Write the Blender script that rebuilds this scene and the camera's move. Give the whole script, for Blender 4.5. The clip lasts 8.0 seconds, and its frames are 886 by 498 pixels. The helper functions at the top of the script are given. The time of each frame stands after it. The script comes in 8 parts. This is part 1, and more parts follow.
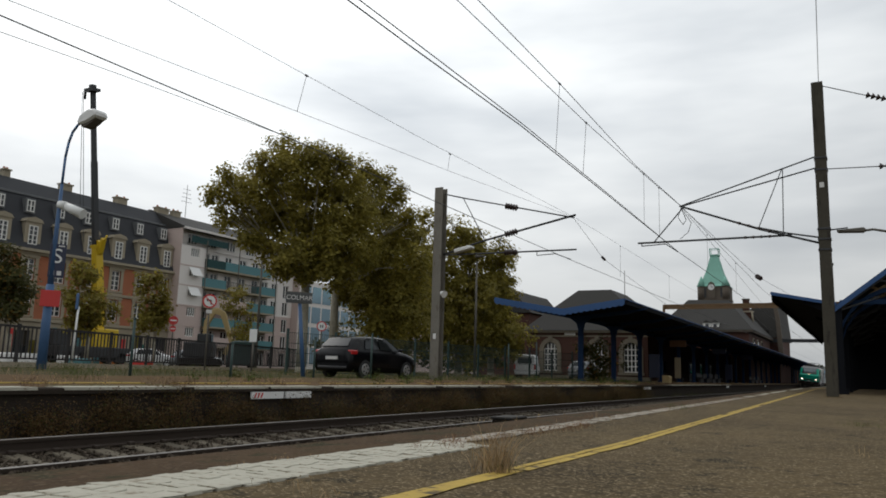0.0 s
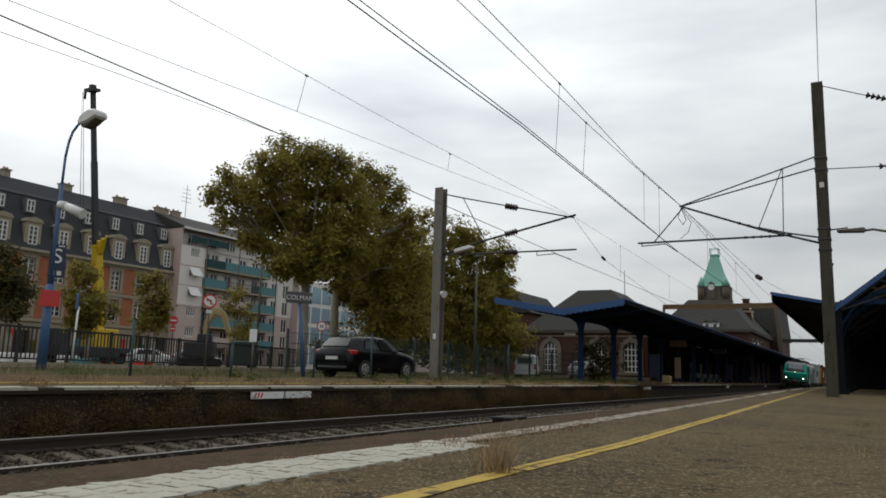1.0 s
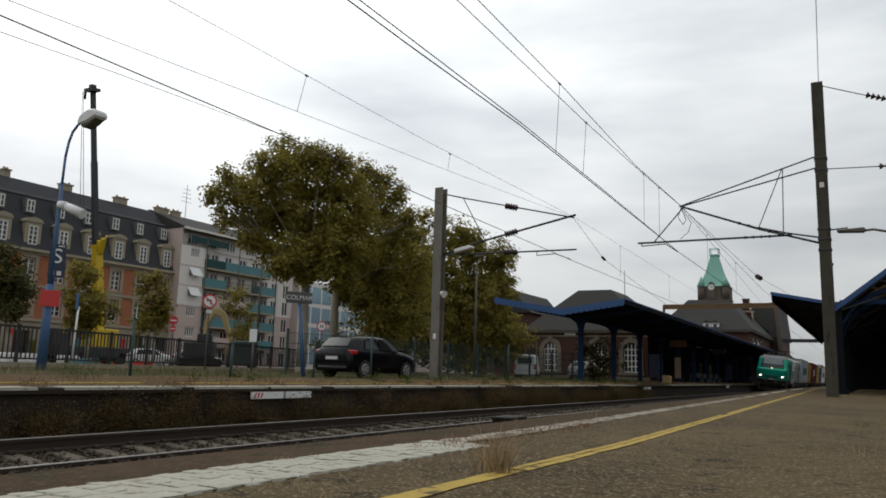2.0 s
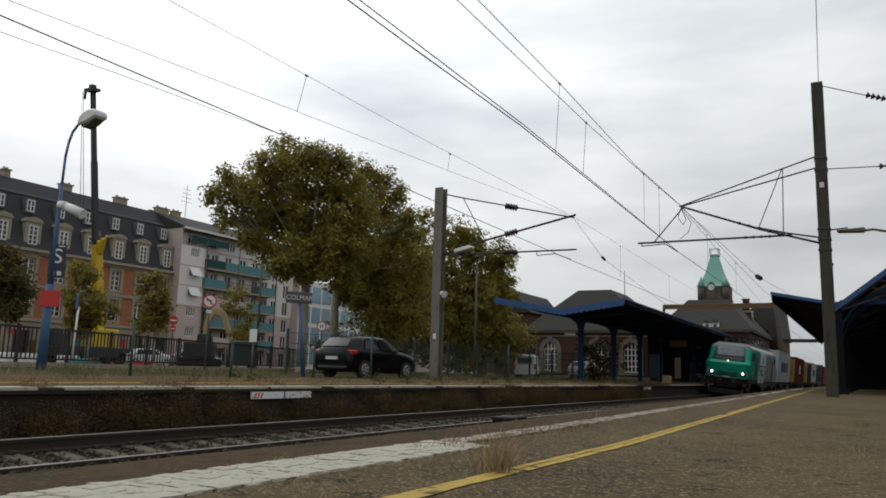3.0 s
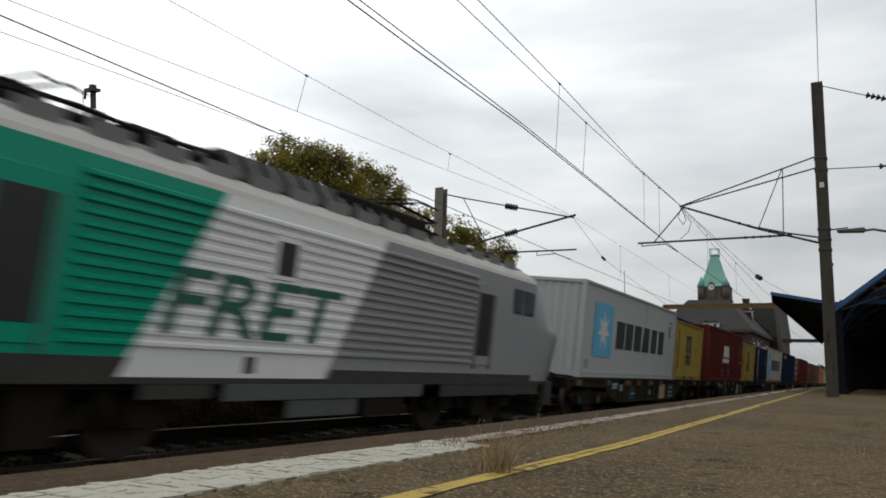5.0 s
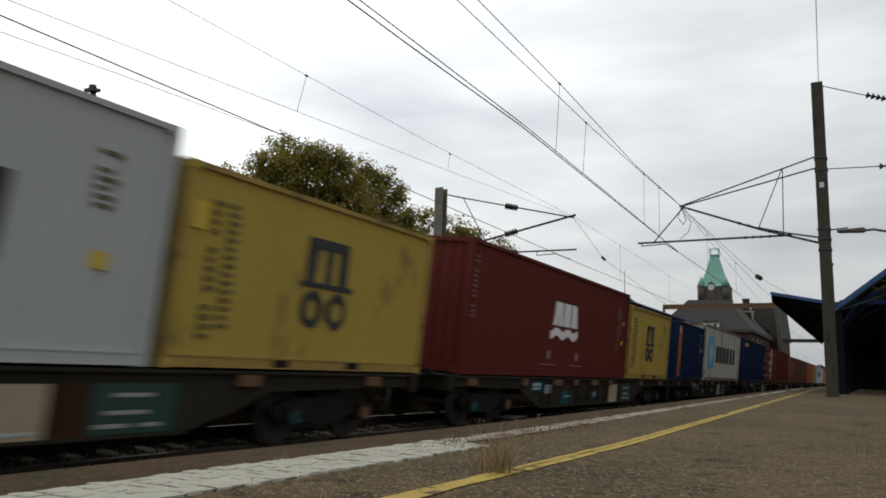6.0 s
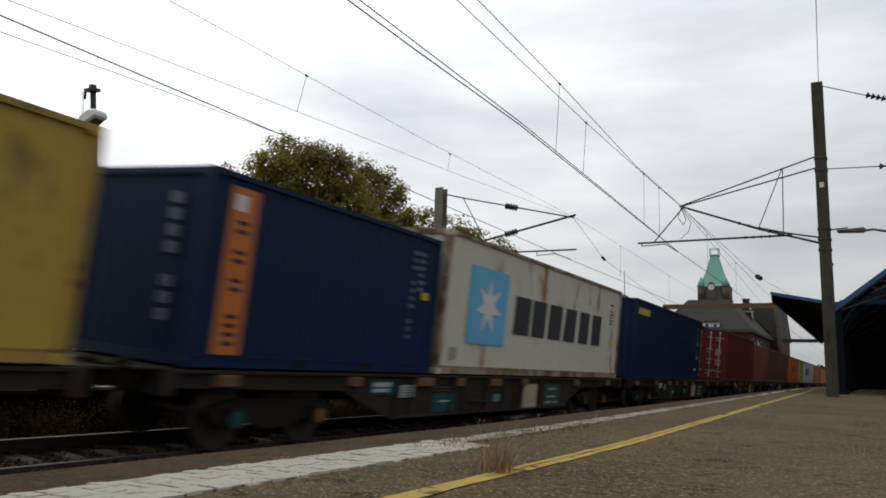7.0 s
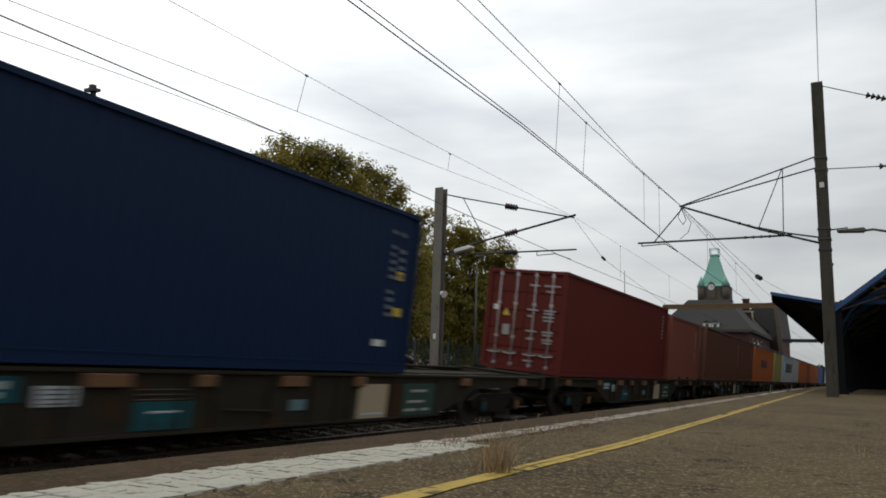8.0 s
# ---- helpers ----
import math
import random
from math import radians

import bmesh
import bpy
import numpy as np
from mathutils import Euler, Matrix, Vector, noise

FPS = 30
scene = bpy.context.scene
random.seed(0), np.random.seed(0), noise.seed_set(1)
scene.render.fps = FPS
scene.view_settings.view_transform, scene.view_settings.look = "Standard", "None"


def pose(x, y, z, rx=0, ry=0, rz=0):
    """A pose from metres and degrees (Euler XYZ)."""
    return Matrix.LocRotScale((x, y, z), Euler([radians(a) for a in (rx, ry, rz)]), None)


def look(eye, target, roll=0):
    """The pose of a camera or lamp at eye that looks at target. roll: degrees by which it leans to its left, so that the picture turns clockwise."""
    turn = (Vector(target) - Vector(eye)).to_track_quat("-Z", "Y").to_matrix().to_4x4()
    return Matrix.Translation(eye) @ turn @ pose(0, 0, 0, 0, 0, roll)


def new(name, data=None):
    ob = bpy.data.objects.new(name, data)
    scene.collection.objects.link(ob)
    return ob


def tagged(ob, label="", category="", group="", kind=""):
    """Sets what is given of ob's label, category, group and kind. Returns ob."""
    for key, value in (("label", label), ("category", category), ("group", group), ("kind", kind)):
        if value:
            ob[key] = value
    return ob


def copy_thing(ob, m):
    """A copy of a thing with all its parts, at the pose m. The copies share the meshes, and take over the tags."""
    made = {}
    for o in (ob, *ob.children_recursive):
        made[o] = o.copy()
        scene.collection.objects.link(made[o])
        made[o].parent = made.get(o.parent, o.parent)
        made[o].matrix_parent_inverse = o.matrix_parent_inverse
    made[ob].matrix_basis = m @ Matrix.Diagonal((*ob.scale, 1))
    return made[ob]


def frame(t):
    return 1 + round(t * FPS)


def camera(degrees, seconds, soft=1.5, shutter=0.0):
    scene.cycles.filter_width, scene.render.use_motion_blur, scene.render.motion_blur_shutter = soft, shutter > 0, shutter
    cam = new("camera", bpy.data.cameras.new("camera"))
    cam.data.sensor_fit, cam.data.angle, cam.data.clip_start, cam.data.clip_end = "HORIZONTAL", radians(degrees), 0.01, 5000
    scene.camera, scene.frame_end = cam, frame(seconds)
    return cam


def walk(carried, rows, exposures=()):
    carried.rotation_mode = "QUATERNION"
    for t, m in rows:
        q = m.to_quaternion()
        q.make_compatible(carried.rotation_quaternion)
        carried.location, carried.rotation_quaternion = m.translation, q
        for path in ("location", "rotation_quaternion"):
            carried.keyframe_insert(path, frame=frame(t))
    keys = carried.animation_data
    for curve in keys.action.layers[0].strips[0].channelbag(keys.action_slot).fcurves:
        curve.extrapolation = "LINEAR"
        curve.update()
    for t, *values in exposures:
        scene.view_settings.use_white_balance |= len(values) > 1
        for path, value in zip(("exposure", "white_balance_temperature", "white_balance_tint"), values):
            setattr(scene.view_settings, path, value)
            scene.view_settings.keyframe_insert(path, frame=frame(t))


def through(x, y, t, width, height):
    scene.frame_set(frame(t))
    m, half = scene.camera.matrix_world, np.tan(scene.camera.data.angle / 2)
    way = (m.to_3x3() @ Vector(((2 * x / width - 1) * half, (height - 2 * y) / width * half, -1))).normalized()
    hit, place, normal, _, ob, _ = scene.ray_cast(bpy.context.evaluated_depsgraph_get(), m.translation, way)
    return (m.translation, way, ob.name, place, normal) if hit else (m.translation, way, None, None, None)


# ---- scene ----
from collections import defaultdict

# ---------------------------------------------------------------- camera
YAW, PITCH = 0.5111, 0.16044
EYE = Vector((0.0, 0.0, 1.083))
AIM = EYE + 30 * Vector((-math.sin(YAW) * math.cos(PITCH), math.cos(YAW) * math.cos(PITCH), math.sin(PITCH)))
cam = camera(60.66, 8.0, soft=1.75, shutter=0.25)
walk(cam, [(0.0, look(EYE, AIM, 1.70)), (8.0, look(EYE, AIM, 1.70))])

# ---------------------------------------------------------------- sky and sun
SUN_EL, SUN_AZ = radians(38), radians(288)
world = bpy.data.worlds.new("overcast_sky")
scene.world = world
world.use_nodes = True
wn, wl = world.node_tree.nodes, world.node_tree.links
wn.clear()
w_out = wn.new("ShaderNodeOutputWorld")
w_bg = wn.new("ShaderNodeBackground")
w_sky = wn.new("ShaderNodeTexSky")
w_sky.sky_type = "NISHITA"
w_sky.sun_disc = False
w_sky.sun_elevation, w_sky.sun_rotation = SUN_EL, SUN_AZ
w_sky.air_density, w_sky.dust_density = 1.0, 3.0
w_dim = wn.new("ShaderNodeMix"); w_dim.data_type = "RGBA"; w_dim.blend_type = "MULTIPLY"
w_dim.inputs["Factor"].default_value = 1.0
w_dim.inputs["B"].default_value = (0.07, 0.07, 0.07, 1)
w_co = wn.new("ShaderNodeTexCoord")
w_map = wn.new("ShaderNodeMapping")
w_map.inputs["Scale"].default_value = (0.9, 0.9, 3.6)
w_map.inputs["Location"].default_value = (0.35, 0.1, 0.2)
w_noise = wn.new("ShaderNodeTexNoise")
w_noise.inputs["Scale"].default_value = 1.7
w_noise.inputs["Detail"].default_value = 5.0
w_noise.inputs["Roughness"].default_value = 0.5
w_ramp = wn.new("ShaderNodeValToRGB")
w_ramp.color_ramp.elements[0].position, w_ramp.color_ramp.elements[0].color = 0.36, (0.70, 0.75, 0.80, 1)
w_ramp.color_ramp.elements[1].position, w_ramp.color_ramp.elements[1].color = 0.60, (1.19, 1.225, 1.235, 1)
w_mix = wn.new("ShaderNodeMix"); w_mix.data_type = "RGBA"
w_mix.inputs["Factor"].default_value = 0.93
wl.new(w_co.outputs["Generated"], w_map.inputs["Vector"])
wl.new(w_map.outputs["Vector"], w_noise.inputs["Vector"])
wl.new(w_noise.outputs["Fac"], w_ramp.inputs["Fac"])
wl.new(w_sky.outputs["Color"], w_dim.inputs["A"])
wl.new(w_dim.outputs["Result"], w_mix.inputs["A"])
wl.new(w_ramp.outputs["Color"], w_mix.inputs["B"])
w_dot = wn.new("ShaderNodeVectorMath"); w_dot.operation = "DOT_PRODUCT"
w_dot.inputs[1].default_value = (math.sin(SUN_AZ) * math.cos(SUN_EL), math.cos(SUN_AZ) * math.cos(SUN_EL), math.sin(SUN_EL))
wl.new(w_co.outputs["Generated"], w_dot.inputs[0])
w_fall = wn.new("ShaderNodeMapRange")
w_fall.inputs["From Min"].default_value, w_fall.inputs["From Max"].default_value = 0.22, 0.90
w_fall.inputs["To Min"].default_value, w_fall.inputs["To Max"].default_value = 0.74, 1.09
wl.new(w_dot.outputs["Value"], w_fall.inputs["Value"])
w_shade = wn.new("ShaderNodeMix"); w_shade.data_type = "RGBA"; w_shade.blend_type = "MULTIPLY"
w_shade.inputs["Factor"].default_value = 1.0
wl.new(w_mix.outputs["Result"], w_shade.inputs["A"])
wl.new(w_fall.outputs["Result"], w_shade.inputs["B"])
w_sep = wn.new("ShaderNodeSeparateXYZ")
wl.new(w_co.outputs["Generated"], w_sep.inputs["Vector"])
w_low = wn.new("ShaderNodeMapRange")
w_low.interpolation_type = "SMOOTHSTEP"
w_low.inputs["From Min"].default_value, w_low.inputs["From Max"].default_value = -0.05, 0.42
w_low.inputs["To Min"].default_value, w_low.inputs["To Max"].default_value = 0.58, 1.0
wl.new(w_sep.outputs["Z"], w_low.inputs["Value"])
w_haze = wn.new("ShaderNodeMix"); w_haze.data_type = "RGBA"; w_haze.blend_type = "MULTIPLY"
w_haze.inputs["Factor"].default_value = 1.0
wl.new(w_shade.outputs["Result"], w_haze.inputs["A"])
wl.new(w_low.outputs["Result"], w_haze.inputs["B"])
wl.new(w_haze.outputs["Result"], w_bg.inputs["Color"])
wl.new(w_bg.outputs["Background"], w_out.inputs["Surface"])
w_bg.inputs["Strength"].default_value = 0.98
sun_data = bpy.data.lights.new("sun", "SUN")
sun_data.energy, sun_data.angle, sun_data.color = 0.35, radians(25), (1.0, 0.97, 0.92)
sun = new("sun", sun_data)
SUN_DIR = Vector((math.sin(SUN_AZ) * math.cos(SUN_EL), math.cos(SUN_AZ) * math.cos(SUN_EL), math.sin(SUN_EL)))
sun.matrix_world = look((0, 0, 0), (-math.sin(SUN_AZ) * math.cos(SUN_EL), -math.cos(SUN_AZ) * math.cos(SUN_EL), -math.sin(SUN_EL)))
scene.view_settings.exposure = 0.0


# ---------------------------------------------------------------- materials
def rgb(c):
    return (*c, 1.0) if len(c) == 3 else c


def surface(name, base, rough=0.8, metal=0.0, other=None, coarse=1.5, fine=40.0, amount=0.5, bump=0.3, depth=0.01,
            stain=None, stain_scale=0.6, stain_at=0.58, vary=0.0, spec=0.5, streak=None, speck=None, speck_scale=60.0, speck_share=0.8):
    """A surface with colour variation at two scales, fine relief, and stains."""
    m = bpy.data.materials.new(name)
    m.use_nodes = True
    n, l = m.node_tree.nodes, m.node_tree.links
    b = n["Principled BSDF"]
    b.inputs["Roughness"].default_value = rough
    b.inputs["Metallic"].default_value = metal
    b.inputs["Specular IOR Level"].default_value = spec
    co = n.new("ShaderNodeTexCoord")
    big, small = n.new("ShaderNodeTexNoise"), n.new("ShaderNodeTexNoise")
    for t, s, d in ((big, coarse, 6.0), (small, fine, 3.0)):
        t.inputs["Scale"].default_value, t.inputs["Detail"].default_value = s, d
        l.new(co.outputs["Object"], t.inputs["Vector"])
    other = other or tuple(0.62 * c for c in base)
    mix = n.new("ShaderNodeMix"); mix.data_type = "RGBA"
    mix.inputs["A"].default_value, mix.inputs["B"].default_value = rgb(base), rgb(other)
    fac = n.new("ShaderNodeMath"); fac.operation = "MULTIPLY_ADD"
    fac.inputs[1].default_value = 2.2 * amount
    fac.inputs[2].default_value = -0.6 * amount
    fac.use_clamp = True
    add = n.new("ShaderNodeMath"); add.operation = "MULTIPLY_ADD"
    add.inputs[1].default_value, add.inputs[2].default_value = 0.45, 0.0
    l.new(small.outputs["Fac"], add.inputs[0])
    half = n.new("ShaderNodeMath"); half.operation = "MULTIPLY_ADD"
    half.inputs[1].default_value = 0.55
    l.new(big.outputs["Fac"], half.inputs[0])
    l.new(add.outputs[0], half.inputs[2])
    l.new(half.outputs[0], fac.inputs[0])
    l.new(fac.outputs[0], mix.inputs["Factor"])
    col = mix.outputs["Result"]
    if stain:
        st = n.new("ShaderNodeTexNoise")
        st.inputs["Scale"].default_value, st.inputs["Detail"].default_value = stain_scale, 8.0
        st.inputs["Roughness"].default_value = 0.65
        if streak:
            mp = n.new("ShaderNodeMapping")
            mp.inputs["Scale"].default_value = streak
            l.new(co.outputs["Object"], mp.inputs["Vector"])
            l.new(mp.outputs["Vector"], st.inputs["Vector"])
        else:
            l.new(co.outputs["Object"], st.inputs["Vector"])
        rp = n.new("ShaderNodeValToRGB")
        rp.color_ramp.elements[0].position, rp.color_ramp.elements[1].position = stain_at, stain_at + 0.1
        l.new(st.outputs["Fac"], rp.inputs["Fac"])
        mx = n.new("ShaderNodeMix"); mx.data_type = "RGBA"
        mx.inputs["B"].default_value = rgb(stain)
        l.new(rp.outputs["Color"], mx.inputs["Factor"])
        l.new(col, mx.inputs["A"])
        col = mx.outputs["Result"]
    if speck:
        vo = n.new("ShaderNodeTexVoronoi")
        vo.inputs["Scale"].default_value = speck_scale
        l.new(co.outputs["Object"], vo.inputs["Vector"])
        sp = n.new("ShaderNodeSeparateColor")
        l.new(vo.outputs["Color"], sp.inputs["Color"])
        rp = n.new("ShaderNodeValToRGB")
        rp.color_ramp.elements[0].position, rp.color_ramp.elements[1].position = speck_share, min(1.0, speck_share + 0.12)
        l.new(sp.outputs[0], rp.inputs["Fac"])
        mx = n.new("ShaderNodeMix"); mx.data_type = "RGBA"
        mx.inputs["B"].default_value = rgb(speck)
        l.new(rp.outputs["Color"], mx.inputs["Factor"])
        l.new(col, mx.inputs["A"])
        col = mx.outputs["Result"]
    if vary:
        info = n.new("ShaderNodeObjectInfo")
        isl = n.new("ShaderNodeNewGeometry")
        sm = n.new("ShaderNodeMath"); sm.operation = "ADD"
        l.new(info.outputs["Random"], sm.inputs[0])
        l.new(isl.outputs["Random Per Island"], sm.inputs[1])
        fr = n.new("ShaderNodeMath"); fr.operation = "FRACT"
        l.new(sm.outputs[0], fr.inputs[0])
        hs = n.new("ShaderNodeHueSaturation")
        mr = n.new("ShaderNodeMapRange")
        mr.inputs["To Min"].default_value, mr.inputs["To Max"].default_value = 1 - vary, 1 + vary
        l.new(fr.outputs[0], mr.inputs["Value"])
        l.new(mr.outputs["Result"], hs.inputs["Value"])
        l.new(col, hs.inputs["Color"])
        col = hs.outputs["Color"]
    l.new(col, b.inputs["Base Color"])
    if bump:
        bp = n.new("ShaderNodeBump")
        bp.inputs["Strength"].default_value, bp.inputs["Distance"].default_value = bump, depth
        l.new(half.outputs[0], bp.inputs["Height"])
        l.new(bp.outputs["Normal"], b.inputs["Normal"])
    return m


def glow(name, colour, strength):
    m = bpy.data.materials.new(name)
    m.use_nodes = True
    b = m.node_tree.nodes["Principled BSDF"]
    b.inputs["Base Color"].default_value = rgb(colour)
    b.inputs["Emission Color"].default_value = rgb(colour)
    b.inputs["Emission Strength"].default_value = strength
    return m


def glassy(name, tint, rough=0.05):
    """Dark reflecting window glass."""
    m = surface(name, tint, rough, 0.0, amount=0.2, bump=0.0, spec=0.8)
    return m


M = {}
M["asphalt"] = surface("platform_asphalt", (0.136, 0.098, 0.050), 0.95, other=(0.036, 0.027, 0.016), coarse=0.9, fine=16, amount=0.95, bump=1.0, depth=0.02,
                       stain=(0.040, 0.031, 0.018), stain_scale=4.0, stain_at=0.54, spec=0.08, speck=(0.23, 0.178, 0.108), speck_scale=105, speck_share=0.80)
M["coping"] = surface("worn_brown_coping", (0.090, 0.056, 0.029), 0.95, other=(0.040, 0.026, 0.015), coarse=2.5, fine=40, amount=0.9, bump=1.0, depth=0.02,
                      stain=(0.035, 0.033, 0.014), stain_scale=3.5, stain_at=0.52, spec=0.1, speck=(0.10, 0.07, 0.045), speck_scale=70, speck_share=0.85)
M["white_line"] = surface("worn_white_paint", (0.48, 0.465, 0.39), 0.9, other=(0.36, 0.33, 0.265), coarse=4, fine=45, amount=0.9, bump=0.8, spec=0.1,
                          stain=(0.19, 0.155, 0.105), stain_scale=8.0, stain_at=0.57)
M["white_worn"] = surface("flaking_white_paint", (0.44, 0.41, 0.35), 0.9, other=(0.22, 0.18, 0.13), coarse=5, fine=40, amount=0.9, bump=0.6, spec=0.1,
                          stain=(0.10, 0.075, 0.048), stain_scale=8.0, stain_at=0.50)
M["yellow_line"] = surface("worn_yellow_paint", (0.50, 0.35, 0.075), 0.85, other=(0.34, 0.235, 0.06), coarse=5, fine=40, amount=0.8, bump=0.5, spec=0.2,
                           stain=(0.085, 0.065, 0.04), stain_scale=11.0, stain_at=0.545)
M["far_platform"] = surface("dusty_platform", (0.125, 0.077, 0.040), 0.95, spec=0.05, other=(0.07, 0.048, 0.025), coarse=0.7, fine=30, amount=0.7, bump=0.6,
                            stain=(0.08, 0.085, 0.035), stain_scale=0.8, stain_at=0.56)
M["dark_wall"] = surface("sooty_platform_wall", (0.045, 0.036, 0.028), 0.95, other=(0.022, 0.018, 0.015), coarse=2, fine=25, amount=0.7, bump=0.8, depth=0.03, spec=0.1)
M["ground"] = surface("dry_grassy_ground", (0.078, 0.060, 0.030), 0.95, other=(0.038, 0.042, 0.016), coarse=0.4, fine=18, amount=0.9, bump=0.6, spec=0.05)
M["ballast"] = surface("ballast_stone", (0.085, 0.067, 0.048), 0.95, other=(0.024, 0.019, 0.015), coarse=6, fine=35, amount=0.9, bump=1.0, depth=0.04, vary=0.5, spec=0.15)
M["rail_side"] = surface("rusty_rail_steel", (0.055, 0.04, 0.03), 0.7, 0.4, amount=0.6, fine=60)
M["rail_top"] = surface("polished_rail_head", (0.17, 0.155, 0.14), 0.5, 0.7, amount=0.2, bump=0.05)
M["sleeper"] = surface("weathered_sleeper", (0.125, 0.108, 0.082), 0.9, spec=0.1, other=(0.09, 0.076, 0.056), coarse=5, fine=40, amount=0.7, bump=0.5, vary=0.25)
M["steel_grey"] = surface("galvanised_grey_steel", (0.15, 0.138, 0.118), 0.75, 0.2, spec=0.25, amount=0.4, coarse=2, fine=20, bump=0.1)
M["steel_bright"] = surface("bright_galvanised_bar", (0.42, 0.39, 0.37), 0.6, 0.1, amount=0.4, bump=0.05)
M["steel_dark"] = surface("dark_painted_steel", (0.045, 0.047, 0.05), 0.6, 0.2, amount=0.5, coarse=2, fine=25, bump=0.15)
M["mast_grey"] = surface("weathered_galvanised_mast", (0.23, 0.215, 0.185), 0.8, 0.1, other=(0.15, 0.135, 0.11), amount=0.8, coarse=2, fine=20, bump=0.15, spec=0.2, stain=(0.10, 0.085, 0.065), stain_scale=2.0, stain_at=0.57, streak=(3, 3, .6))
M["mast_dark"] = surface("grimy_dark_mast", (0.085, 0.077, 0.060), 0.85, 0.1, other=(0.05, 0.046, 0.037), amount=0.8, coarse=2, fine=20, bump=0.15, spec=0.15, stain=(0.04, 0.036, 0.03), stain_scale=2.0, stain_at=0.56, streak=(4, 4, .6))
M["wire"] = surface("dark_wire", (0.06, 0.06, 0.062), 0.6, 0.3, amount=0.2, bump=0)
M["insulator"] = surface("brown_porcelain", (0.05, 0.032, 0.028), 0.3, amount=0.2, bump=0)
M["blue_paint"] = surface("faded_blue_paint", (0.05, 0.115, 0.24), 0.6, other=(0.04, 0.09, 0.18), amount=0.5, coarse=2, fine=18, bump=0.1)
M["blue_fascia"] = surface("blue_fascia_paint", (0.025, 0.085, 0.23), 0.6, other=(0.018, 0.06, 0.16), amount=0.5, coarse=1, fine=14, bump=0.1)
# Near-black colour stands in for the deep shade under the canopies
M["canopy_shade"] = surface("shade_black_canopy_boards", (0.011, 0.012, 0.015), 0.9, amount=0.5, bump=0.2, spec=0.08)
# Blue steel paint darkened to include the shade on columns and braces
M["column_shade"] = surface("shade_darkened_blue_steel", (0.016, 0.038, 0.09), 0.8, amount=0.5, bump=0.1, spec=0.12)
M["green_post"] = surface("dark_green_post", (0.025, 0.055, 0.05), 0.6, amount=0.4, bump=0.1)
M["navy_sign"] = surface("navy_enamel", (0.012, 0.018, 0.05), 0.35, amount=0.2, bump=0)
M["white_paint"] = surface("white_paint", (0.75, 0.75, 0.73), 0.5, other=(0.6, 0.6, 0.58), amount=0.3, bump=0.05)
M["grey_sign"] = surface("dark_grey_enamel", (0.06, 0.065, 0.065), 0.4, amount=0.3, bump=0)
M["red_paint"] = surface("red_enamel", (0.55, 0.035, 0.03), 0.45, other=(0.42, 0.03, 0.03), amount=0.3, bump=0)
M["black_fence"] = surface("black_fence_paint", (0.02, 0.017, 0.017), 0.6, amount=0.4, bump=0.05)
M["black_rubber"] = surface("black_rubber", (0.018, 0.018, 0.018), 0.8, amount=0.3, bump=0.1)
M["car_black"] = surface("glossy_black_car_paint", (0.004, 0.004, 0.005), 0.22, amount=0.1, bump=0, spec=0.22)
M["car_glass"] = surface("car_glass", (0.010, 0.013, 0.014), 0.08, amount=0.2, bump=0.0, spec=0.35)
M["alloy"] = surface("alloy_wheel", (0.55, 0.55, 0.55), 0.35, 0.8, amount=0.2, bump=0)
M["car_white"] = surface("white_van_paint", (0.72, 0.72, 0.72), 0.25, amount=0.15, bump=0)
M["car_grey"] = surface("silver_car_paint", (0.32, 0.33, 0.34), 0.25, 0.3, amount=0.15, bump=0)
M["tail_red"] = surface("red_lamp_plastic", (0.45, 0.02, 0.02), 0.2, amount=0.1, bump=0)
M["brick"] = surface("red_brick", (0.40, 0.145, 0.07), 0.9, other=(0.28, 0.10, 0.055), coarse=0.8, fine=9, amount=0.7, bump=0.3, depth=0.02)
# Dark brick, lowered further to carry the shade on the pavilion wall
M["brick_dark"] = surface("dark_red_brick", (0.078, 0.031, 0.02), 0.9, other=(0.045, 0.02, 0.014), coarse=0.8, fine=9, amount=0.7, bump=0.3, depth=0.02)
# Brick copy darkened to hold the shade under the far canopy
M["shaded_brick"] = surface("shaded_brick", (0.04, 0.026, 0.022), 0.95, other=(0.022, 0.016, 0.014), coarse=0.8, fine=9, amount=0.7, bump=0.3, depth=0.02, spec=0.1)
M["stone_dark"] = surface("weathered_dark_stone", (0.13, 0.105, 0.08), 0.9, other=(0.08, 0.065, 0.052), coarse=0.7, fine=8, amount=0.7, bump=0.3, depth=0.02)
# Duller copy of the sandstone with canopy shadow in its colour
M["pavilion_stone"] = surface("shaded_beige_stone", (0.20, 0.17, 0.125), 0.9, other=(0.13, 0.11, 0.08), coarse=0.7, fine=10, amount=0.6, bump=0.3, depth=0.02)
M["stone"] = surface("beige_sandstone", (0.36, 0.31, 0.225), 0.9, other=(0.24, 0.205, 0.15), coarse=0.7, fine=10, amount=0.6, bump=0.3, depth=0.02)
M["slate"] = surface("dark_slate_roof", (0.034, 0.036, 0.041), 0.8, other=(0.021, 0.022, 0.026), coarse=0.8, fine=12, amount=0.7, bump=0.4, depth=0.02)
M["slate_grey"] = surface("grey_slate_roof", (0.034, 0.031, 0.027), 0.85, other=(0.02, 0.019, 0.017), coarse=0.6, fine=9, amount=0.7, bump=0.4, depth=0.02)
M["zinc"] = surface("grey_zinc_roof", (0.16, 0.165, 0.17), 0.6, 0.2, amount=0.4, bump=0.2)
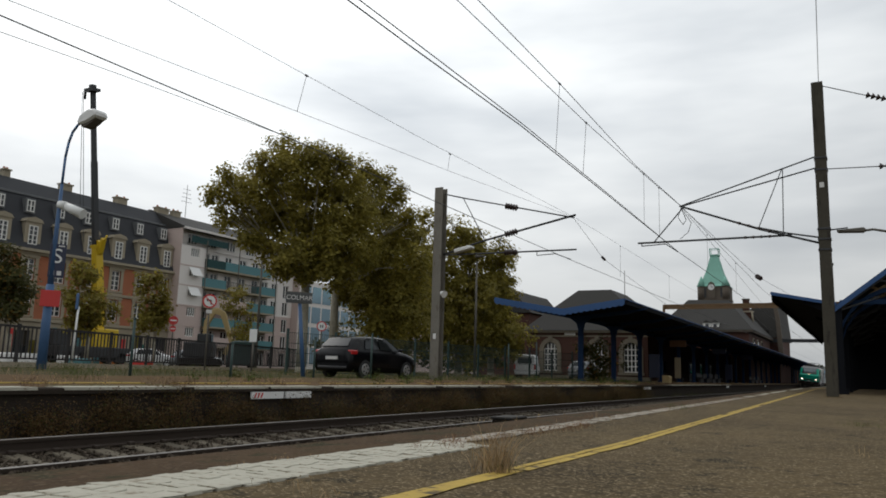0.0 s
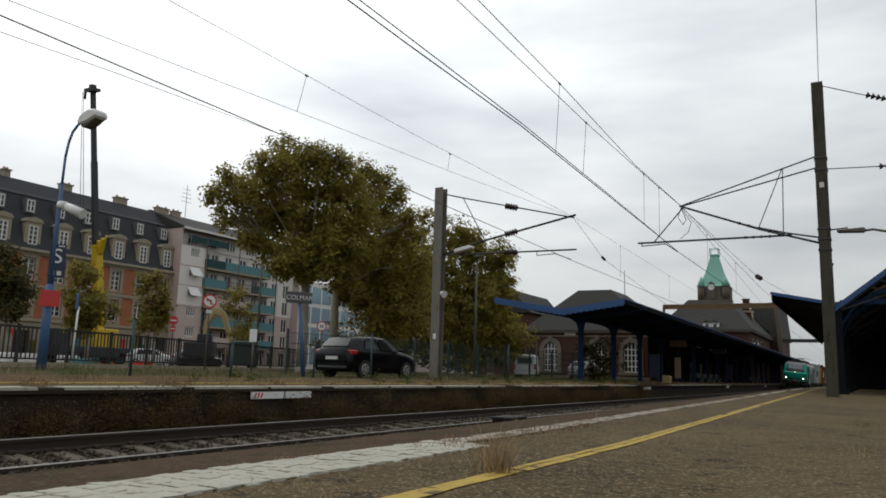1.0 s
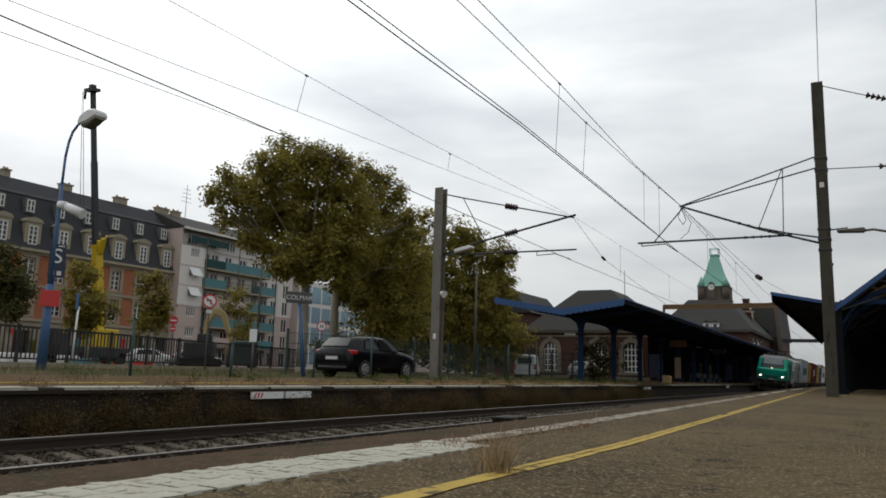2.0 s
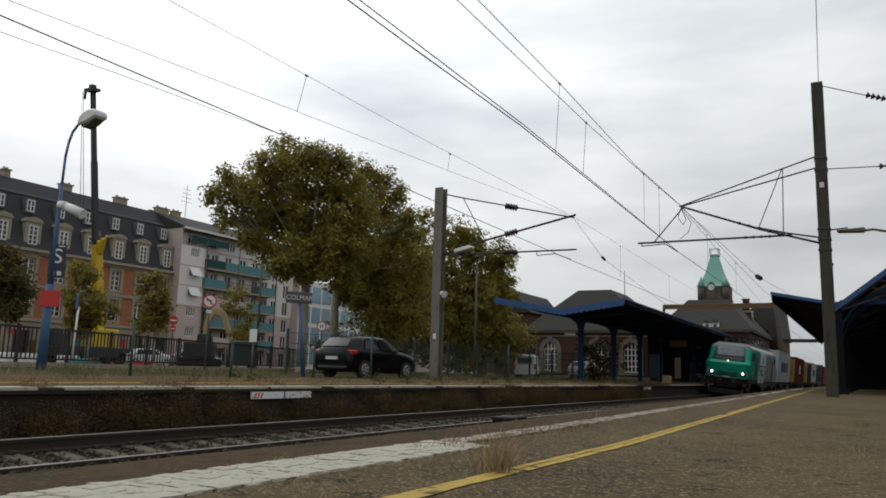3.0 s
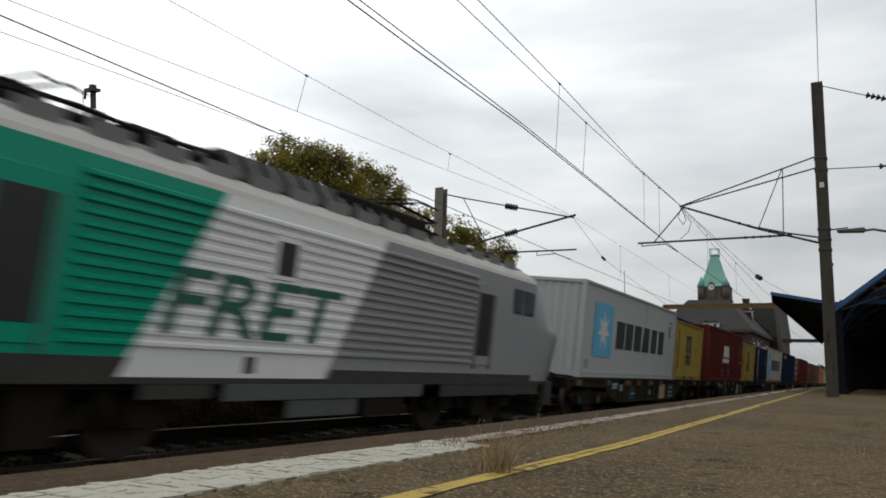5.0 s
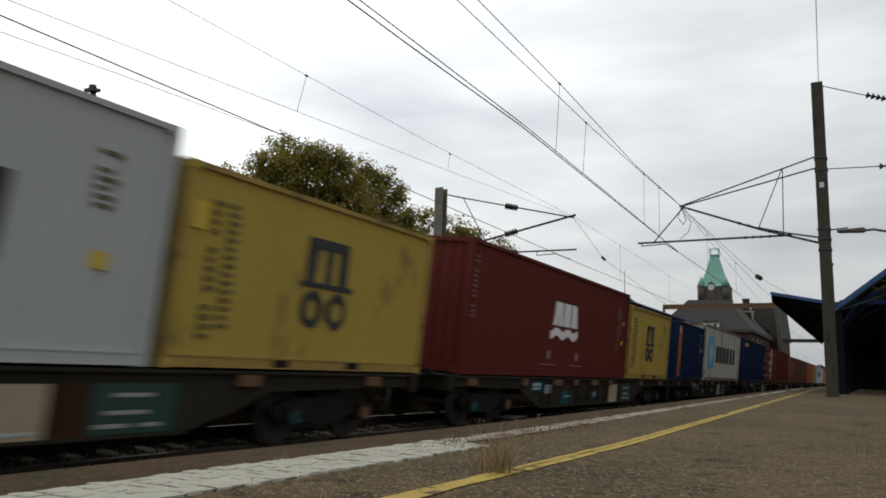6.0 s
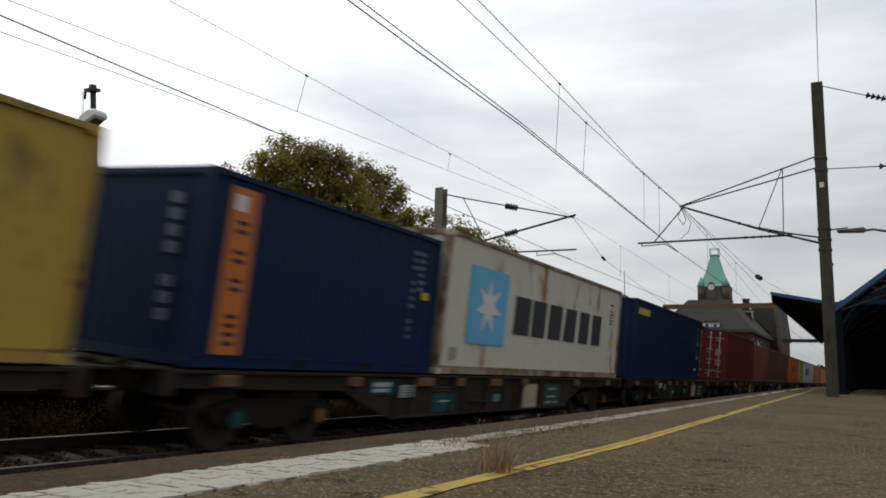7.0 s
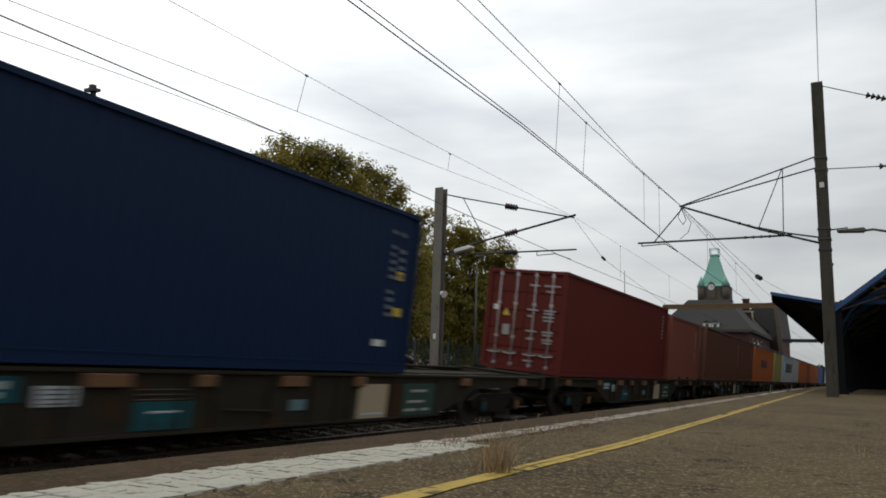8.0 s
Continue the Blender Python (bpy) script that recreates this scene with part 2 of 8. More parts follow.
M["render_white"] = surface("off_white_render", (0.78, 0.74, 0.70), 0.9, other=(0.62, 0.57, 0.53), coarse=0.4, fine=8, amount=0.5, bump=0.15)
M["render_pink"] = surface("pinkish_render", (0.56, 0.45, 0.41), 0.9, other=(0.46, 0.36, 0.32), coarse=0.4, fine=8, amount=0.5, bump=0.15)
M["teal_panel"] = surface("teal_balcony_panel", (0.085, 0.22, 0.24), 0.6, other=(0.06, 0.16, 0.18), amount=0.4, coarse=1, fine=8, bump=0.05)
M["teal_dark"] = surface("dark_green_awning", (0.015, 0.06, 0.06), 0.8, amount=0.4, bump=0.1)
M["window_frame"] = surface("white_window_frame", (0.80, 0.79, 0.75), 0.6, amount=0.3, bump=0)
M["window_glass"] = glassy("window_glass", (0.025, 0.027, 0.03))
M["copper"] = surface("verdigris_copper", (0.26, 0.52, 0.42), 0.8, other=(0.17, 0.38, 0.31), coarse=1.2, fine=6, amount=0.6, bump=0.15)
M["yellow_crane"] = surface("yellow_crane_paint", (0.62, 0.42, 0.015), 0.45, other=(0.48, 0.32, 0.015), amount=0.4, coarse=1, fine=8, bump=0.05)
M["digger"] = surface("dusty_yellow_paint", (0.50, 0.37, 0.17), 0.7, amount=0.5, bump=0.1)
M["bark"] = surface("pale_plane_bark", (0.42, 0.39, 0.31), 0.9, other=(0.16, 0.14, 0.10), coarse=2.5, fine=12, amount=0.8, bump=0.4)


def foliage(name, base, other, vary=0.22, through=0.45, spec=0.25):
    """Leaves that let some light through."""
    m = surface(name, base, 0.6, other=other, coarse=0.5, fine=2.5, amount=0.9, bump=0, vary=vary, spec=spec)
    n, l = m.node_tree.nodes, m.node_tree.links
    p = n["Principled BSDF"]
    tr = n.new("ShaderNodeBsdfTranslucent")
    l.new(p.inputs["Base Color"].links[0].from_socket, tr.inputs["Color"])
    mx = n.new("ShaderNodeMixShader")
    mx.inputs["Fac"].default_value = through
    l.new(p.outputs["BSDF"], mx.inputs[1])
    l.new(tr.outputs["BSDF"], mx.inputs[2])
    l.new(mx.outputs["Shader"], n["Material Output"].inputs["Surface"])
    return m


M["leaf"] = foliage("plane_leaves", (0.31, 0.255, 0.05), (0.185, 0.165, 0.034), 0.25, 0.5)
M["leaf_yellow"] = foliage("yellowing_leaves", (0.36, 0.28, 0.045), (0.21, 0.175, 0.034), 0.22, 0.55)
M["leaf_autumn"] = foliage("autumn_leaves", (0.25, 0.145, 0.028), (0.12, 0.09, 0.02))
M["leaf_dark"] = foliage("dark_leaves", (0.09, 0.088, 0.024), (0.05, 0.054, 0.016))
M["leaf_brown"] = foliage("dead_brown_leaves", (0.135, 0.08, 0.036), (0.07, 0.05, 0.021), 0.12, 0.3, 0.05)
M["weed_dry"] = surface("dry_weeds", (0.36, 0.25, 0.13), 0.85, other=(0.22, 0.15, 0.075), coarse=2, fine=10, amount=0.7, bump=0, vary=0.4)
M["weed_green"] = surface("green_weeds", (0.095, 0.115, 0.03), 0.8, spec=0.1, other=(0.042, 0.06, 0.016), coarse=2, fine=10, amount=0.7, bump=0, vary=0.4)
M["weed_wall"] = surface("dead_wall_weeds", (0.085, 0.055, 0.03), 0.9, other=(0.05, 0.042, 0.02), coarse=2, fine=10, amount=0.7, bump=0, vary=0.25, spec=0.1)
M["weed_rusty"] = surface("reddish_dry_weeds", (0.22, 0.115, 0.07), 0.9, other=(0.12, 0.07, 0.04), coarse=2, fine=10, amount=0.7, bump=0, vary=0.3, spec=0.1)
M["weed_brown"] = surface("brown_weeds", (0.13, 0.075, 0.042), 0.9, other=(0.075, 0.05, 0.026), coarse=2, fine=10, amount=0.7, bump=0, vary=0.4)
# train
M["loco_green"] = surface("loco_green_paint", (0.001, 0.33, 0.215), 0.36, spec=0.3, other=(0.002, 0.27, 0.172), coarse=0.7, fine=6, amount=0.35, bump=0.02)
M["loco_white"] = surface("loco_white_paint", (0.86, 0.86, 0.85), 0.4, other=(0.76, 0.76, 0.75), coarse=0.8, fine=7, amount=0.4, bump=0.02)
M["loco_grey"] = surface("loco_grey_paint", (0.32, 0.32, 0.325), 0.45, other=(0.20, 0.205, 0.21), coarse=0.8, fine=7, amount=0.4, bump=0.02)
M["loco_roof"] = surface("loco_roof_grey", (0.20, 0.20, 0.20), 0.7, other=(0.13, 0.125, 0.12), amount=0.6, bump=0.1)
M["loco_cove"] = surface("dusty_pale_cove", (0.52, 0.50, 0.47), 0.7, other=(0.34, 0.31, 0.27), amount=0.7, coarse=1.2, fine=8, bump=0.05)
M["windscreen_base"] = surface("dark_windscreen_sill", (0.055, 0.05, 0.05), 0.6, amount=0.3, bump=0)
M["equipment_grey"] = surface("underfloor_box_grey", (0.11, 0.112, 0.115), 0.7, other=(0.06, 0.058, 0.055), amount=0.7, coarse=2, fine=10, bump=0.1)
M["frame_grey"] = surface("grimy_frame_grey", (0.062, 0.060, 0.057), 0.8, spec=0.2, other=(0.036, 0.032, 0.028), coarse=1.5, fine=9, amount=0.7, bump=0.15)
M["underframe"] = surface("brake_dust_black", (0.020, 0.016, 0.013), 0.9, spec=0.12, other=(0.016, 0.013, 0.011), amount=0.6, coarse=2, fine=14, bump=0.3)
M["wheel_steel"] = surface("wheel_steel", (0.07, 0.06, 0.05), 0.6, 0.5, amount=0.5, bump=0.1)
# Pale tint puts the sky's reflection into the glass colour
M["windscreen"] = glassy("windscreen_glass", (0.10, 0.125, 0.14), 0.12)
M["black_trim"] = surface("black_trim", (0.02, 0.02, 0.022), 0.5, amount=0.2, bump=0)
M["plough"] = surface("grimy_plough", (0.036, 0.034, 0.031), 0.85, spec=0.15, other=(0.022, 0.02, 0.018), amount=0.7, coarse=3, fine=12, bump=0.1)
M["dark_red"] = surface("dark_red_lens", (0.07, 0.008, 0.012), 0.3, amount=0.1, bump=0)
M["headlight"] = glow("headlight_glow", (1.0, 0.90, 0.74), 3.6)
M["marker"] = glow("upper_lamp_glow", (1.0, 0.72, 0.42), 2.2)
M["wagon"] = surface("weathered_wagon_grey", (0.036, 0.033, 0.023), 0.9, spec=0.12, other=(0.019, 0.0145, 0.010), coarse=1.2, fine=8, amount=0.8, bump=0.15,
                     stain=(0.045, 0.022, 0.012), stain_scale=1.5, stain_at=0.56)
M["wagon_teal"] = surface("teal_wagon_panel", (0.014, 0.085, 0.10), 0.8, spec=0.15, amount=0.7, coarse=3, fine=14, bump=0.05, stain=(0.025, 0.03, 0.028), stain_scale=3.0, stain_at=0.52)
M["wood_orange"] = surface("orange_brown_bracket", (0.16, 0.075, 0.03), 0.8, other=(0.08, 0.04, 0.02), amount=0.6, bump=0.1)
M["pale_data"] = surface("grimy_white_plate", (0.42, 0.46, 0.46), 0.7, other=(0.26, 0.27, 0.25), amount=0.6, fine=12, bump=0)
M["faded_teal"] = surface("faded_teal_plate", (0.11, 0.20, 0.21), 0.8, amount=0.6, bump=0)
M["grimy_green"] = surface("grimy_green_panel", (0.035, 0.075, 0.06), 0.85, spec=0.15, other=(0.03, 0.045, 0.035), amount=0.7, coarse=3, fine=14, bump=0.05)
M["rusty_line"] = surface("worn_brown_line", (0.12, 0.095, 0.06), 0.8, amount=0.6, bump=0)
M["rust_dark"] = surface("rust_brown_panel", (0.055, 0.026, 0.014), 0.9, spec=0.1, amount=0.7, bump=0.1)
M["buff_panel"] = surface("buff_data_panel", (0.40, 0.32, 0.21), 0.8, amount=0.4, bump=0)
CONT = {
    "grey": surface("grey_container_paint", (0.43, 0.45, 0.44), 0.6, other=(0.39, 0.405, 0.39), coarse=0.6, fine=7, amount=0.5, bump=0.03, spec=0.25, stain=(0.21, 0.14, 0.07), stain_scale=1.0, stain_at=0.68, streak=(1, 1.2, .5)),
    "pale": surface("pale_rust_streaked_paint", (0.58, 0.57, 0.495), 0.65, other=(0.47, 0.445, 0.365), coarse=0.6, fine=7, amount=0.6, bump=0.03, spec=0.2, stain=(0.27, 0.16, 0.065), stain_scale=1.1, stain_at=0.56, streak=(1, 1.5, .45)),
    "yellow": surface("dirty_yellow_paint", (0.44, 0.32, 0.065), 0.65, spec=0.2, other=(0.35, 0.245, 0.05), coarse=0.7, fine=7, amount=0.5, bump=0.03, stain=(0.20, 0.14, 0.05), stain_scale=1.3, stain_at=0.58, streak=(1, 1.2, .5)),
    "maroon": surface("maroon_paint", (0.115, 0.014, 0.008), 0.65, spec=0.25, other=(0.085, 0.011, 0.007), coarse=0.7, fine=7, amount=0.4, bump=0.03, stain=(0.095, 0.024, 0.016), stain_scale=0.9, stain_at=0.66),
    "rusty_pale": surface("rusted_pale_edge", (0.36, 0.32, 0.25), 0.75, other=(0.22, 0.13, 0.06), coarse=1.5, fine=9, amount=0.8, bump=0.1, stain=(0.14, 0.07, 0.03), stain_scale=2.0, stain_at=0.47),
    "rusty_yellow": surface("rusted_yellow_edge", (0.38, 0.26, 0.05), 0.75, other=(0.24, 0.14, 0.04), coarse=1.5, fine=9, amount=0.7, bump=0.1, stain=(0.13, 0.07, 0.03), stain_scale=2.0, stain_at=0.54),
    "navy": surface("navy_paint", (0.003, 0.017, 0.058), 0.55, spec=0.2, other=(0.003, 0.013, 0.042), coarse=0.7, fine=7, amount=0.4, bump=0.03, stain=(0.012, 0.022, 0.05), stain_scale=0.9, stain_at=0.67),
    "red_brown": surface("faded_red_brown_paint", (0.23, 0.06, 0.035), 0.6, other=(0.18, 0.05, 0.03), coarse=0.7, fine=7, amount=0.4, bump=0.03),
    "brown": surface("brown_paint", (0.12, 0.04, 0.02), 0.6, other=(0.09, 0.032, 0.018), coarse=0.7, fine=7, amount=0.4, bump=0.03),
    "orange": surface("orange_paint", (0.42, 0.11, 0.02), 0.6, other=(0.34, 0.09, 0.02), coarse=0.7, fine=7, amount=0.4, bump=0.03),
    "olive": surface("olive_yellow_paint", (0.30, 0.27, 0.08), 0.6, other=(0.24, 0.21, 0.07), coarse=0.7, fine=7, amount=0.4, bump=0.03),
    "blue": surface("mid_blue_paint", (0.03, 0.09, 0.26), 0.6, other=(0.025, 0.07, 0.20), coarse=0.7, fine=7, amount=0.4, bump=0.03),
}
M["light_blue"] = surface("light_blue_square", (0.14, 0.45, 0.68), 0.5, other=(0.11, 0.36, 0.58), amount=0.4, coarse=1, fine=8, bump=0.02)
M["black_print"] = surface("black_print", (0.025, 0.026, 0.03), 0.6, amount=0.2, bump=0)
M["white_print"] = surface("white_print", (0.68, 0.67, 0.65), 0.6, other=(0.5, 0.48, 0.45), amount=0.4, fine=9, bump=0)
M["dim_print"] = surface("faded_white_print", (0.33, 0.31, 0.30), 0.7, amount=0.4, bump=0)
M["bright_print"] = surface("bright_white_print", (0.80, 0.79, 0.77), 0.6, other=(0.66, 0.64, 0.62), amount=0.4, fine=9, bump=0)
M["pink_print"] = surface("faded_pink_print", (0.26, 0.15, 0.13), 0.7, amount=0.5, fine=20, bump=0)
M["orange_label"] = surface("orange_yellow_label", (0.45, 0.20, 0.03), 0.6, amount=0.3, bump=0)
M["navy_print"] = surface("faded_blue_white_print", (0.13, 0.15, 0.20), 0.7, amount=0.5, fine=30, bump=0)
M["dark_print"] = surface("faded_dark_print", (0.13, 0.10, 0.04), 0.7, amount=0.4, bump=0)
M["orange_print"] = surface("orange_print", (0.52, 0.15, 0.02), 0.6, amount=0.3, bump=0)
M["yellow_print"] = surface("yellow_print", (0.60, 0.42, 0.04), 0.6, amount=0.3, bump=0)
M["green_print"] = surface("green_print", (0.02, 0.12, 0.09), 0.5, amount=0.2, bump=0)


# ---------------------------------------------------------------- building helpers
def box(bm, x0, x1, y0, y1, z0, z1):
    v = [bm.verts.new((x, y, z)) for z in (z0, z1) for y in (y0, y1) for x in (x0, x1)]
    for f in ((0, 2, 3, 1), (4, 5, 7, 6), (0, 1, 5, 4), (2, 6, 7, 3), (0, 4, 6, 2), (1, 3, 7, 5)):
        bm.faces.new([v[i] for i in f])
    return v


def cyl(bm, p, q, r, r2=None, n=10):
    p, q = Vector(p), Vector(q)
    r2 = r if r2 is None else r2
    d = (q - p)
    if d.length < 1e-6:
        return
    rot = d.to_track_quat("Z", "Y")
    a, b = [], []
    for i in range(n):
        c = Vector((math.cos(2 * math.pi * i / n), math.sin(2 * math.pi * i / n), 0))
        a.append(bm.verts.new(p + rot @ (c * r)))
        b.append(bm.verts.new(q + rot @ (c * r2)))
    for i in range(n):
        f = bm.faces.new((a[i], a[(i + 1) % n], b[(i + 1) % n], b[i]))
        f.smooth = n >= 8
    bm.faces.new(a[::-1])
    bm.faces.new(b)


def tube(bm, pts, r, n=8):
    for p, q in zip(pts, pts[1:]):
        cyl(bm, p, q, r, r, n)


def prism(bm, poly, axis, a, b):
    """A polygon of (u, v) pulled along an axis from a to b. axis x: (u, v) is (y, z); y: (x, z); z: (x, y)."""
    def at(u, v, w):
        return {"x": (w, u, v), "y": (u, w, v), "z": (u, v, w)}[axis]
    p = [bm.verts.new(at(u, v, a)) for u, v in poly]
    q = [bm.verts.new(at(u, v, b)) for u, v in poly]
    n = len(poly)
    for i in range(n):
        bm.faces.new((p[i], p[(i + 1) % n], q[(i + 1) % n], q[i]))
    bm.faces.new(p[::-1])
    bm.faces.new(q)


def mesh_of(name, bm, material, soft=0.0):
    if soft:
        bmesh.ops.bevel(bm, geom=bm.edges[:], offset=soft, segments=1, affect="EDGES", clamp_overlap=True)
    bmesh.ops.recalc_face_normals(bm, faces=bm.faces[:])
    me = bpy.data.meshes.new(name)
    bm.to_mesh(me)
    bm.free()
    for m in (material if isinstance(material, (list, tuple)) else [material]):
        me.materials.append(m)
    return me


def part(name, bm, material, parent, label="", soft=0.0):
    ob = new(name, mesh_of(name, bm, material, soft))
    ob.parent = parent
    if label:
        tagged(ob, label)
    return ob


def thing(name, label, category, group="", kind="", at=None):
    ob = new(name)
    ob.empty_display_size = 0.2
    if at is not None:
        ob.matrix_basis = at
    return tagged(ob, label, category, group, kind)


def single(name, bm, material, label, category, group="", kind="", at=None, soft=0.0):
    ob = new(name, mesh_of(name, bm, material, soft))
    if at is not None:
        ob.matrix_basis = at
    return tagged(ob, label, category, group, kind)


def B():
    return bmesh.new()


def boxpart(name, dims, material, parent, label="", soft=0.0):
    bm = B()
    box(bm, *dims)
    return part(name, bm, material, parent, label, soft)


def lettering(name, text, size, material, parent, m, label="", stretch=1.0, depth=0.004, bold=0.0):
    """Letters of the built-in font as a flat raised mesh; m is the pose of their middle, facing local z."""
    cu = bpy.data.curves.new(name, "FONT")
    cu.body, cu.size, cu.extrude = text, size, depth
    cu.align_x, cu.align_y = "CENTER", "CENTER"
    cu.offset = bold
    tmp = bpy.data.objects.new(name, cu)
    scene.collection.objects.link(tmp)
    bpy.context.view_layer.update()
    me = bpy.data.meshes.new_from_object(tmp.evaluated_get(bpy.context.evaluated_depsgraph_get()))
    bpy.data.objects.remove(tmp)
    me.transform(m @ Matrix.Diagonal((stretch, 1, 1, 1)))
    me.materials.clear()
    me.materials.append(material)
    ob = new(name, me)
    ob.parent = parent
    if label:
        tagged(ob, label)
    return ob


# ---------------------------------------------------------------- setting: ground, platforms, track
TRACK_X, CANT = -8.85, 5.38
PLAT_Z, FAR_Z = 0.70, 0.68


def drift(y):
    """How far the near platform's edge bends towards the line with distance."""
    return -0.0335 * min(max(y - 4.5, 0.0), 45.0) - 0.004 * max(y - 49.5, 0)


def sheet(name, material, label, xs_of, ys, z_of, category="", kind="structure", jitter=0.0, parent=None):
    bm = B()
    rows = []
    for y in ys:
        rows.append([bm.verts.new((x, y, z_of(x, y) + (jitter * noise.noise((x * 3, y * 3, 1.7)) if jitter else 0))) for x in xs_of(y)])
    for r, s in zip(rows, rows[1:]):
        for i in range(len(r) - 1):
            bm.faces.new((r[i], r[i + 1], s[i + 1], s[i]))
    if parent:
        return part(name, bm, material, parent, label)
    return single(name, bm, material, label, category or name, kind=kind)


def ground_z(x, y):
    if x > -10.9:
        return -0.42
    if x > -13.6:
        return 0.5
    if x > -60:
        return 0.77 + 0.06 * min(1, max(0, (-x - 14) / 30))
    return 0.85


sheet("ground", M["ground"], "dry patchy earth and grass beyond the platforms", lambda y: [-3000, -200, -60, -40, -30, -22, -17, -13.7, -13.5, -11.0, -10.8, -5, 60, 300, 3000],
      [-3000, -300, -60, -20, 0, 10, 20, 30, 45, 60, 90, 150, 300, 3000], ground_z, "ground")


def build_platforms():
    ys = [-40, -20, -8, -3, 0] + [0.5 * i for i in range(1, 60)] + [32, 35, 38, 42, 46, 49.5, 60, 80, 120, 200, 320]
    # near platform: asphalt top, brown coping strip, painted lines
    root = thing("platform_near", "low worn asphalt platform with painted edge lines", "platform", kind="structure")
    sheet("asphalt", M["asphalt"], "", lambda y: [-2.14 + drift(y) + 0.02 * noise.noise((y * 2, 3, 0)), -1.6 + drift(y), -0.8 + drift(y), 0.5, 2, 5, 12, 40], ys,
          lambda x, y: PLAT_Z + 0.006 * noise.noise((x * 1.3, y * 1.3, 0)), parent=root)
    bm = B()
    prev = None
    for y in ys:
        e = -2.58 + drift(y) + 0.025 * noise.noise((y * 2.1, 0.3, 5))
        i = -2.14 + drift(y) + 0.02 * noise.noise((y * 2, 3, 0))
        cur = [bm.verts.new(c) for c in ((i, y, PLAT_Z + 0.002), (e, y, PLAT_Z - 0.005), (e - 0.02, y, PLAT_Z - 0.05), (e, y, PLAT_Z - 0.16), (e + 0.06, y, PLAT_Z - 0.17), (e + 0.06, y, -0.42))]
        if prev:
            for a in range(5):
                bm.faces.new((prev[a], prev[a + 1], cur[a + 1], cur[a]))
        prev = cur
    part("coping", bm, M["coping"], root, "brown crumbling platform coping")

    def stripe(name, x0, x1, material, label, y0, y1, step, ragged, lift, gaps=()):
        bm = B()
        prev = None
        n = int((y1 - y0) / step)
        for k in range(n + 1):
            y = y0 + k * step
            if any(a < y < b for a, b in gaps):
                prev = None
                continue
            a = x0 + drift(y) + ragged * noise.noise((y * 5, 1, 0))
            b = x1 + drift(y) + ragged * noise.noise((y * 4, 7, 0))
            cur = (bm.verts.new((a, y, PLAT_Z + lift)), bm.verts.new((b, y, PLAT_Z + lift)))
            if prev:
                bm.faces.new((prev[0], prev[1], cur[1], cur[0]))
            prev = cur
        return part(name, bm, material, root, label)
    # the white edge line: painted setts close by, a thin worn line beyond
    setts = []
    for k in range(6):
        bm = B()
        r = random.Random(k)
        w, ln = .088, .062
        low = [bm.verts.new((x * w / 2, y * ln / 2, -.02)) for x, y in ((-1, -1), (1, -1), (1, 1), (-1, 1))]
        mid = [bm.verts.new((x * w * .49 + r.uniform(-.004, .004), y * ln * .48 + r.uniform(-.004, .004), .003)) for x, y in ((-1, -1), (1, -1), (1, 1), (-1, 1))]
        top = [bm.verts.new((x * w * .47, y * ln * .455, .005 + r.uniform(-.0015, .0015))) for x, y in ((-1, -1), (1, -1), (1, 1), (-1, 1))]
        for p, q in ((low, mid), (mid, top)):
            for c in range(4):
                bm.faces.new((p[c], p[(c + 1) % 4], q[(c + 1) % 4], q[c]))
        bm.faces.new(top)
        setts.append(mesh_of("sett", bm, M["white_line"]))
    stripe("white_bed", -2.13, -1.775, M["white_line"], "paint between the setts", -.78, 3.72, .06, .012, .0062)
    r = random.Random(9)
    for row in range(72):
        y = -.75 + .0625 * row
        for c in range(4):
            ob = new("sett", setts[r.randrange(6)])
            ob.parent = root
            ob.matrix_basis = pose(-2.089 + .089 * c + .014 * (row % 2) + drift(y) + r.gauss(0, .004), y + r.gauss(0, .003), PLAT_Z + .003 + r.uniform(-.004, .003), r.uniform(-2, 2), r.uniform(-2, 2), r.uniform(-5, 5))
    stripe("white_line", -2.12, -1.94, M["white_worn"], "flaking white edge line", 3.74, 24, .07, .05, .005, [(12.6, 12.8), (18.2, 18.9), (21, 22)])
    stripe("white_line", -2.14, -1.98, M["white_line"], "thin worn white edge line", 24, 130, 0.4, 0.05, 0.006, [(26, 27.2), (36, 39), (52, 60)])
    stripe("yellow_line", -1.30, -1.215, M["yellow_line"], "worn yellow safety line", -1, 2.9, .09, .014, .004)
    stripe("yellow_line", -1.30, -1.264, M["yellow_line"], "worn thin yellow line", 2.9, 120, .09, .010, .004, [(9.0, 9.3)])
    stripe("yellow_line", -1.254, -1.205, M["yellow_line"], "worn thin yellow line", 2.9, 120, .09, .010, .004, [(13, 13.6)])
    # far platform
    root = thing("platform_far", "overgrown dusty platform with dark masonry face", "platform", kind="structure")
    fy = [-60, -20, 0] + [1.5 * i for i in range(1, 40)] + [70, 90, 130, 200, 330]
    sheet("top", M["far_platform"], "dusty brown platform surface", lambda y: [-14.6, -13.4, -12.2, -11.3, -10.9], fy,
          lambda x, y: 0.68 if x > -11 else (0.70 if x > -11.5 else (0.74 if x > -12.5 else 0.785)), jitter=0.02, parent=root)
    bm = B()
    prism(bm, [(-10.9, FAR_Z), (-10.5, FAR_Z), (-10.48, FAR_Z - 0.02), (-10.48, FAR_Z - 0.09), (-10.56, FAR_Z - 0.10), (-10.56, -0.45), (-10.9, -0.45)], "y", -60, 330)
    part("face", bm, M["dark_wall"], root, "sooty masonry platform face")
    y = -8.0
    r = random.Random(4)
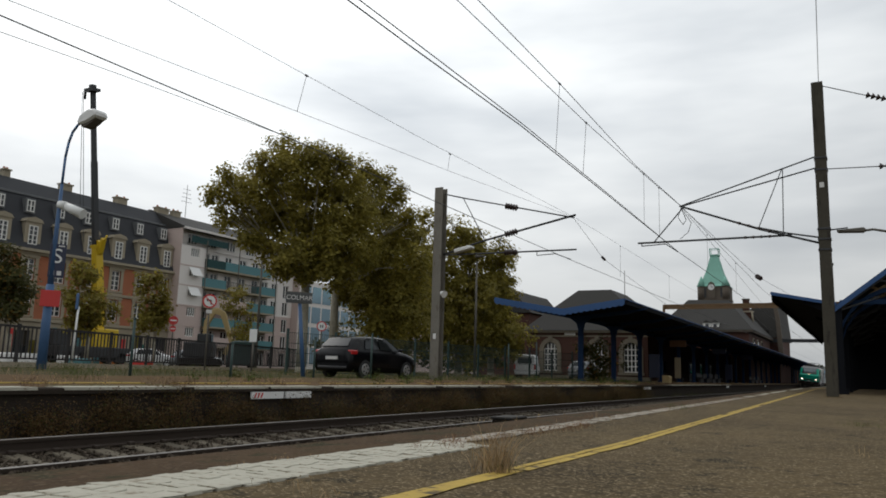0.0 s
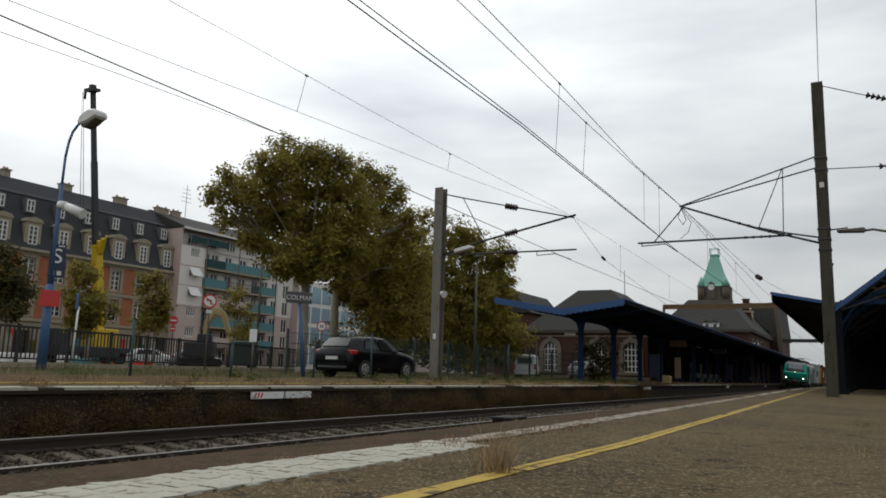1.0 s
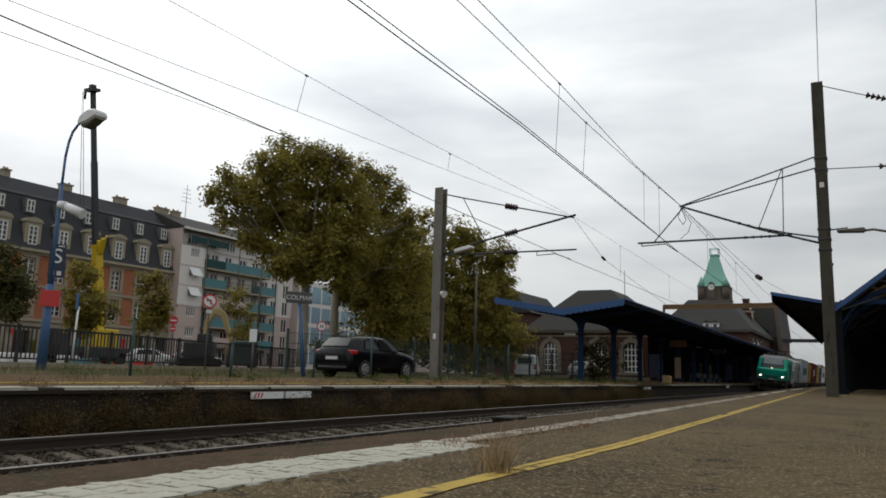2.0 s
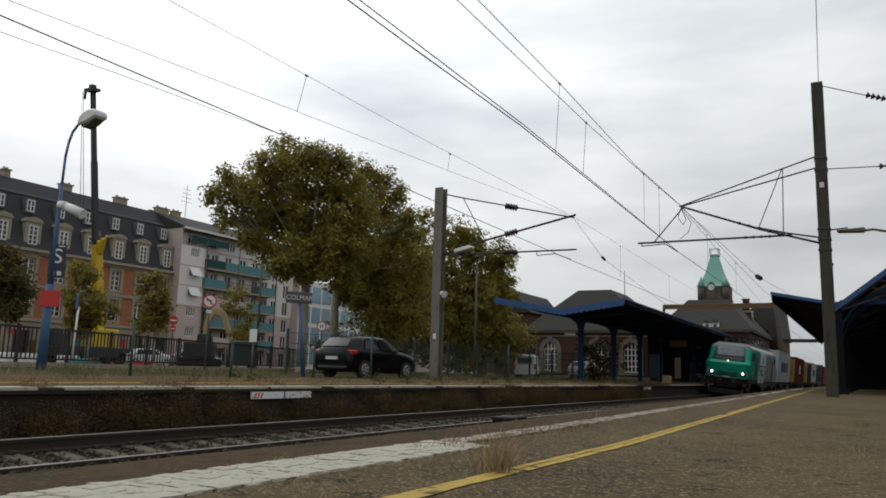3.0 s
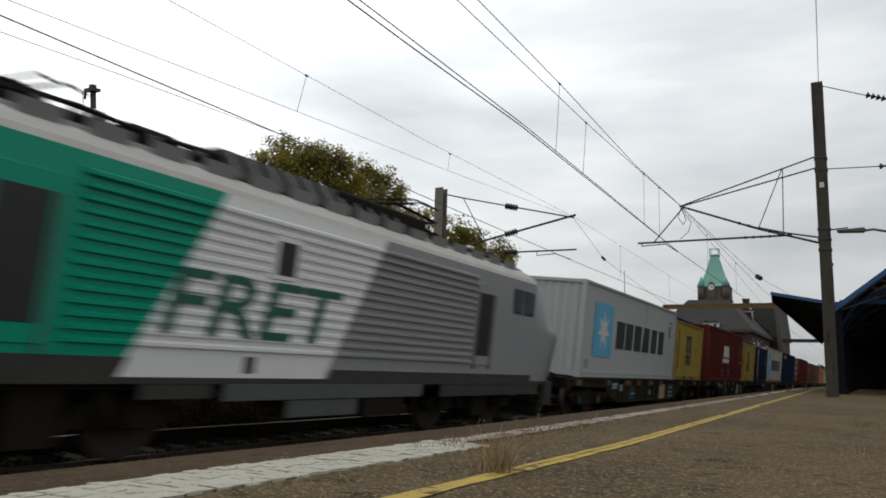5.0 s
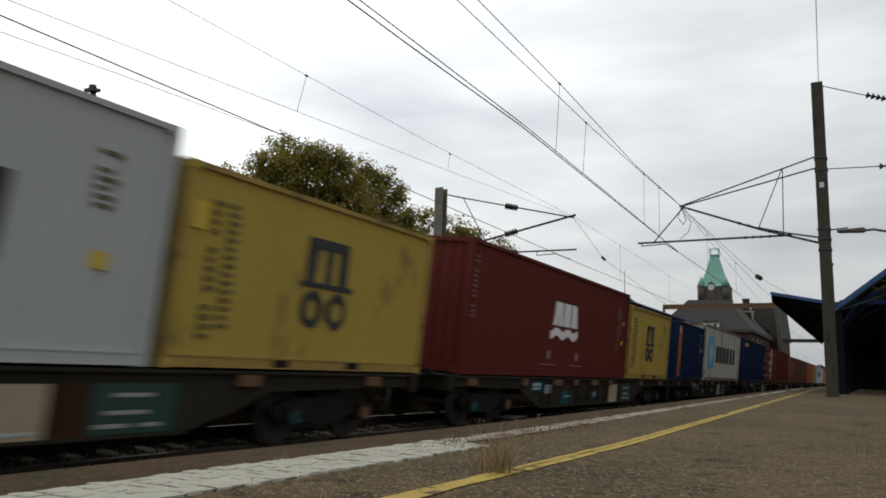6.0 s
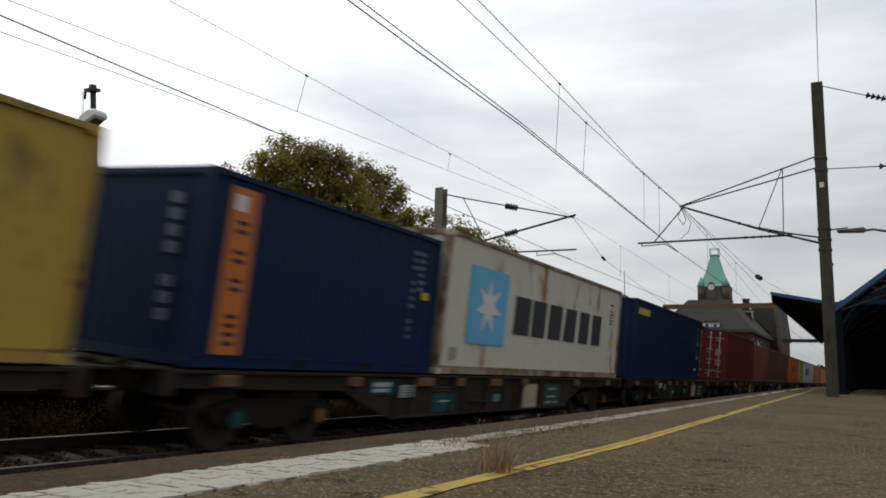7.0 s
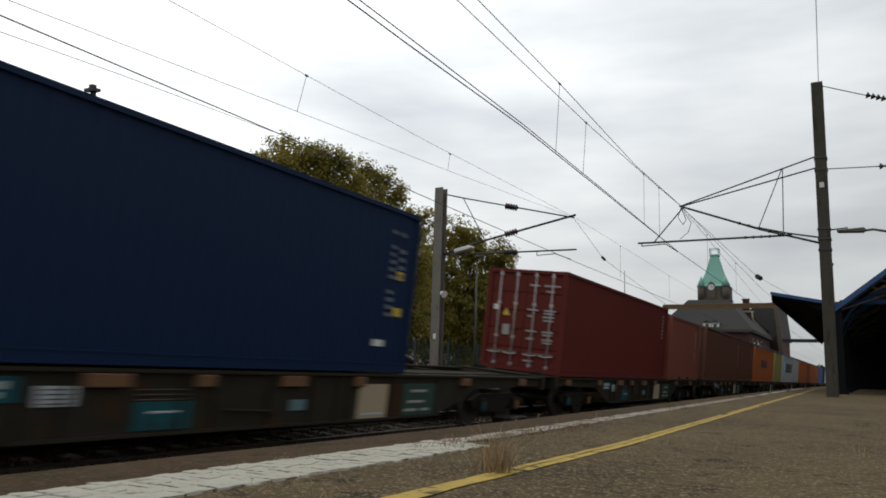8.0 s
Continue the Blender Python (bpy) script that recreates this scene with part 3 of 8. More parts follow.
    while y < 70:
        ln = r.uniform(0.9, 2.4)
        if r.random() < 0.78:
            boxpart("edge_stripe", (-10.93, -10.474, y, y + ln, FAR_Z - .035, FAR_Z + 0.01), M["white_line"], root, "worn white edge paint")
        y += ln + r.uniform(0.0, 0.5)
    y = -8.0
    while y < 40:
        ln = r.uniform(1.5, 4.0)
        boxpart("yellow_stripe", (-11.68, -11.48, y, y + ln, 0.70, 0.726), M["yellow_line"], root, "faded yellow line")
        y += ln + r.uniform(0.1, 1.2)
    for y0, y1 in ((11.26, 12.2), (12.26, 13.08), (41.0, 42.4), (68.0, 69.2), (95, 96.2)):
        p = boxpart("edge_panel", (-10.5, -10.465, y0, y1, 0.45, 0.585), M["white_paint"], root, "white edge marker board")
        if y0 < 12:
            for k in range(3):
                bm = B()
                prism(bm, [(y0 + .07 + .09 * k, .47), (y0 + .11 + .09 * k, .47), (y0 + .15 + .09 * k, .565), (y0 + .11 + .09 * k, .565)], "x", -10.465, -10.460)
                part("bar", bm, M["red_paint"], p, "red slanting bar")


build_platforms()


def build_track():
    root = thing("track", "ballasted railway track with worn sleepers and shiny rails", "railway track", kind="structure", at=pose(TRACK_X, 0, 0, 0, CANT, 0))
    prof = [(-0.0745, -0.172), (-0.0745, -0.160), (-0.012, -0.14), (-0.010, -0.05), (-0.036, -0.04), (-0.036, -0.004), (-0.03, 0.0), (0.03, 0.0), (0.036, -0.004),
            (0.036, -0.04), (0.010, -0.05), (0.012, -0.14), (0.0745, -0.160), (0.0745, -0.172)]
    for side in (-0.7525, 0.7525):
        bm = B()
        prism(bm, [(x + side, z - 0.001) for x, z in prof], "y", -60, 330)
        rail = part("rail", bm, M["rail_side"], root)
        boxpart("running_surface", (side - 0.031, side + 0.031, -60, 330, -0.001, 0.0015), M["rail_top"], rail, "polished rail head")
    bm = B()
    box(bm, -1.25, 1.25, -0.125, 0.125, -0.36, -0.178)
    me = mesh_of("sleeper", bm, M["sleeper"], 0.02)
    bm = B()
    for s in (-0.7525, 0.7525):
        for o in (-0.1, 0.1):
            box(bm, s + o - 0.04, s + o + 0.04, -0.05, 0.05, -0.178, -0.13)
    clip = mesh_of("rail_clip", bm, M["rail_side"], 0.008)
    r = random.Random(2)
    for i in range(150):
        s = new("sleeper", me)
        s.parent = root
        s.matrix_basis = pose(r.uniform(-.03, .03), -3 + 0.6 * i, r.uniform(-.012, .006), 0, 0, r.uniform(-1.2, 1.2))
        c = new("rail_clip", clip)
        c.parent = s


build_track()


def build_cable_box():
    root = thing("track_box", "low dark cable box beside the near rail", "cable box", at=pose(-7.72, 17.3, -.17))
    boxpart("body", (-.24, .24, -.46, .46, -.06, .18), M["underframe"], root, "dark box body", .02)
    boxpart("lid", (-.27, .27, -.49, .49, .18, .23), M["frame_grey"], root, "grimy box lid", .012)


build_cable_box()


def build_ballast():
    xs = [-10.7, -10.4, -10.1, -9.8, -9.5, -9.2, -8.9, -8.6, -8.3, -8.06, -8.0, -7.7, -7.4, -7.1, -6.6, -6, -5, -4, -2.5]

    def z(x, y):
        k = -(x - TRACK_X) * math.tan(radians(CANT))
        base = -0.205 + (k if abs(x - TRACK_X) < 1.5 else (0.13 if x < TRACK_X else -0.14 - 0.06 * min(1, (x - TRACK_X - 1.5))))
        if x - TRACK_X > .82:
            base = -.125 - .10 * max(0, x - TRACK_X - 1.3)
        return base + 0.035 * noise.noise((x * 4, y * 4, 0))
    ys = [-60, -20] + [-6 + 0.25 * i for i in range(160)] + [36, 45, 60, 90, 150, 330]
    sheet("ballast_bed", M["ballast"], "grey brown crushed stone ballast", lambda y: xs, ys, z, "ballast")
    r = random.Random(7)
    verts, faces = [], []
    for i in range(30000):
        y = 2.5 + 36 * r.random() ** 1.7
        x = TRACK_X + r.uniform(-1.75, 1.9)
        s = r.uniform(0.016, 0.042)
        zz = z(x, y) + s * r.uniform(0.0, 0.7)
        c = len(verts)
        for dx, dy, dz in ((1, 0, 0), (-1, 0.1, 0), (0, 1, 0.1), (0.1, -1, 0), (0.2, 0, .8), (0, .1, -.8)):
            verts.append((x + s * dx * r.uniform(.6, 1.2), y + s * dy * r.uniform(.6, 1.2), zz + s * dz * r.uniform(.6, 1.1)))
        for a, b in ((0, 2), (2, 1), (1, 3), (3, 0)):
            faces.append((c + a, c + b, c + 4))
            faces.append((c + b, c + a, c + 5))
    me = bpy.data.meshes.new("ballast_stones")
    me.from_pydata(verts, [], faces)
    me.materials.append(M["ballast"])
    tagged(new("ballast_stones", me), "loose crushed ballast stones between the rails", "ballast", kind="stuff")


build_ballast()
# ---------------------------------------------------------------- overhead line
def h_mast(name, x, y, z0, z1, w, mat, label):
    root = thing(name, label, "mast", "overhead line masts", at=pose(x, y, z0))
    h = z1 - z0
    bm = B()
    box(bm, -w / 2, w / 2, -w / 2, -w / 2 + .018, 0, h)
    box(bm, -w / 2, w / 2, w / 2 - .018, w / 2, 0, h)
    box(bm, -.008, .008, -w / 2 + .018, w / 2 - .018, 0, h)
    part("column", bm, mat, root)
    boxpart("base_block", (-w * .8, w * .8, -w * .8, w * .8, -.3, .012), M["far_platform"], root, "concrete foundation block", .02)
    return root


def insulator(bm, p, q, n=5, r=.125):
    p, q = Vector(p), Vector(q)
    for i in range(n):
        a = p.lerp(q, (i + .15) / n)
        b = p.lerp(q, (i + .7) / n)
        cyl(bm, a, b, r, r * .45, 12)
    cyl(bm, p, q, .03, .03, 8)


def arm(root, name, pts, r, mat=None, ins=None):
    bm = B()
    tube(bm, [Vector(p) for p in pts], r, 8)
    ob = part(name, bm, mat or M["steel_dark"], root)
    if ins:
        bm = B()
        insulator(bm, *ins)
        part("insulator", bm, M["insulator"], ob, "brown ribbed insulator")
    return ob


def build_masts():
    m = h_mast("overhead_mast", -14.23, 25.1, .74, 8.15, .36, M["mast_grey"], "grey steel overhead line mast with cantilever arm")
    w = Vector((-14.23, 25.1, .74))

    def L(x, z, dy=0.0):
        return Vector((x, 25.1 + dy, z)) - w
    arm(m, "top_tie", [L(-14.05, 7.9), L(-13.25, 7.68), L(-8.8, 6.58)], .025, ins=(L(-11.45, 7.22), L(-10.95, 7.10), 5))
    arm(m, "strut", [L(-14.05, 5.52), L(-12.29, 5.97), L(-8.75, 6.68)], .04, ins=(L(-11.45, 6.14), L(-10.95, 6.25), 5))
    arm(m, "registration_tube", [L(-14.05, 5.5), L(-8.72, 5.44)], .03, ins=(L(-11.45, 5.47), L(-10.95, 5.465), 5))
    arm(m, "brace", [L(-13.25, 7.68), L(-12.29, 5.97)], .018)
    arm(m, "steady_arm", [L(-10.2, 5.45), L(-10.2, 5.30), L(-9.5, 5.33), L(-8.93, 5.10)], .016)
    arm(m, "drop_bracket", [L(-11.6, 6.1), L(-11.75, 5.5)], .015)
    arm(m, "lamp_arm", [L(-14.05, 5.5), L(-13.5, 5.62), L(-13.2, 5.75)], .03, M["steel_grey"])
    bm = B()
    prism(bm, [(-13.55 + 14.23, 5.68 - .74), (-12.95 + 14.23, 5.80 - .74), (-12.8 + 14.23, 5.78 - .74), (-12.78 + 14.23, 5.70 - .74), (-13.5 + 14.23, 5.55 - .74)], "y", -.14, .14)
    part("lamp_head", bm, M["white_paint"], m, "pale lamp head", .02)
    boxpart("plate", (-.06, .06, -.2, -.185, 1.55, 1.75), M["white_paint"], m, "white number plate bar")
    bm = B()
    cyl(bm, (.2, -.12, 3.3), (.38, -.2, 3.22), .06, .14, 12)
    part("loudspeaker", bm, M["white_paint"], m, "small horn loudspeaker")

    m = h_mast("overhead_mast", -0.9, 24.0, .70, 9.85, .31, M["mast_dark"], "tall dark steel overhead line mast with cantilever arm")
    w = Vector((-0.9, 24.0, .70))

    def R(x, z, dy=0.0):
        return Vector((x, 24.0 + dy, z)) - w
    arm(m, "top_tie", [R(-1.05, 7.62), R(-4.9, 6.46)], .022)
    arm(m, "top_tie", [R(-1.05, 7.28), R(-4.9, 6.44)], .022)
    arm(m, "strut", [R(-1.05, 5.06), R(-2.62, 5.56), R(-4.95, 6.46)], .032, ins=(R(-2.3, 5.46), R(-3.4, 5.86), 4, .05))
    arm(m, "strut", [R(-1.05, 5.22), R(-1.9, 5.40), R(-2.62, 5.60)], .025)
    arm(m, "registration_tube", [R(-1.75, 5.33), R(-6.27, 5.34)], .032, ins=(R(-2.3, 5.33), R(-3.2, 5.335), 4, .05))
    arm(m, "hanger", [R(-1.93, 7.36), R(-1.98, 5.38)], .014)
    arm(m, "hanger", [R(-1.95, 7.36), R(-2.66, 5.58)], .014)
    arm(m, "diagonal", [R(-5.75, 5.36), R(-4.82, 6.42)], .02)
    arm(m, "steady_arm", [R(-6.15, 5.34), R(-6.15, 5.24), R(-5.4, 5.27), R(-5.02, 5.0)], .016)
    arm(m, "loop_wire", [R(-4.9, 6.4), R(-5.0, 6.1), R(-4.85, 5.85), R(-4.75, 6.0), R(-4.9, 6.4)], .01)
    arm(m, "loop_wire", [R(-4.9, 6.4), R(-4.6, 5.9), R(-4.7, 5.6), R(-4.95, 5.4)], .01)
    arm(m, "anchor_tie", [R(-.75, 9.75), R(.2, 9.35), R(6.5, 6.9)], .014, ins=(R(.35, 9.3), R(.85, 9.1), 4, .10))
    arm(m, "anchor_tie", [R(-.75, 7.22), R(.5, 7.16), R(6.5, 7.0)], .014, ins=(R(.55, 7.16), R(1.2, 7.13), 4, .10))
    arm(m, "feeder_bracket", [R(-.75, 5.42), R(-.3, 5.45)], .02)
    for z in (7.55, 7.2, 5.45, 4.85, 5.15):
        boxpart("clamp_plate", (-.175, .175, -.172, .172, z - .74, z - .68), M["steel_dark"], m, "", .01)
    boxpart("plate", (-.06, .06, -.165, -.156, 5.95, 6.1), M["white_print"], m, "small plate with dots")

    def wire(label, pts, r=.013, hangers=()):
        r *= .72
        bm = B()
        tube(bm, [Vector(p) for p in pts], r, 6)
        ob = single("overhead_wire", bm, M["wire"], label, "overhead wire", "overhead wires")
        for a, b in hangers:
            bm = B()
            cyl(bm, a, b, .005, .005, 5)
            part("dropper", bm, M["wire"], ob)
            bm = B()
            cyl(bm, Vector(a) + Vector((0, -.035, 0)), Vector(a) + Vector((0, .035, 0)), .02, .02, 8)
            part("clip", bm, M["wire"], ob)
        return ob
    far, near = -8.85, -5.0
    wire("messenger wire over the far track", [(far, -36, 6.95), (far, -10, 6.5), (far, 7, 6.44), (far, 15, 6.45), (-8.8, 25.1, 6.6), (far, 45, 6.3), (far, 85, 6.6), (far, 150, 6.5), (far, 260, 6.6)], .0058,
         [((far, 10.4, 6.44), (far, 10.2, 5.68)), ((far, 16.0, 6.45), (far, 15.9, 6.0)), ((far, 31, 6.5), (far, 31, 5.2)), ((far, 40, 6.35), (far, 40, 5.15)), ((far, 50, 6.33), (far, 50, 5.15))])
    wire("rising contact wire beside the messenger", [(far, -10, 5.2), (far, 4.9, 5.36), (far, 10.2, 5.68), (far, 15.9, 6.0), (far, 22, 6.4), (-8.8, 25.1, 6.58)], .0058)
    wire("contact wire over the far track", [(far, -30, 5.12), (far, 4.8, 5.13), (far, 9.5, 5.13), (-8.95, 25.1, 5.09), (far, 85, 5.1), (far, 260, 5.1)], .013)
    wire("second contact wire over the far track", [(far - .1, -30, 3.6), (far, 4.82, 4.93), (far, 6.4, 5.01), (far, 9.6, 5.12)], .006)
    wire("contact wire over the near track", [(-4.95, -30, 5.3), (-4.98, 7.7, 5.24), (-5.0, 11.5, 5.29), (-5.0, 17, 5.16), (-5.0, 24, 4.99), (-5.1, 60, 5.0), (-5.2, 200, 5.1)], .013)
    wire("twin contact wire over the near track", [(-4.9, -30, 5.38), (-4.93, 7.7, 5.30), (-4.95, 11.5, 5.30), (-4.97, 17, 5.17), (-5.0, 23.6, 5.0)], .011)
    wire("messenger wire over the near track", [(near, -30, 7.3), (near, 8.5, 6.82), (near, 13.5, 6.72), (near, 19, 6.5), (-4.9, 24, 6.46), (-5.0, 45, 6.2), (-5.1, 85, 6.5), (-5.2, 200, 6.5)], .011,
         [((near, 13.4, 6.72), (near, 13.2, 5.27)), ((near, 21.5, 6.48), (near, 21.5, 5.08)), ((-5.0, 29, 6.4), (-5.0, 29, 5.0)), ((-5.0, 36, 6.3), (-5.0, 36, 5.0))])
    wire("second messenger wire over the near track", [(near, -30, 6.6), (near, 8.9, 6.48), (near, 15, 6.42), (near, 20, 6.47), (-4.9, 24, 6.45)], .010,
         [((near, 15, 6.42), (near, 14.8, 5.22)), ((near, 19.8, 6.47), (near, 19.8, 5.12))])
    wire("feeder wire above the platform", [(1.1, -30, 11.6), (-.62, 18.5, 9.92), (-.85, 23.9, 9.84)], .012)
    o = wire("slanting span wire with a weight", [(-4.9, 24, 6.44), (-6.3, 60, 6.3), (-6.6, 70, 6.2)], .010)
    bm = B()
    insulator(bm, (-3.80, 33.2, 5.32), (-3.72, 33.9, 5.30), 4, .10)
    part("insulator", bm, M["insulator"], o)
    wire("slanting wire past the near cantilever", [(-4.9, 24, 6.44), (-3.80, 33.2, 5.32), (-3.72, 33.9, 5.30), (-3.44, 43, 5.61), (-3.2, 60, 5.7)], .010)
    o = wire("slanting wire from the far cantilever", [(-8.83, 25.1, 6.58), (-9.10, 29.3, 5.80), (-9.12, 29.75, 5.74), (-9.6, 45, 4.9), (-9.9, 60, 4.6)], .010)
    bm = B()
    insulator(bm, (-9.10, 29.3, 5.80), (-9.12, 29.75, 5.74), 4, .055)
    part("insulator", bm, M["insulator"], o)


build_masts()


def build_gantry(y, x0, x1, z, mat, label):
    root = thing("signal_gantry", label, "gantry", "gantries over the line", at=pose(0, y, 0))
    bm = B()
    for dz in (0, .42):
        box(bm, x0, x1, -.08, .08, z - dz - .10, z - dz + .10)
    box(bm, x0, x1, -.03, .03, z - .42, z)
    n = int((x1 - x0) / .8)
    for i in range(n):
        a = x0 + (x1 - x0) * i / n
        b = x0 + (x1 - x0) * (i + 1) / n
        cyl(bm, (a, 0, z if i % 2 else z - .42), (b, 0, z - .42 if i % 2 else z), .06, .06, 6)
    part("beam", bm, mat, root, "lattice cross beam")
    for x in (x0 + .1, x1 - .1):
        boxpart("leg", (x - .14, x + .14, -.14, .14, -.42, z), mat, root, "", .01)
    return root


M["rusty_beam"] = surface("rusty_beam", (0.19, 0.115, 0.055), .85, other=(.12, .07, .035), amount=.7, bump=.1)
build_gantry(98, -22.5, -2.2, 10.25, M["rusty_beam"], "rusty lattice gantry spanning the tracks")
build_gantry(150, -20, -1.0, 8.6, M["steel_dark"], "dark lattice gantry spanning the tracks far off")


# ---------------------------------------------------------------- canopies
def build_far_canopy():
    root = thing("platform_canopy", "long blue butterfly platform canopy on steel columns", "canopy")
    y0, y1 = 38.2, 240.0
    xl, xv, xr = -18.0, -14.05, -10.7
    zl, zv, zr = 5.12, 4.42, 4.90
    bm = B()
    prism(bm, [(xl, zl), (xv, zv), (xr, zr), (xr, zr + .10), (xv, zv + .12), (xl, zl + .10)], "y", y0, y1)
    # Underside shade comes from the board colour
    part("roof", bm, M["canopy_shade"], root, "boarded roof underside in shade-black colour")
    # fascia boards with a scalloped lower edge along the front

    def fascia(name, p, q, drop=.30, ny=0.0):
        bm = B()
        n = int((Vector(q) - Vector(p)).length / .30)
        pts = []
        p, q = Vector(p), Vector(q)
        side = Vector((0, .04, 0)) if abs(p.y - q.y) < .1 else Vector((.04, 0, 0))
        top = [p.lerp(q, i / (4 * n)) + Vector((0, 0, .14)) for i in range(4 * n + 1)]
        bot = [p.lerp(q, i / (4 * n)) + Vector((0, 0, .14 - drop - .07 * abs(math.sin(math.pi * i / 4)))) for i in range(4 * n + 1)]
        for o in (Vector((0, 0, 0)), side):
            a = [bm.verts.new(v + o) for v in top]
            b = [bm.verts.new(v + o) for v in bot]
            for i in range(len(a) - 1):
                bm.faces.new((a[i], b[i], b[i + 1], a[i + 1]))
            pts.append((a, b))
        for i in range(len(top) - 1):
            bm.faces.new((pts[0][0][i], pts[0][0][i + 1], pts[1][0][i + 1], pts[1][0][i]))
            bm.faces.new((pts[0][1][i], pts[1][1][i], pts[1][1][i + 1], pts[0][1][i + 1]))
        return part(name, bm, M["blue_fascia"], root, "blue scalloped fascia board")
    fascia("fascia", (xl, y0 - .05, zl), (xv, y0 - .05, zv))
    fascia("fascia", (xv, y0 - .05, zv), (xr, y0 - .05, zr))
    boxpart("side_fascia", (xr, xr + .05, y0, y1, zr - .14, zr + .07), M["canopy_shade"], root, "dark edge board")
    boxpart("gutter", (xr, xr + .07, y0, y1, zr + .07, zr + .13), M["blue_fascia"], root, "blue edge gutter")
    boxpart("side_fascia", (xl - .05, xl, y0, y1, zl - .10, zl + .13), M["blue_fascia"], root, "blue edge fascia")
    for i in range(31):
        y = 41.2 + 6.35 * i
        bm = B()
        box(bm, xv - .13, xv + .13, y - .11, y + .11, .70, 3.9)
        box(bm, xv - .26, xv + .26, y - .22, y + .22, .70, .86)
        for sgn, xe, ze in ((1, xr + .4, zr - .1), (-1, xl + .4, zl - .1)):
            pts = [(xv + sgn * .14, 3.6), (xv + sgn * .24, 4.0), (xv + sgn * .6, 4.28), (xe * .7 + xv * .3, zv + .72 * (ze - zv) - .22), (xe, ze - .05), (xe, ze), (xv, zv), (xv, 3.4)]
            prism(bm, pts, "y", y - .06, y + .06)
        # Column paint already includes the roof's shade
        part("column", bm, M["column_shade"], root, "shade-darkened blue steel column with curved brackets")
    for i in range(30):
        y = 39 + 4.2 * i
        boxpart("rafter", (xv - .5, xv + .5, y, y + .08, 4.25, 4.42), M["canopy_shade"], root)
    for y, z in ((58, 3.4), (76, 3.5), (95, 3.5)):
        boxpart("hanging_sign", (-12.9, -11.7, y, y + .12, z, z + .5), M["navy_sign"] if y != 58 else M["wood_orange"], root, "dim hanging sign board", .02)
    bm = B()
    cyl(bm, (-10.75, 38.4, 5.0), (-10.75, 38.4, 6.5), .02, .015, 6)
    part("rod", bm, M["steel_grey"], root, "thin lightning rod")


build_far_canopy()


def build_platform_clutter():
    # Pale panel is dulled to buff in place of the dim light there
    for y in (53.0, 61.0, 85.0):
        bm = B()
        box(bm, -13.2, -12.5 if y != 61 else -12.75, y, y + .12, 1.1, 2.7)
        o = single("poster_panel", bm, M["buff_panel"] if y == 61 else M["navy_sign"], "pale information panel on platform legs" if y == 61 else "dark information panel on platform legs", "information panel", "platform panels", soft=.02)
        for x in (-13.1, -12.6):
            bm = B()
            cyl(bm, (x, y + .06, .74), (x, y + .06, 1.12), .035, .035, 8)
            part("leg", bm, M["steel_dark"], o)
    bm = B()
    prism(bm, [(-12.9, .74), (-12.4, .74), (-12.35, 1.15), (-12.5, 1.28), (-12.9, 1.28)], "y", 55.5, 56.2)
    single("grit_bin", bm, M["digger"], "small dusty yellow grit bin on the platform", "bin", soft=.03)
    # Seats use dark steel so their colour supplies the canopy's shade
    for i, y in enumerate((70, 73, 76, 79, 104, 108, 112)):
        root = thing("bench", "row of bench seats darkened for canopy shade", "bench", "platform benches", at=pose(-13.0, y, .745))
        for k in range(3):
            boxpart("seat", (-.25, .25, k * .6, k * .6 + .5, .40, .46), M["steel_dark"], root, "", .02)
            boxpart("backrest", (-.28, -.22, k * .6, k * .6 + .5, .46, .85), M["steel_dark"], root, "", .02)
        boxpart("leg", (-.05, .05, .1, 1.6, 0, .4), M["steel_dark"], root)


build_platform_clutter()


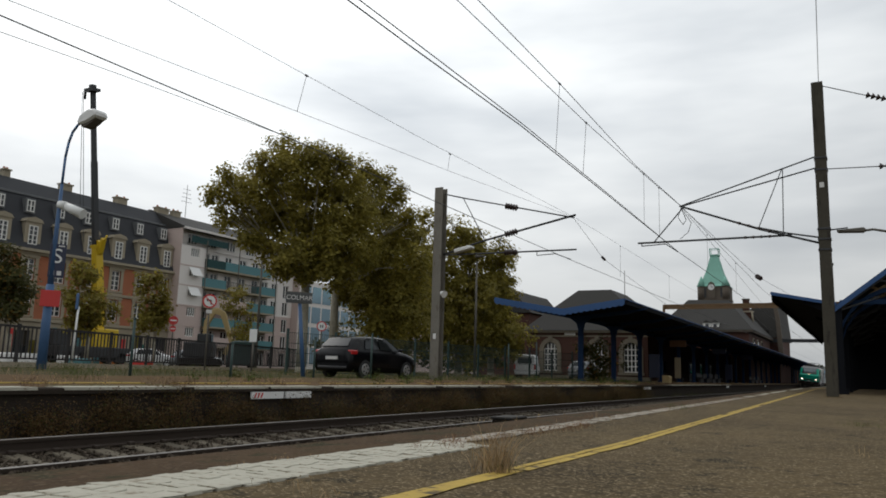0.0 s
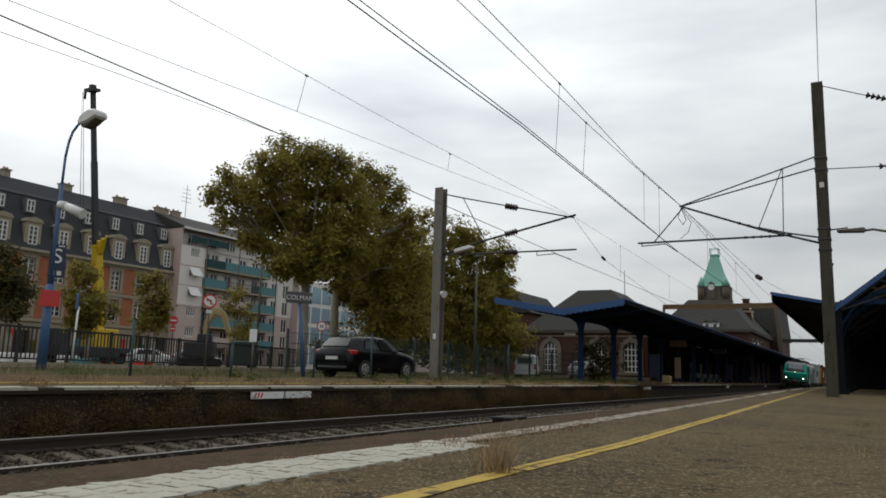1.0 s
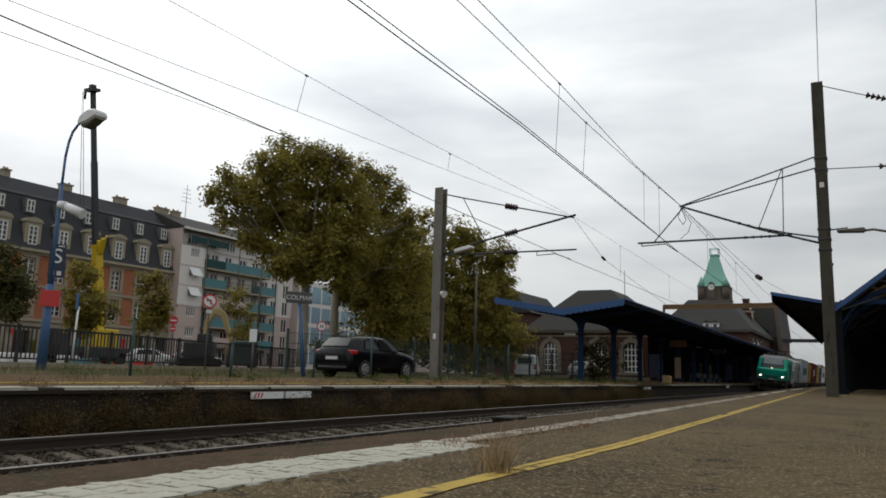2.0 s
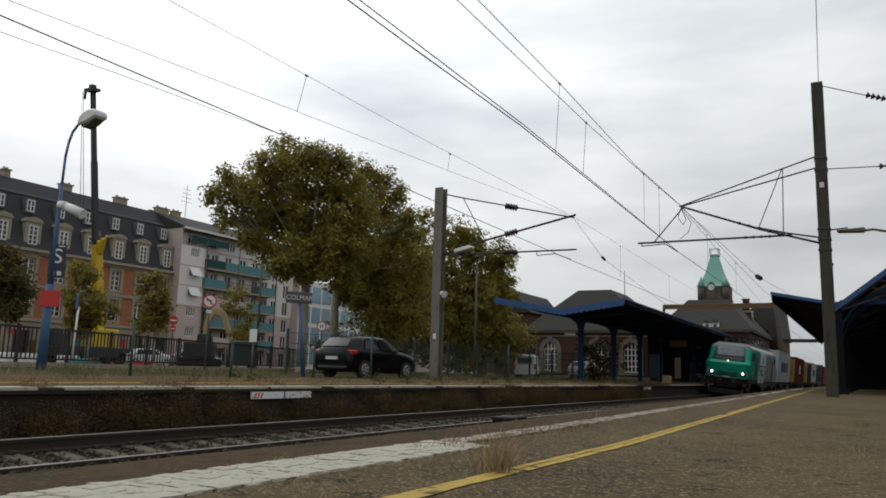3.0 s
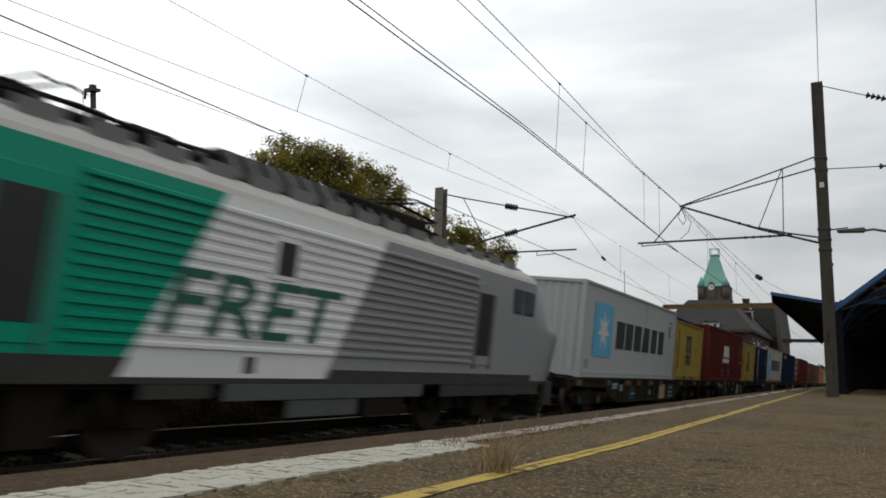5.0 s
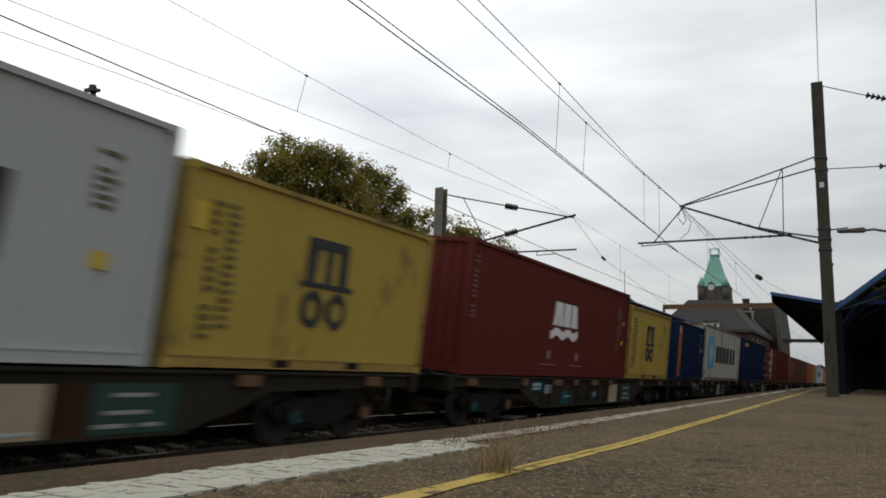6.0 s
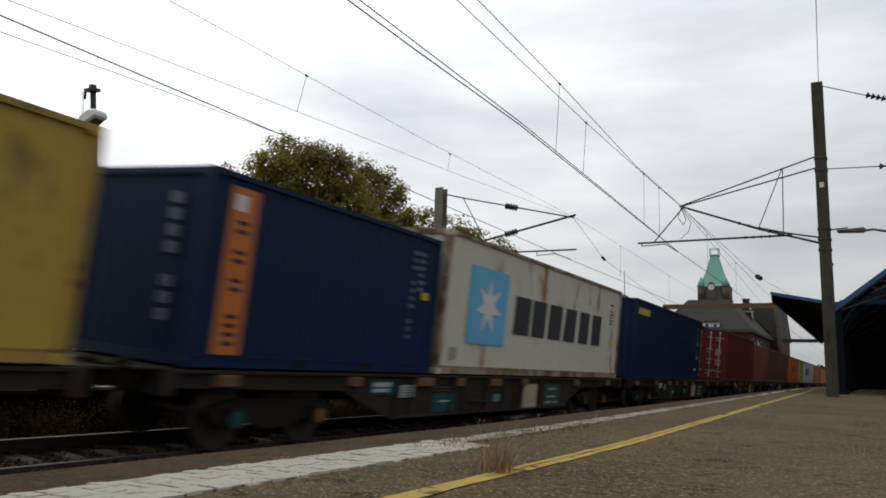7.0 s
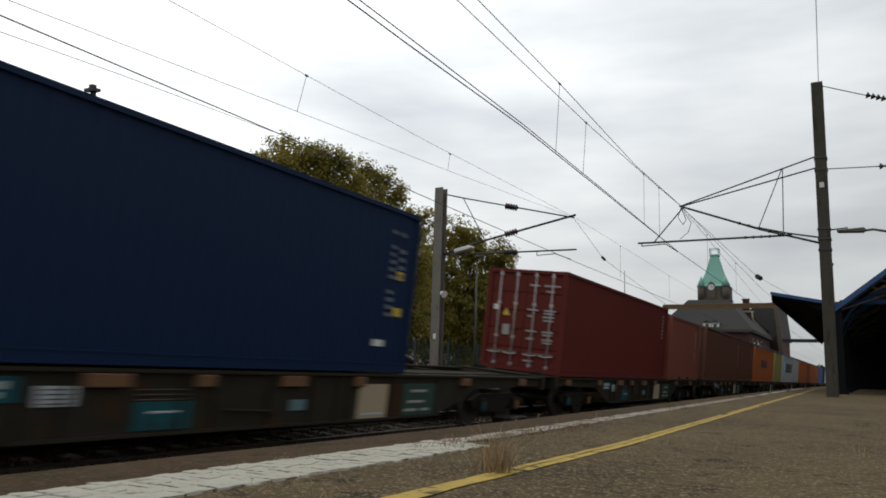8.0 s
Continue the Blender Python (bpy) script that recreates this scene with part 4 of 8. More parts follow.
def build_near_hall():
    """The pitched hall and canopy over the near platform's far part."""
    root = thing("platform_hall", "dark station canopy and hall with blue trim", "station hall")
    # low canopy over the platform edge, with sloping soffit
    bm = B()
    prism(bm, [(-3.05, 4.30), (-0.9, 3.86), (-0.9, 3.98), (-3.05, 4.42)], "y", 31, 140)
    # Roof boards hold the hall's shade in their near-black colour
    part("canopy_roof", bm, M["canopy_shade"], root, "sloping dark canopy roof")
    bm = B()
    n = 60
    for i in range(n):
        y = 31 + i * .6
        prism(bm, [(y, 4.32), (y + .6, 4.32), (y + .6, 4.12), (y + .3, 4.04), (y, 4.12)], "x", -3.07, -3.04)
    tagged(part("valance", bm, M["canopy_shade"], root, "dark scalloped valance"), kind="stuff")
    bm = B()
    prism(bm, [(-3.08, 4.31), (-.9, 3.87), (-.9, 3.99), (-3.08, 4.43)], "y", 30.93, 31.0)
    part("fascia", bm, M["blue_fascia"], root, "blue end fascia")
    boxpart("edge_trim", (-3.10, -3.05, 31, 140, 4.34, 4.43), M["blue_fascia"], root, "blue edge trim")
    # arched hall front
    pts_o, pts_i = [], []
    for k in range(15):
        x = -.95 + 19.9 * k / 14
        z = 3.86 + .78 * (9.95 - abs(x - 9.0))
        pts_o.append((x, z))
        pts_i.append((x, z - .2))
    bm = B()
    prism(bm, pts_o + pts_i[::-1], "y", 31, 31.35)
    part("front_arch", bm, M["blue_fascia"], root, "blue gable trim")
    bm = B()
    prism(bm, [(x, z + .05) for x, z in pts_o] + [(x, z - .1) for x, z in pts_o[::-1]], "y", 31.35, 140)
    part("hall_roof", bm, M["canopy_shade"], root, "dark pitched hall roof")
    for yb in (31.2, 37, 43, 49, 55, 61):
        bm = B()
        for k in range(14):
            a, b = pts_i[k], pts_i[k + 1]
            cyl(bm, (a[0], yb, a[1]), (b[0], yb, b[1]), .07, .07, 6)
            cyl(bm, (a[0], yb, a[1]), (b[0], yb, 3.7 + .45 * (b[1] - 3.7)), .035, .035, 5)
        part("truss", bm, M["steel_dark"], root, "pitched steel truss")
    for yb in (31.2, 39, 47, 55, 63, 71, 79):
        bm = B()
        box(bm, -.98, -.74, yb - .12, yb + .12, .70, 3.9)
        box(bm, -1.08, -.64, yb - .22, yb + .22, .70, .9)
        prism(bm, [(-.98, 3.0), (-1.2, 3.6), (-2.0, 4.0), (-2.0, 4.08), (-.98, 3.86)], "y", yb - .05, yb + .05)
        # Shade-black replaces the columns' own blue inside the hall
        part("column", bm, M["canopy_shade"], root, "steel column in shade-black colour")
    # Lighter brown paints skylight onto the roof lattice; no skylight is built
    M["timber"] = surface("skylit_brown_timber", (0.30, 0.20, 0.09), 0.8, other=(0.17, 0.11, 0.05), amount=0.7, bump=0.1)
    for yb in (31.6, 35.0):
        ring = [(-.86 + 2.3 * (1 - math.cos(math.pi / 2 * k / 8)), 2.5 + 2.0 * math.sin(math.pi / 2 * k / 8)) for k in range(9)]
        bm = B()
        prism(bm, ring + [(x, z + .16) for x, z in ring[::-1]], "y", yb - .08, yb + .08)
        part("arched_brace", bm, M["column_shade"], root, "curved dark blue brace")
        for k in range(9):
            a = .15 + .55 * k
            bm = B()
            prism(bm, [(a, 4.35 + .35 * k), (a + .10, 4.30 + .35 * k), (a + .62, 4.62 + .42 * k), (a + .52, 4.68 + .42 * k)], "y", yb + .12, yb + .2)
            part("timber_slat", bm, M["timber"], root, "timber lattice slat in skylit brown")
            bm = B()
            prism(bm, [(a, 4.62 + .36 * k), (a + .55, 4.36 + .36 * k), (a + .6, 4.44 + .36 * k), (a + .05, 4.70 + .36 * k)], "y", yb + .22, yb + .3)
            part("timber_slat", bm, M["timber"], root, "timber lattice slat in skylit brown")
    boxpart("tie_beam", (-.8, 18.6, 31.5, 31.66, 3.95, 4.12), M["column_shade"], root, "dark blue tie beam")
    boxpart("back_wall", (18.6, 18.95, 31, 140, .70, 4.3), M["brick_dark"], root, "dark side wall")
    bm = B()
    prism(bm, [(x, z - .02) for x, z in pts_o] + [(18.9, .7), (-.9, .7)], "y", 139.5, 139.8)
    part("end_wall", bm, M["brick_dark"], root, "dark end wall")
    # Added near-black sheet fills the depth where the hall is only dark
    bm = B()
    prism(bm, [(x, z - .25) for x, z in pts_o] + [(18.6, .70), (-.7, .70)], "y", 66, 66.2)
    part("shade_sheet", bm, M["canopy_shade"], root, "added near-black sheet in place of hall shade")
    for k in range(6):
        root2 = thing("hall_post", "slim dark post inside the station hall", "post", "posts in the hall", at=pose(2 + 2.6 * k, 52 + 3 * k, .70))
        bm = B()
        cyl(bm, (0, 0, 0), (0, 0, 3.6), .08, .07, 10)
        part("shaft", bm, M["steel_dark"], root2)
        bm = B()
        cyl(bm, (0, 0, 0), (0, 0, .12), .16, .14, 10)
        part("foot", bm, M["steel_dark"], root2)
    # lamp on the near platform
    root = thing("street_lamp", "curved grey platform lamp post", "lamp", at=pose(.95, 24.2, .70))
    bm = B()
    tube(bm, [(0, 0, 0), (0, 0, 3.9), (-.08, 0, 4.35), (-.3, 0, 4.62), (-.62, 0, 4.70), (-.85, 0, 4.68)], .035, 8)
    part("pole", bm, M["steel_grey"], root)
    bm = B()
    prism(bm, [(-1.55, 4.72), (-.85, 4.76), (-.8, 4.7), (-.85, 4.63), (-1.5, 4.66)], "y", -.13, .13)
    part("lamp_head", bm, M["steel_grey"], root, "flat lamp head", .015)
    bm = B()
    cyl(bm, (-1.25, 38.0, .70), (-1.25, 38.0, 6.35), .11, .09, 10)
    o = single("pole", bm, M["steel_grey"], "grey round pole behind the canopy edge", "pole")
    boxpart("cap", (-1.37, -1.13, 37.88, 38.12, 6.33, 6.42), M["steel_grey"], o)


build_near_hall()


# ---------------------------------------------------------------- buildings
def window(root, x, y, z0, z1, w, frame="window_frame", depth=.22, bars=(1, 3), surround=None, out=1):
    """A casement set back in a wall that faces +x at x."""
    xr = x - depth
    bm = B()
    t = .09
    ring = []
    for xx in (xr - .03, xr + .04):
        for s in (0, t):
            ring.append([bm.verts.new((xx, yy, zz)) for yy, zz in ((y - w / 2 + s, z0 + s), (y + w / 2 - s, z0 + s), (y + w / 2 - s, z1 - s), (y - w / 2 + s, z1 - s))])
    for p, q in ((ring[0], ring[1]), (ring[1], ring[3]), (ring[3], ring[2]), (ring[2], ring[0])):
        for k in range(4):
            bm.faces.new((p[k], p[(k + 1) % 4], q[(k + 1) % 4], q[k]))
    bmesh.ops.recalc_face_normals(bm, faces=bm.faces[:])
    win = part("window", bm, M[frame], root, "white casement window")
    for i in range(bars[0]):
        yy = y - w / 2 + w * (i + 1) / (bars[0] + 1)
        boxpart("glazing_bar", (xr - .02, xr + .045, yy - .06, yy + .06, z0 + t, z1 - t), M[frame], win)
    for i in range(bars[1]):
        zz = z0 + (z1 - z0) * (i + 1) / (bars[1] + 1)
        boxpart("glazing_bar", (xr - .02, xr + .03, y - w / 2 + t, y + w / 2 - t, zz - .03, zz + .03), M[frame], win)
    boxpart("pane", (xr - .03, xr - .01, y - w / 2, y + w / 2, z0, z1), M["window_glass"], win)
    if surround:
        s = .34
        bm = B()
        box(bm, x - .02, x + .07, y - w / 2 - s, y - w / 2, z0 - .1, z1 + .1)
        box(bm, x - .02, x + .07, y + w / 2, y + w / 2 + s, z0 - .1, z1 + .1)
        box(bm, x - .02, x + .10, y - w / 2 - s - .08, y + w / 2 + s + .08, z1 + .08, z1 + .34)
        box(bm, x - .02, x + .13, y - w / 2 - s - .05, y + w / 2 + s + .05, z0 - .24, z0 - .08)
        part("surround", bm, M[surround], win, "stone window surround")
    return win


def pierced(root, name, mat, x, t, ya, yb, za, zb, cols, w, z0, z1, label=""):
    """A band of wall from za to zb with an opening z0..z1 at each column."""
    bm = B()
    box(bm, x - t, x, ya, yb, za, z0)
    box(bm, x - t, x, ya, yb, z1, zb)
    e = ya
    for c in cols:
        box(bm, x - t, x, e, c - w / 2, z0, z1)
        e = c + w / 2
    box(bm, x - t, x, e, yb, z0, z1)
    return part(name, bm, mat, root, label)


def build_mansion():
    root = thing("apartment_block", "brick and sandstone mansard apartment block with slate roof", "building")
    X = -72.0
    cols = [31.9, 35.2, 38.5, 41.8, 44.9, 48.2, 51.5, 54.9, 58.2, 61.6]
    ya, yb = 29.5, 63.9
    pierced(root, "ground_floor", M["stone"], X + .15, .6, ya, yb, .8, 4.9, cols, 1.7, 1.0, 3.9, "stone ground floor with shop openings")
    pierced(root, "wall", M["brick"], X, .5, ya, yb, 4.9, 8.35, cols, 1.15, 5.45, 7.75, "red brick storey")
    pierced(root, "wall", M["brick"], X, .5, ya, yb, 8.35, 11.6, cols, 1.15, 8.85, 11.0, "red brick storey")
    for z0, z1, o in ((4.75, 5.05, .3), (8.1, 8.4, .16), (11.35, 11.6, .2), (11.6, 11.9, .5)):
        boxpart("cornice", (X - .3, X + o, ya, yb + .1, z0, z1), M["stone"], root, "stone cornice band", .03)
    for c in cols:
        window(root, X + .15, c, 1.0, 3.9, 1.7, bars=(1, 1), frame="steel_dark")
        window(root, X, c, 5.45, 7.75, 1.15, surround="stone")
        window(root, X, c, 8.85, 11.0, 1.15, surround="stone")
        for z0, z1, w in ((11.0, 11.36, .95), (8.4, 8.62, .95), (7.84, 8.1, .95), (5.06, 5.22, .95)):
            boxpart("apron", (X - .03, X + .055, c - w, c + w, z0, z1), M["stone"], root, "stone apron panel")
        bm = B()
        prism(bm, [(c - 1.0, 8.08), (c + 1.0, 8.08), (c + .6, 8.35), (c, 8.48), (c - .6, 8.35)], "x", X - .02, X + .12)
        part("window_hood", bm, M["stone"], root, "curved stone window hood")
    for a in [ya + .25] + [(p + q) / 2 for p, q in zip(cols[2::3], cols[3::3])] + [yb - .3]:
        for z in [5.1 + .55 * k for k in range(12)]:
            boxpart("quoin", (X - .05, X + .06, a - (.45 if int(z * 2) % 2 else .3), a + (.45 if int(z * 2) % 2 else .3), z, z + .42), M["stone"], root)
    bm = B()
    prism(bm, [(X + .2, 11.9), (X - 1.9, 17.6), (X - 2.3, 17.75), (X - 3.9, 19.45), (X - 8, 19.5), (X - 13, 17.7), (X - 14.8, 11.9)], "y", ya, yb + 2.2)
    roof = part("mansard_roof", bm, M["slate"], root, "dark slate mansard roof")
    boxpart("roof_edge", (X - 2.35, X - 1.75, ya, yb, 17.5, 17.72), M["zinc"], roof, "zinc roof edge")
    for c in cols:
        dm = boxpart("dormer", (X - 1.4, X - .02, c - .85, c + .85, 12.0, 14.6), M["stone"], root, "stone dormer")
        bm = B()
        prism(bm, [(c - 1.0, 14.6), (c + 1.0, 14.6), (c + .75, 14.95), (c, 15.15), (c - .75, 14.95)], "x", X - 1.5, X + .08)
        part("pediment", bm, M["stone"], dm, "curved stone pediment")
        window(root, X + .02, c, 12.35, 14.25, .95, depth=.02)
        dm = boxpart("attic_dormer", (X - 1.9, X - .95, c - .52, c + .52, 15.6, 17.1), M["zinc"], root, "small zinc dormer")
        window(root, X - .9, c, 15.75, 16.95, .8, depth=.02, bars=(1, 1))
    for y, w in ((36.2, .9), (43.5, .7), (50.0, 1.2), (57.0, 1.4), (62.9, 1.7), (65.4, 1.1)):
        ch = boxpart("chimney", (X - 4.7, X - 3.9, y, y + w, 18.9, 20.1), M["stone"], roof, "stone chimney stack")
        boxpart("chimney_cap", (X - 4.8, X - 3.8, y - .1, y + w + .1, 20.1, 20.25), M["stone"], ch)
        for k in range(2):
            bm = B()
            cyl(bm, (X - 4.3, y + .2 + k * (w - .4), 20.25), (X - 4.3, y + .2 + k * (w - .4), 20.5), .14, .11, 8)
            part("chimney_pot", bm, M["brick"], ch)
    # Solid filler block; its dark colour stands in for unlit rooms
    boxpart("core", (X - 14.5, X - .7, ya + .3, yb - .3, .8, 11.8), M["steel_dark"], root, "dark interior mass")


build_mansion()


def build_flats():
    root = thing("flat_block", "pale rendered apartment block with teal balconies", "building")
    X = -72.0
    ya, ym, yb = 62.6, 66.4, 84.5
    floors = [.85, 3.2, 5.6, 8.0, 10.4, 12.8]
    c2 = [67.7, 69.2, 71.6, 74.2, 76.6, 78.6, 80.6, 83.0]
    for k, z in enumerate(floors):
        mat = M["render_white"] if k >= 3 else M["render_pink"]
        pierced(root, "stair_wall", mat, X + 1.2, .5, ya, ym, z, z + 2.4, [64.8], 1.3, z + 1.15, z + 2.2, "rendered wall bay")
        w = window(root, X + 1.2, 64.8, z + 1.15, z + 2.2, 1.3, bars=(3, 0), depth=.15)
        if k in (3, 4):
            bm = B()
            prism(bm, [(X + 1.2, z + 2.25), (X + 1.9, z + 1.25), (X + 1.9, z + 1.2), (X + 1.2, z + 2.17)], "y", 64.0, 65.6)
            part("awning", bm, M["white_paint"], w, "white tilted awning")
        pierced(root, "wall", mat, X, .4, ym, yb, z, z + 2.4, c2, 1.2, z + .2, z + 2.1, "rendered balcony wall")
        for c in c2:
            window(root, X, c, z + .2, z + 2.1, 1.2, bars=(1, 0), depth=.15)
        boxpart("band", (X + 1.18, X + 1.24, ya, ym, z - .06, z + .06), M["render_pink"], root, "thin string course")
    looks = {1: ((66.4, 74.0, "render_pink"), (74.05, 79.3, "teal_panel")), 2: ((67.8, 79.3, "teal_panel"),), 3: ((66.4, 73.9, "render_pink"), (74.0, 79.2, "teal_panel")),
             4: ((66.2, 70.0, "teal_panel"), (70.05, 76.0, ""), (76.1, 79.2, "teal_panel")), 5: ((66.7, 69.7, "teal_dark"), (69.75, 78.2, "teal_panel"))}
    for k, runs in looks.items():
        z = floors[k]
        for y0, y1, look_of in runs:
            bl = boxpart("balcony", (X, X + 1.4, y0, y1, z - .08, z + .12), M["stone"], root, "concrete balcony slab")
            if look_of:
                boxpart("balustrade", (X + 1.32, X + 1.40, y0, y1, z + .12, z + 1.2), M[look_of], bl, "coloured balcony panel")
                boxpart("balustrade", (X, X + 1.32, y0, y0 + .05, z + .12, z + 1.2), M[look_of], bl)
            else:
                bm = B()
                box(bm, X + 1.34, X + 1.40, y0, y1, z + 1.1, z + 1.18)
                for q in range(int((y1 - y0) / .3)):
                    box(bm, X + 1.35, X + 1.39, y0 + .3 * q, y0 + .3 * q + .06, z + .12, z + 1.1)
                part("balcony_rail", bm, M["steel_grey"], bl, "open barred balcony rail")
    for y in (66.4, 72.0, 79.3):
        bm = B()
        cyl(bm, (X + 1.42, y, 3), (X + 1.42, y, 16.2), .07, .07, 8)
        part("downpipe", bm, M["steel_grey"], root, "thin grey balcony post")
    boxpart("penthouse", (X - 6, X + .2, ya + .4, yb - 1.5, 15.2, 17.25), M["render_white"], root, "set-back top floor")
    for y in (65.0, 68.2, 71.5, 75.0, 79.0):
        window(root, X + .3, y, 15.6, 16.9, 1.5, bars=(2, 0), depth=.05)
    boxpart("terrace_screen", (X + 1.22, X + 1.28, ya + 1.4, 70.0, 15.7, 16.5), M["teal_dark"], root, "dark green balcony screen")
    bm = B()
    prism(bm, [(X + 1.5, 17.2), (X + 1.5, 17.38), (X - 5, 19.9), (X - 11, 17.3)], "y", ya - .1, yb)
    part("roof", bm, M["slate_grey"], root, "low grey roof")
    boxpart("eave", (X + 1.3, X + 1.58, ya - .1, yb, 17.1, 17.36), M["render_white"], root, "pale roof eave")
    for y0, y1 in ((ya - .04, ya + .1), (yb - .1, yb + .04)):
        boxpart("gable", (X - 10.5, X + 1.17, y0, y1, .8, 17.2), M["render_pink"], root, "rendered end wall")
    # Dark solid replaces the shade of the rooms behind the walls
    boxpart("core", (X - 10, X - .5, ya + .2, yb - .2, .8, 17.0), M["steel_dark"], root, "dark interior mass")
    bm = B()
    cyl(bm, (X - 4, 67.3, 19), (X - 4, 67.3, 24.0), .04, .03, 6)
    for k in range(4):
        cyl(bm, (X - 4, 66.7 - .1 * k, 23.4 - .55 * k), (X - 4, 67.9 + .1 * k, 23.4 - .55 * k), .025, .025, 5)
    part("aerial", bm, M["steel_dark"], root, "rooftop television aerial")
    # glazed block farther along
    root = thing("glass_building", "pale glazed office building behind the trees", "building", at=pose(-72, 92, .8))
    boxpart("body", (-8, 0, -6, 16, 0, 13), M["render_white"], root, "pale office walls")
    for k in range(4):
        for j in range(9):
            boxpart("pane", (0, .06, -5.4 + j * 2.4, -3.4 + j * 2.4, .8 + 3 * k, 3.2 + 3 * k), surface("sky_glass", (0.35, 0.5, 0.6), .1, .3) if (k, j) == (0, 0) else bpy.data.materials["sky_glass"], root, "bluish office pane")
    # low blocks closing the street
    for x, y, w, d, h, mt in ((-70, 125, 14, 34, 15, "render_pink"), (-64, 170, 16, 40, 14, "stone"), (-74, 6, 12, 40, 16, "brick"), (-50, 230, 20, 60, 13, "stone")):
        root = thing("street_house", "row of plain town houses closing the street", "building", "street houses", at=pose(x, y, .8))
        pierced(root, "wall", M[mt], 0, .5, -d / 2, d / 2, 0, h * .5, [(-d / 2 + 2.5) + 3.6 * k for k in range(int(d / 3.6))], 1.2, h * .2, h * .38)
        pierced(root, "wall", M[mt], 0, .5, -d / 2, d / 2, h * .5, h, [(-d / 2 + 2.5) + 3.6 * k for k in range(int(d / 3.6))], 1.2, h * .62, h * .8)
        for k in range(int(d / 3.6)):
            for a, b in ((h * .2, h * .38), (h * .62, h * .8)):
                window(root, 0, -d / 2 + 2.5 + 3.6 * k, a, b, 1.2)
        boxpart("core", (-w, -.5, -d / 2, d / 2, 0, h), M[mt], root)
        bm = B()
        prism(bm, [(.4, h), (-w / 2, h + 4), (-w - .4, h)], "y", -d / 2 - .3, d / 2 + .3)
        part("roof", bm, M["slate"], root, "slate gable roof")


build_flats()


def build_station():
    # brick pavilion beside the canopy
    root = thing("station_pavilion", "red brick station pavilion with arched stone windows", "building")
    y = 72.0
    x0, x1 = -30.2, -18.0
    bm = B()
    centres = [-27.7, -22.9, -19.6]
    e = x0
    for c in centres:
        box(bm, e, c - .95, y, y + .5, .7, 5.3)
        box(bm, c - .95, c + .95, y, y + .5, .7, 1.5)
        box(bm, c - .95, c + .95, y, y + .5, 4.55, 5.3)
        e = c + .95
    box(bm, e, x1, y, y + .5, .7, 5.3)
    part("wall", bm, M["brick_dark"], root, "red brick wall darkened for canopy shade")
    for c in centres:
        bm = B()
        arc = [(c - .72 * math.cos(math.pi * k / 10), 3.6 + .72 * math.sin(math.pi * k / 10)) for k in range(11)]
        outer = [(c - 1.15 * math.cos(math.pi * k / 10), 3.6 + 1.15 * math.sin(math.pi * k / 10)) for k in range(11)]
        prism(bm, [(c - 1.15, 1.4), (c - .72, 1.4)] + arc + [(c + .72, 1.4), (c + 1.15, 1.4)] + outer[::-1], "y", y - .12, y + .3)
        box(bm, c - .2, c + .2, y - .18, y + .2, 4.5, 5.0)
        box(bm, c - 1.25, c + 1.25, y - .2, y + .3, 1.25, 1.5)
        wd = part("window", bm, M["pavilion_stone"], root, "arched stone window surround")
        bm = B()
        prism(bm, [(c - .72, 1.5)] + arc + [(c + .72, 1.5)], "y", y + .25, y + .28)
        part("pane", bm, M["window_glass"], wd)
        bm = B()
        for k in range(5):
            xx = c - .72 + .36 * k
            box(bm, xx - .045, xx + .045, y + .18, y + .25, 1.5, 4.2 if 0 < k < 4 else 3.6)
        for k in range(5):
            box(bm, c - .72, c + .72, y + .18, y + .25, 1.5 + .53 * k, 1.58 + .53 * k)
        part("glazing_bars", bm, M["window_frame"], wd, "white glazing bars")
    boxpart("plinth", (x0 - .1, x1 + .1, y - .1, y + .4, .6, 1.1), M["pavilion_stone"], root, "stone plinth")
    boxpart("string_course", (x0 - .05, x1 + .05, y - .08, y + .4, 4.85, 5.0), M["pavilion_stone"], root, "stone string course")
    boxpart("cornice", (x0 - .3, x1 + .3, y - .35, y + .5, 5.25, 5.5), M["pavilion_stone"], root, "stone cornice")
    boxpart("body", (x0, x1, y + .5, y + 14, .7, 5.3), M["brick_dark"], root)
    boxpart("name_bar", (-26.2, -25.1, y - .12, y - .05, 5.02, 5.3), M["white_print"], root, "pale lettering bar")
    bm = B()
    v = [bm.verts.new(p) for p in ((x0 - .5, y - .5, 5.45), (x1 + .5, y - .5, 5.45), (x1 + .5, y + 14.5, 5.45), (x0 - .5, y + 14.5, 5.45), (-26.2, y + 4, 9.9), (-22.7, y + 4, 9.9), (-22.7, y + 10, 9.9), (-26.2, y + 10, 9.9))]
    for f in ((0, 1, 5, 4), (1, 2, 6, 5), (2, 3, 7, 6), (3, 0, 4, 7), (4, 5, 6, 7)):
        bm.faces.new([v[i] for i in f])
    part("roof", bm, M["slate_grey"], root, "grey hipped slate roof")
    # second roof behind the pavilion
    root = thing("station_annex", "low station annex with brown hipped roof", "building")
    boxpart("wall", (-45.6, -38.4, 92, 104, .8, 9.0), M["brick_dark"], root)
    bm = B()
    prism(bm, [(-46.1, 9.0), (-37.9, 9.0), (-40.6, 12.0), (-43.6, 12.2)], "y", 91.5, 104)
    part("roof", bm, M["slate_grey"], root, "brown hipped roof")
    root = thing("platform_building", "brick platform building coloured for canopy shade", "building")
    # Added closing wall; the darkness under the roof is in its brick colour
    boxpart("wall", (-18.6, -18.1, 74.5, 240, .7, 4.9), M["shaded_brick"], root, "long added brick wall in canopy-shade colour")
